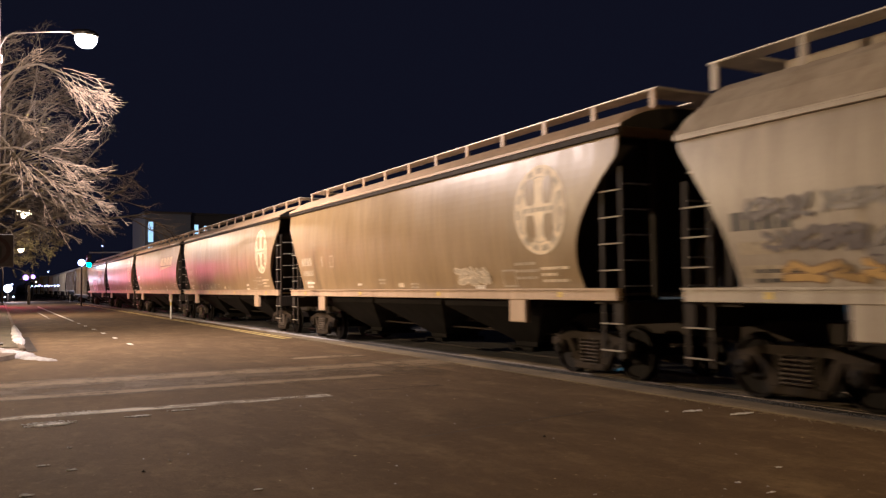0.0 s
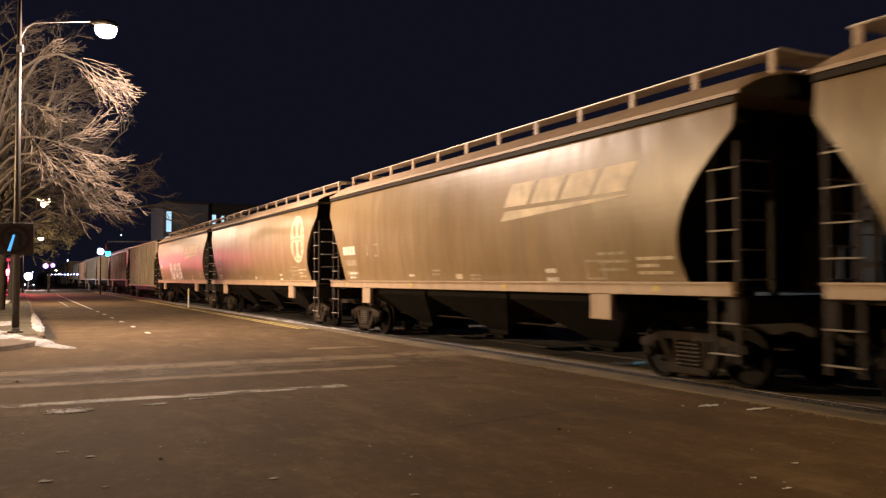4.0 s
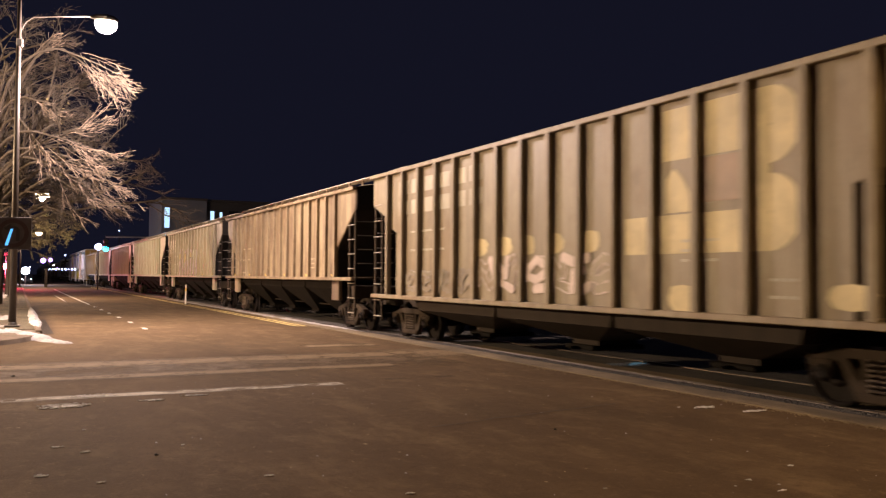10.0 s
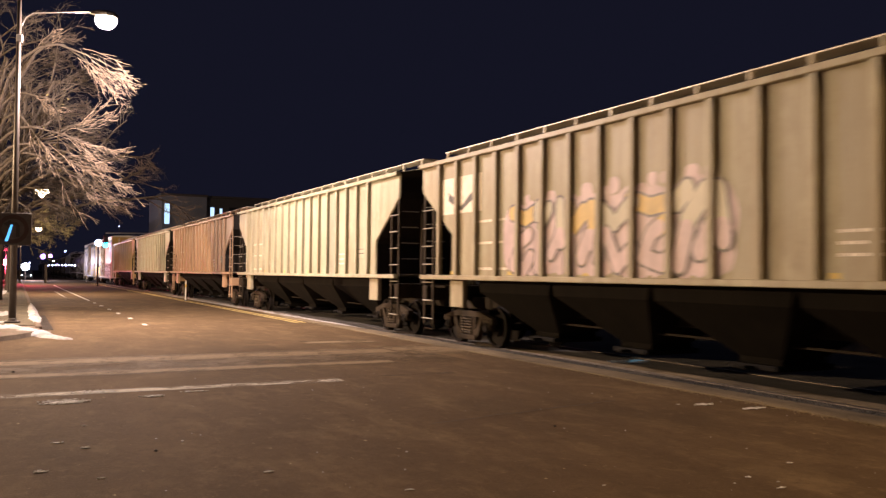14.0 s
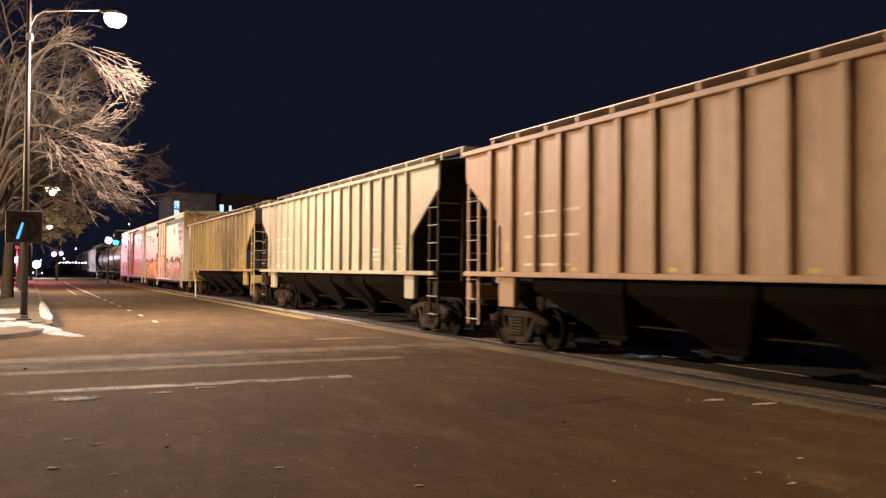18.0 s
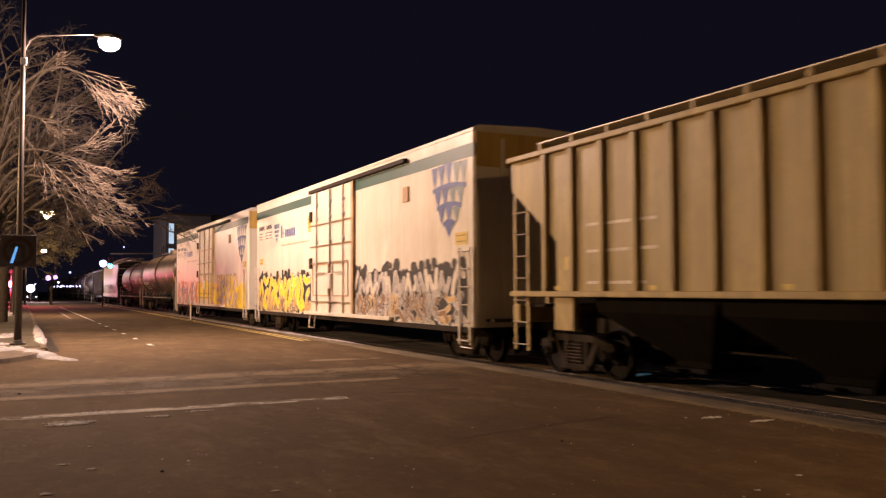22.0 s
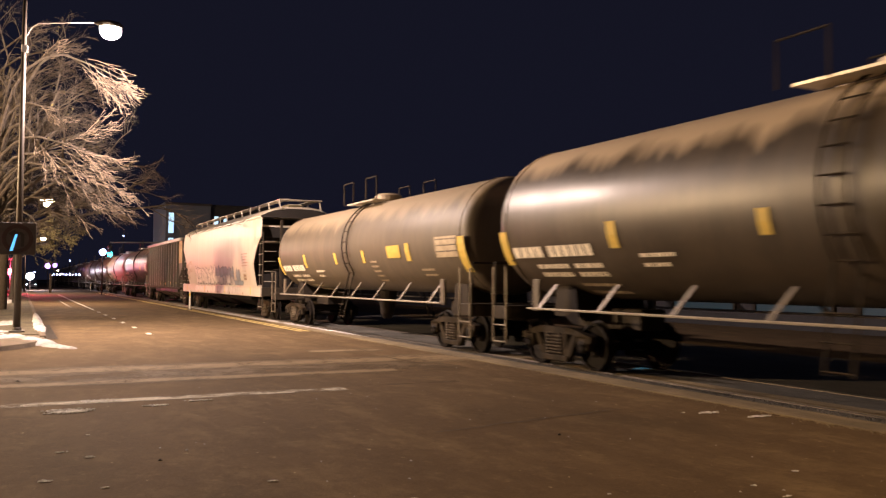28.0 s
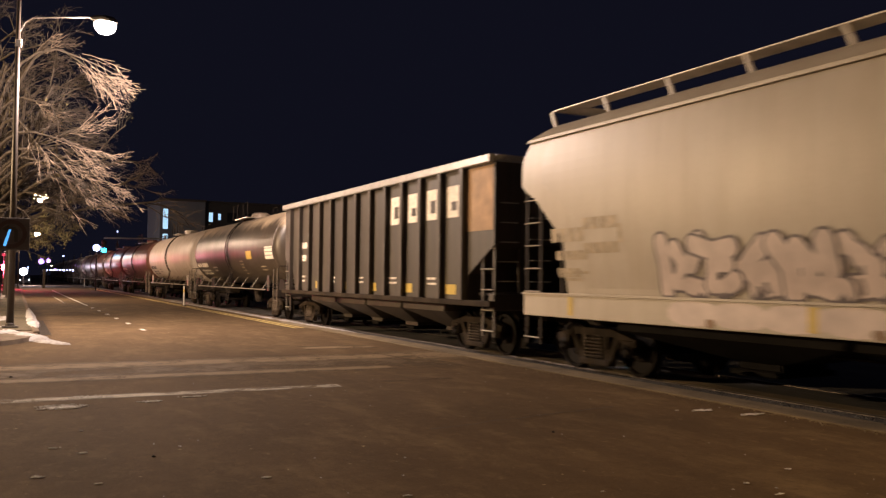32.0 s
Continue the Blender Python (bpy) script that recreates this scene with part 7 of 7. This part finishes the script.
CHARCOAL = paint("charcoal_hopper_paint", (0.05, 0.042, 0.036), (0.11, 0.09, 0.065), 0.45, 0.5)
for m in (END_SHADE, UNDERBODY, BAY_SHADE, DARK_STEEL, TRUCK, WHEEL):
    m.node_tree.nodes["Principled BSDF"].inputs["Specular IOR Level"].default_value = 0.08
# the couplings between the cars along the track at the start
GAPS = {-1: -8.59, 0: 9.75, 1: 27.82, 2: 46.0, 3: 63.76, 4: 81.74, 5: 99.97, 6: 117.69, 7: 135.48, 8: 152.71, 9: 171.36, 10: 189.01,
        11: 207.1, 12: 224.86, 13: 244.84, 14: 264.93, 15: 282.38, 16: 299.55, 17: 318.85, 18: 334.92, 19: 352.12}
for k in range(20, 32):
    GAPS[k] = GAPS[k - 1] + 17.5

curved_hopper(0, OFFWHITE, OFFWHITE, "grimy off-white covered hopper with dark graffiti", None,
              [dict(y0=6.3, y1=7.3, z0=2.35, z1=2.65, n=4, seed=5, fill=[G_DUSK], line=G_DUSK, fat=0.2, edge=0.01), dict(y0=5.2, y1=6.1, z0=2.4, z1=2.65, n=4, seed=6, fill=[G_GREY], line=G_GREY, fat=0.2, edge=0.01),
               dict(y0=5.6, y1=7.0, z0=1.95, z1=2.25, n=4, seed=8, fill=[G_DUSK], line=G_DUSK, fat=0.24, edge=0.01), dict(y0=3.2, y1=5.6, z0=1.75, z1=2.2, n=5, seed=9, fill=[G_GREY], line=G_DUSK, fat=0.24, edge=0.02),
               dict(y0=1.8, y1=6.8, z0=1.58, z1=1.85, n=7, seed=10, fill=[G_OCHRE], line=G_BROWN, fat=0.3, edge=0.015), dict(y0=-3.0, y1=2.5, z0=2.0, z1=2.9, n=5, seed=12, fill=[OFFWHITE], line=G_GREY, fat=0.2, edge=0.03)],
              4.82, 3.62, plainmarks=DARK_MARK, rise=0.86)
curved_hopper(1, BROWN, BROWN_ROOF, "brown covered hopper with a round pale emblem", "circle",
              [dict(y0=-4.1, y1=-2.75, z0=1.6, z1=1.95, n=3, seed=3, fill=[FADED_MARK], line=LOGO_PALE, fat=0.28, edge=0.02)])
curved_hopper(2, BROWN, BROWN_ROOF, "brown covered hopper with a round pale emblem", "circle",
              [dict(y0=1.75, y1=4.45, z0=1.54, z1=1.8, n=8, seed=7, fill=[BROWN, FADED_MARK], line=FADED_MARK, fat=0.28, edge=0.018, lean=0.3), dict(y0=4.55, y1=5.05, z0=1.56, z1=1.78, n=2, seed=8, fill=[FADED_MARK], line=LOGO_PALE, fat=0.3, edge=0.016)])
curved_hopper(3, BROWN, BROWN_ROOF, "brown covered hopper with slanted pale letter blocks", "swoosh")
curved_hopper(4, BROWN, BROWN_ROOF, "brown covered hopper with a round pale emblem and faded tags", "circle",
              [dict(y0=0.75, y1=4.2, z0=1.6, z1=2.0, n=9, seed=9, fill=[BROWN], line=FADED_MARK, fat=0.2, edge=0.012, lean=0.5)])
curved_hopper(5, BROWN, BROWN_ROOF, "brown covered hopper with slanted letter blocks and white graffiti", "swoosh",
              [dict(y0=-0.45, y1=3.5, z0=1.97, z1=2.55, n=5, seed=11, fill=[G_WHITE, G_PALE], line=G_GREY, cloud=G_ASH, fat=0.36, edge=0.03),
               dict(y0=-0.6, y1=3.35, z0=1.42, z1=2.02, n=6, seed=14, fill=[G_PALE, G_WHITE], line=G_GREY, cloud=G_ASH, fat=0.36, edge=0.03),
               dict(y0=-1.6, y1=-0.8, z0=1.6, z1=2.2, n=2, seed=12, fill=[FADED_MARK], line=BROWN, fat=0.16, edge=0.02)])
ribbed_hopper(6, BNGREEN, "grey-green ribbed covered hopper with large pale emblem", 16, 1.12, 4.26, 4.7, (), G_CREAM, "bn", True, 0.12, DARK_STEEL, None, False)
ribbed_hopper(7, TAN, "dusty tan ribbed covered hopper", 17, 1.55, 4.12, 4.52, (), FADED_MARK)
ribbed_hopper(8, PALE_YELLOW, "pale yellow ribbed covered hopper with yellow and lilac graffiti", 17, 1.55, 4.12, 4.52,
              [dict(y0=-1.75, y1=3.9, z0=1.58, z1=2.95, n=6, seed=33, fill=[G_YOLK, G_CREAM], line=G_DUSK, low=[G_LILAC], split=0.5, cloud=G_LILAC, fat=0.3, edge=0.04)], WHITE_MARK, "plate")
ribbed_hopper(9, PALE_GREY, "pale grey ribbed covered hopper", 17, 1.55, 4.12, 4.52, (), WHITE_MARK, None)
ribbed_hopper(10, RUSTRED, "faded rust red ribbed covered hopper", 17, 1.55, 4.12, 4.52, (), WHITE_MARK, None)
ribbed_hopper(11, PALE_GREY, "pale grey-green ribbed covered hopper", 17, 1.55, 4.12, 4.52, (), WHITE_MARK, None)
ribbed_hopper(12, OLIVE, "dirty ochre ribbed covered hopper", 17, 1.55, 4.12, 4.52, (), WHITE_MARK, None)
reefer(13, REEFER, "white refrigerator car with yellow and black graffiti",
       [dict(y0=2.0, y1=8.85, z0=0.8, z1=2.1, n=9, seed=41, fill=[G_YELLOW], line=G_WHITE, low=[G_OCHRE, G_YELLOW], split=0.4, cloud=G_SMOKE, halo=G_SMOKE, fat=0.3, edge=0.026),
        dict(y0=2.2, y1=8.4, z0=0.8, z1=1.3, n=11, seed=45, fill=[G_OCHRE, G_BROWN], line=G_WHITE, fat=0.24, edge=0.014, lean=0.5),
        dict(y0=-8.85, y1=-1.85, z0=0.8, z1=2.1, n=11, seed=42, fill=[REEFER, G_ASH], line=G_WHITE, low=[G_ASH, G_BROWN], split=0.5, cloud=G_SMOKE, halo=G_SMOKE, fat=0.22, edge=0.022),
        dict(y0=-8.8, y1=-2.2, z0=0.8, z1=1.5, n=13, seed=46, fill=[G_GREY, G_BROWN, G_OCHRE], line=G_WHITE, halo=G_SMOKE, fat=0.2, edge=0.014, lean=0.5)])
reefer(14, REEFER, "white refrigerator car with yellow, mauve and slate graffiti",
       [dict(y0=2.0, y1=8.6, z0=0.8, z1=2.1, n=9, seed=51, fill=[G_ORANGE, REEFER], line=G_ORANGE, fat=0.34, edge=0.02, lean=0.4),
        dict(y0=2.7, y1=8.3, z0=0.8, z1=2.05, n=9, seed=54, fill=[G_SLATE], line=G_BLUE, low=[G_GREY], split=0.35, shine=G_PALE, fat=0.3, edge=0.026),
        dict(y0=-8.9, y1=-1.95, z0=0.8, z1=1.75, n=14, seed=52, fill=[G_YELLOW], line=G_OCHRE, cloud=G_YELLOW, fat=0.36, edge=0.02),
        dict(y0=-7.3, y1=-3.2, z0=1.4, z1=2.3, n=12, seed=58, fill=[G_YELLOW], line=G_OCHRE, fat=0.5, edge=0.02),
        dict(y0=-3.1, y1=-2.0, z0=0.85, z1=1.75, n=2, seed=56, fill=[G_CREAM], line=G_ORANGE, fat=0.24, edge=0.035),
        dict(y0=-7.2, y1=-3.2, z0=1.5, z1=2.32, n=6, seed=53, fill=[G_PINK, G_LILAC], line=G_DUSK, shine=G_LILAC, fat=0.34, edge=0.04),
        dict(y0=-7.25, y1=-3.4, z0=0.82, z1=1.6, n=6, seed=57, fill=[G_PINK, G_LILAC], line=G_DUSK, shine=G_LILAC, fat=0.34, edge=0.04)], G_YELLOW)
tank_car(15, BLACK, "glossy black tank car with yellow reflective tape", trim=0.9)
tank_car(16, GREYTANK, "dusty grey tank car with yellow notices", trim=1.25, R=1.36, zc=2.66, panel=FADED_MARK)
curved_hopper(17, CREAM, CREAM, "cream covered hopper with grey and white graffiti", None,
              [dict(y0=-0.05, y1=5.2, z0=1.37, z1=2.24, n=7, seed=61, fill=[G_PALE], line=G_DUSK, fat=0.34, edge=0.04, lean=0.3),
               dict(y0=-3.9, y1=-0.2, z0=1.37, z1=2.2, n=5, seed=62, fill=[G_SLATE], line=G_DUSK, low=[G_ASH], split=0.3, fat=0.46, edge=0.03),
               dict(y0=-5.6, y1=-4.0, z0=1.37, z1=1.6, n=3, seed=64, fill=[G_SLATE], line=G_DUSK, fat=0.5, edge=0.02), dict(y0=-5.1, y1=-4.5, z0=1.55, z1=2.08, n=1, seed=66, fill=[G_SLATE], line=G_DUSK, fat=0.6, edge=0.03)], 4.87, 4.12, (0.94, 1.36), None, FADED_MARK)
open_hopper(18, CHARCOAL, "charcoal ribbed open hopper with white letter blocks")
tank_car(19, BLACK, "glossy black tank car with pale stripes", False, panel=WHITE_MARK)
tank_car(20, WHITETANK, "white tank car stained with rust", False, R=1.5, marks=DARK_MARK)
tank_car(21, REDTANK, "dark red tank car", False)
tank_car(22, REDTANK, "dark red tank car", False)
for k, m in zip(range(23, 32), (REDTANK, REDTANK, BLACK, REDTANK, BLACK, GREYTANK, REDTANK, BLACK, BLACK)):
    tank_car(k, m, "dark tank car far back in the train", False)

# ---------------------------------------------------------------- what moves


def motions():
    """The train rolls past and its wheels turn."""
    for car, y in CARS:
        walk(car, [(t, pose(TRACK, y - run(t), RAIL)) for t in (0, 2, 5, 8, 11, 14, 17, 20, 23, 26, 29, 31, 32)])
    step = 1 / 15
    times = [i * step for i in range(481)]
    turns = [pose(0, 0, 0, math.degrees(run(t) / 0.43)).to_quaternion().to_matrix().to_4x4() for t in times]
    for w, dy in WHEELSETS:
        walk(w, [(t, Matrix.Translation((0, dy, 0.43)) @ q) for t, q in zip(times, turns)])


motions()
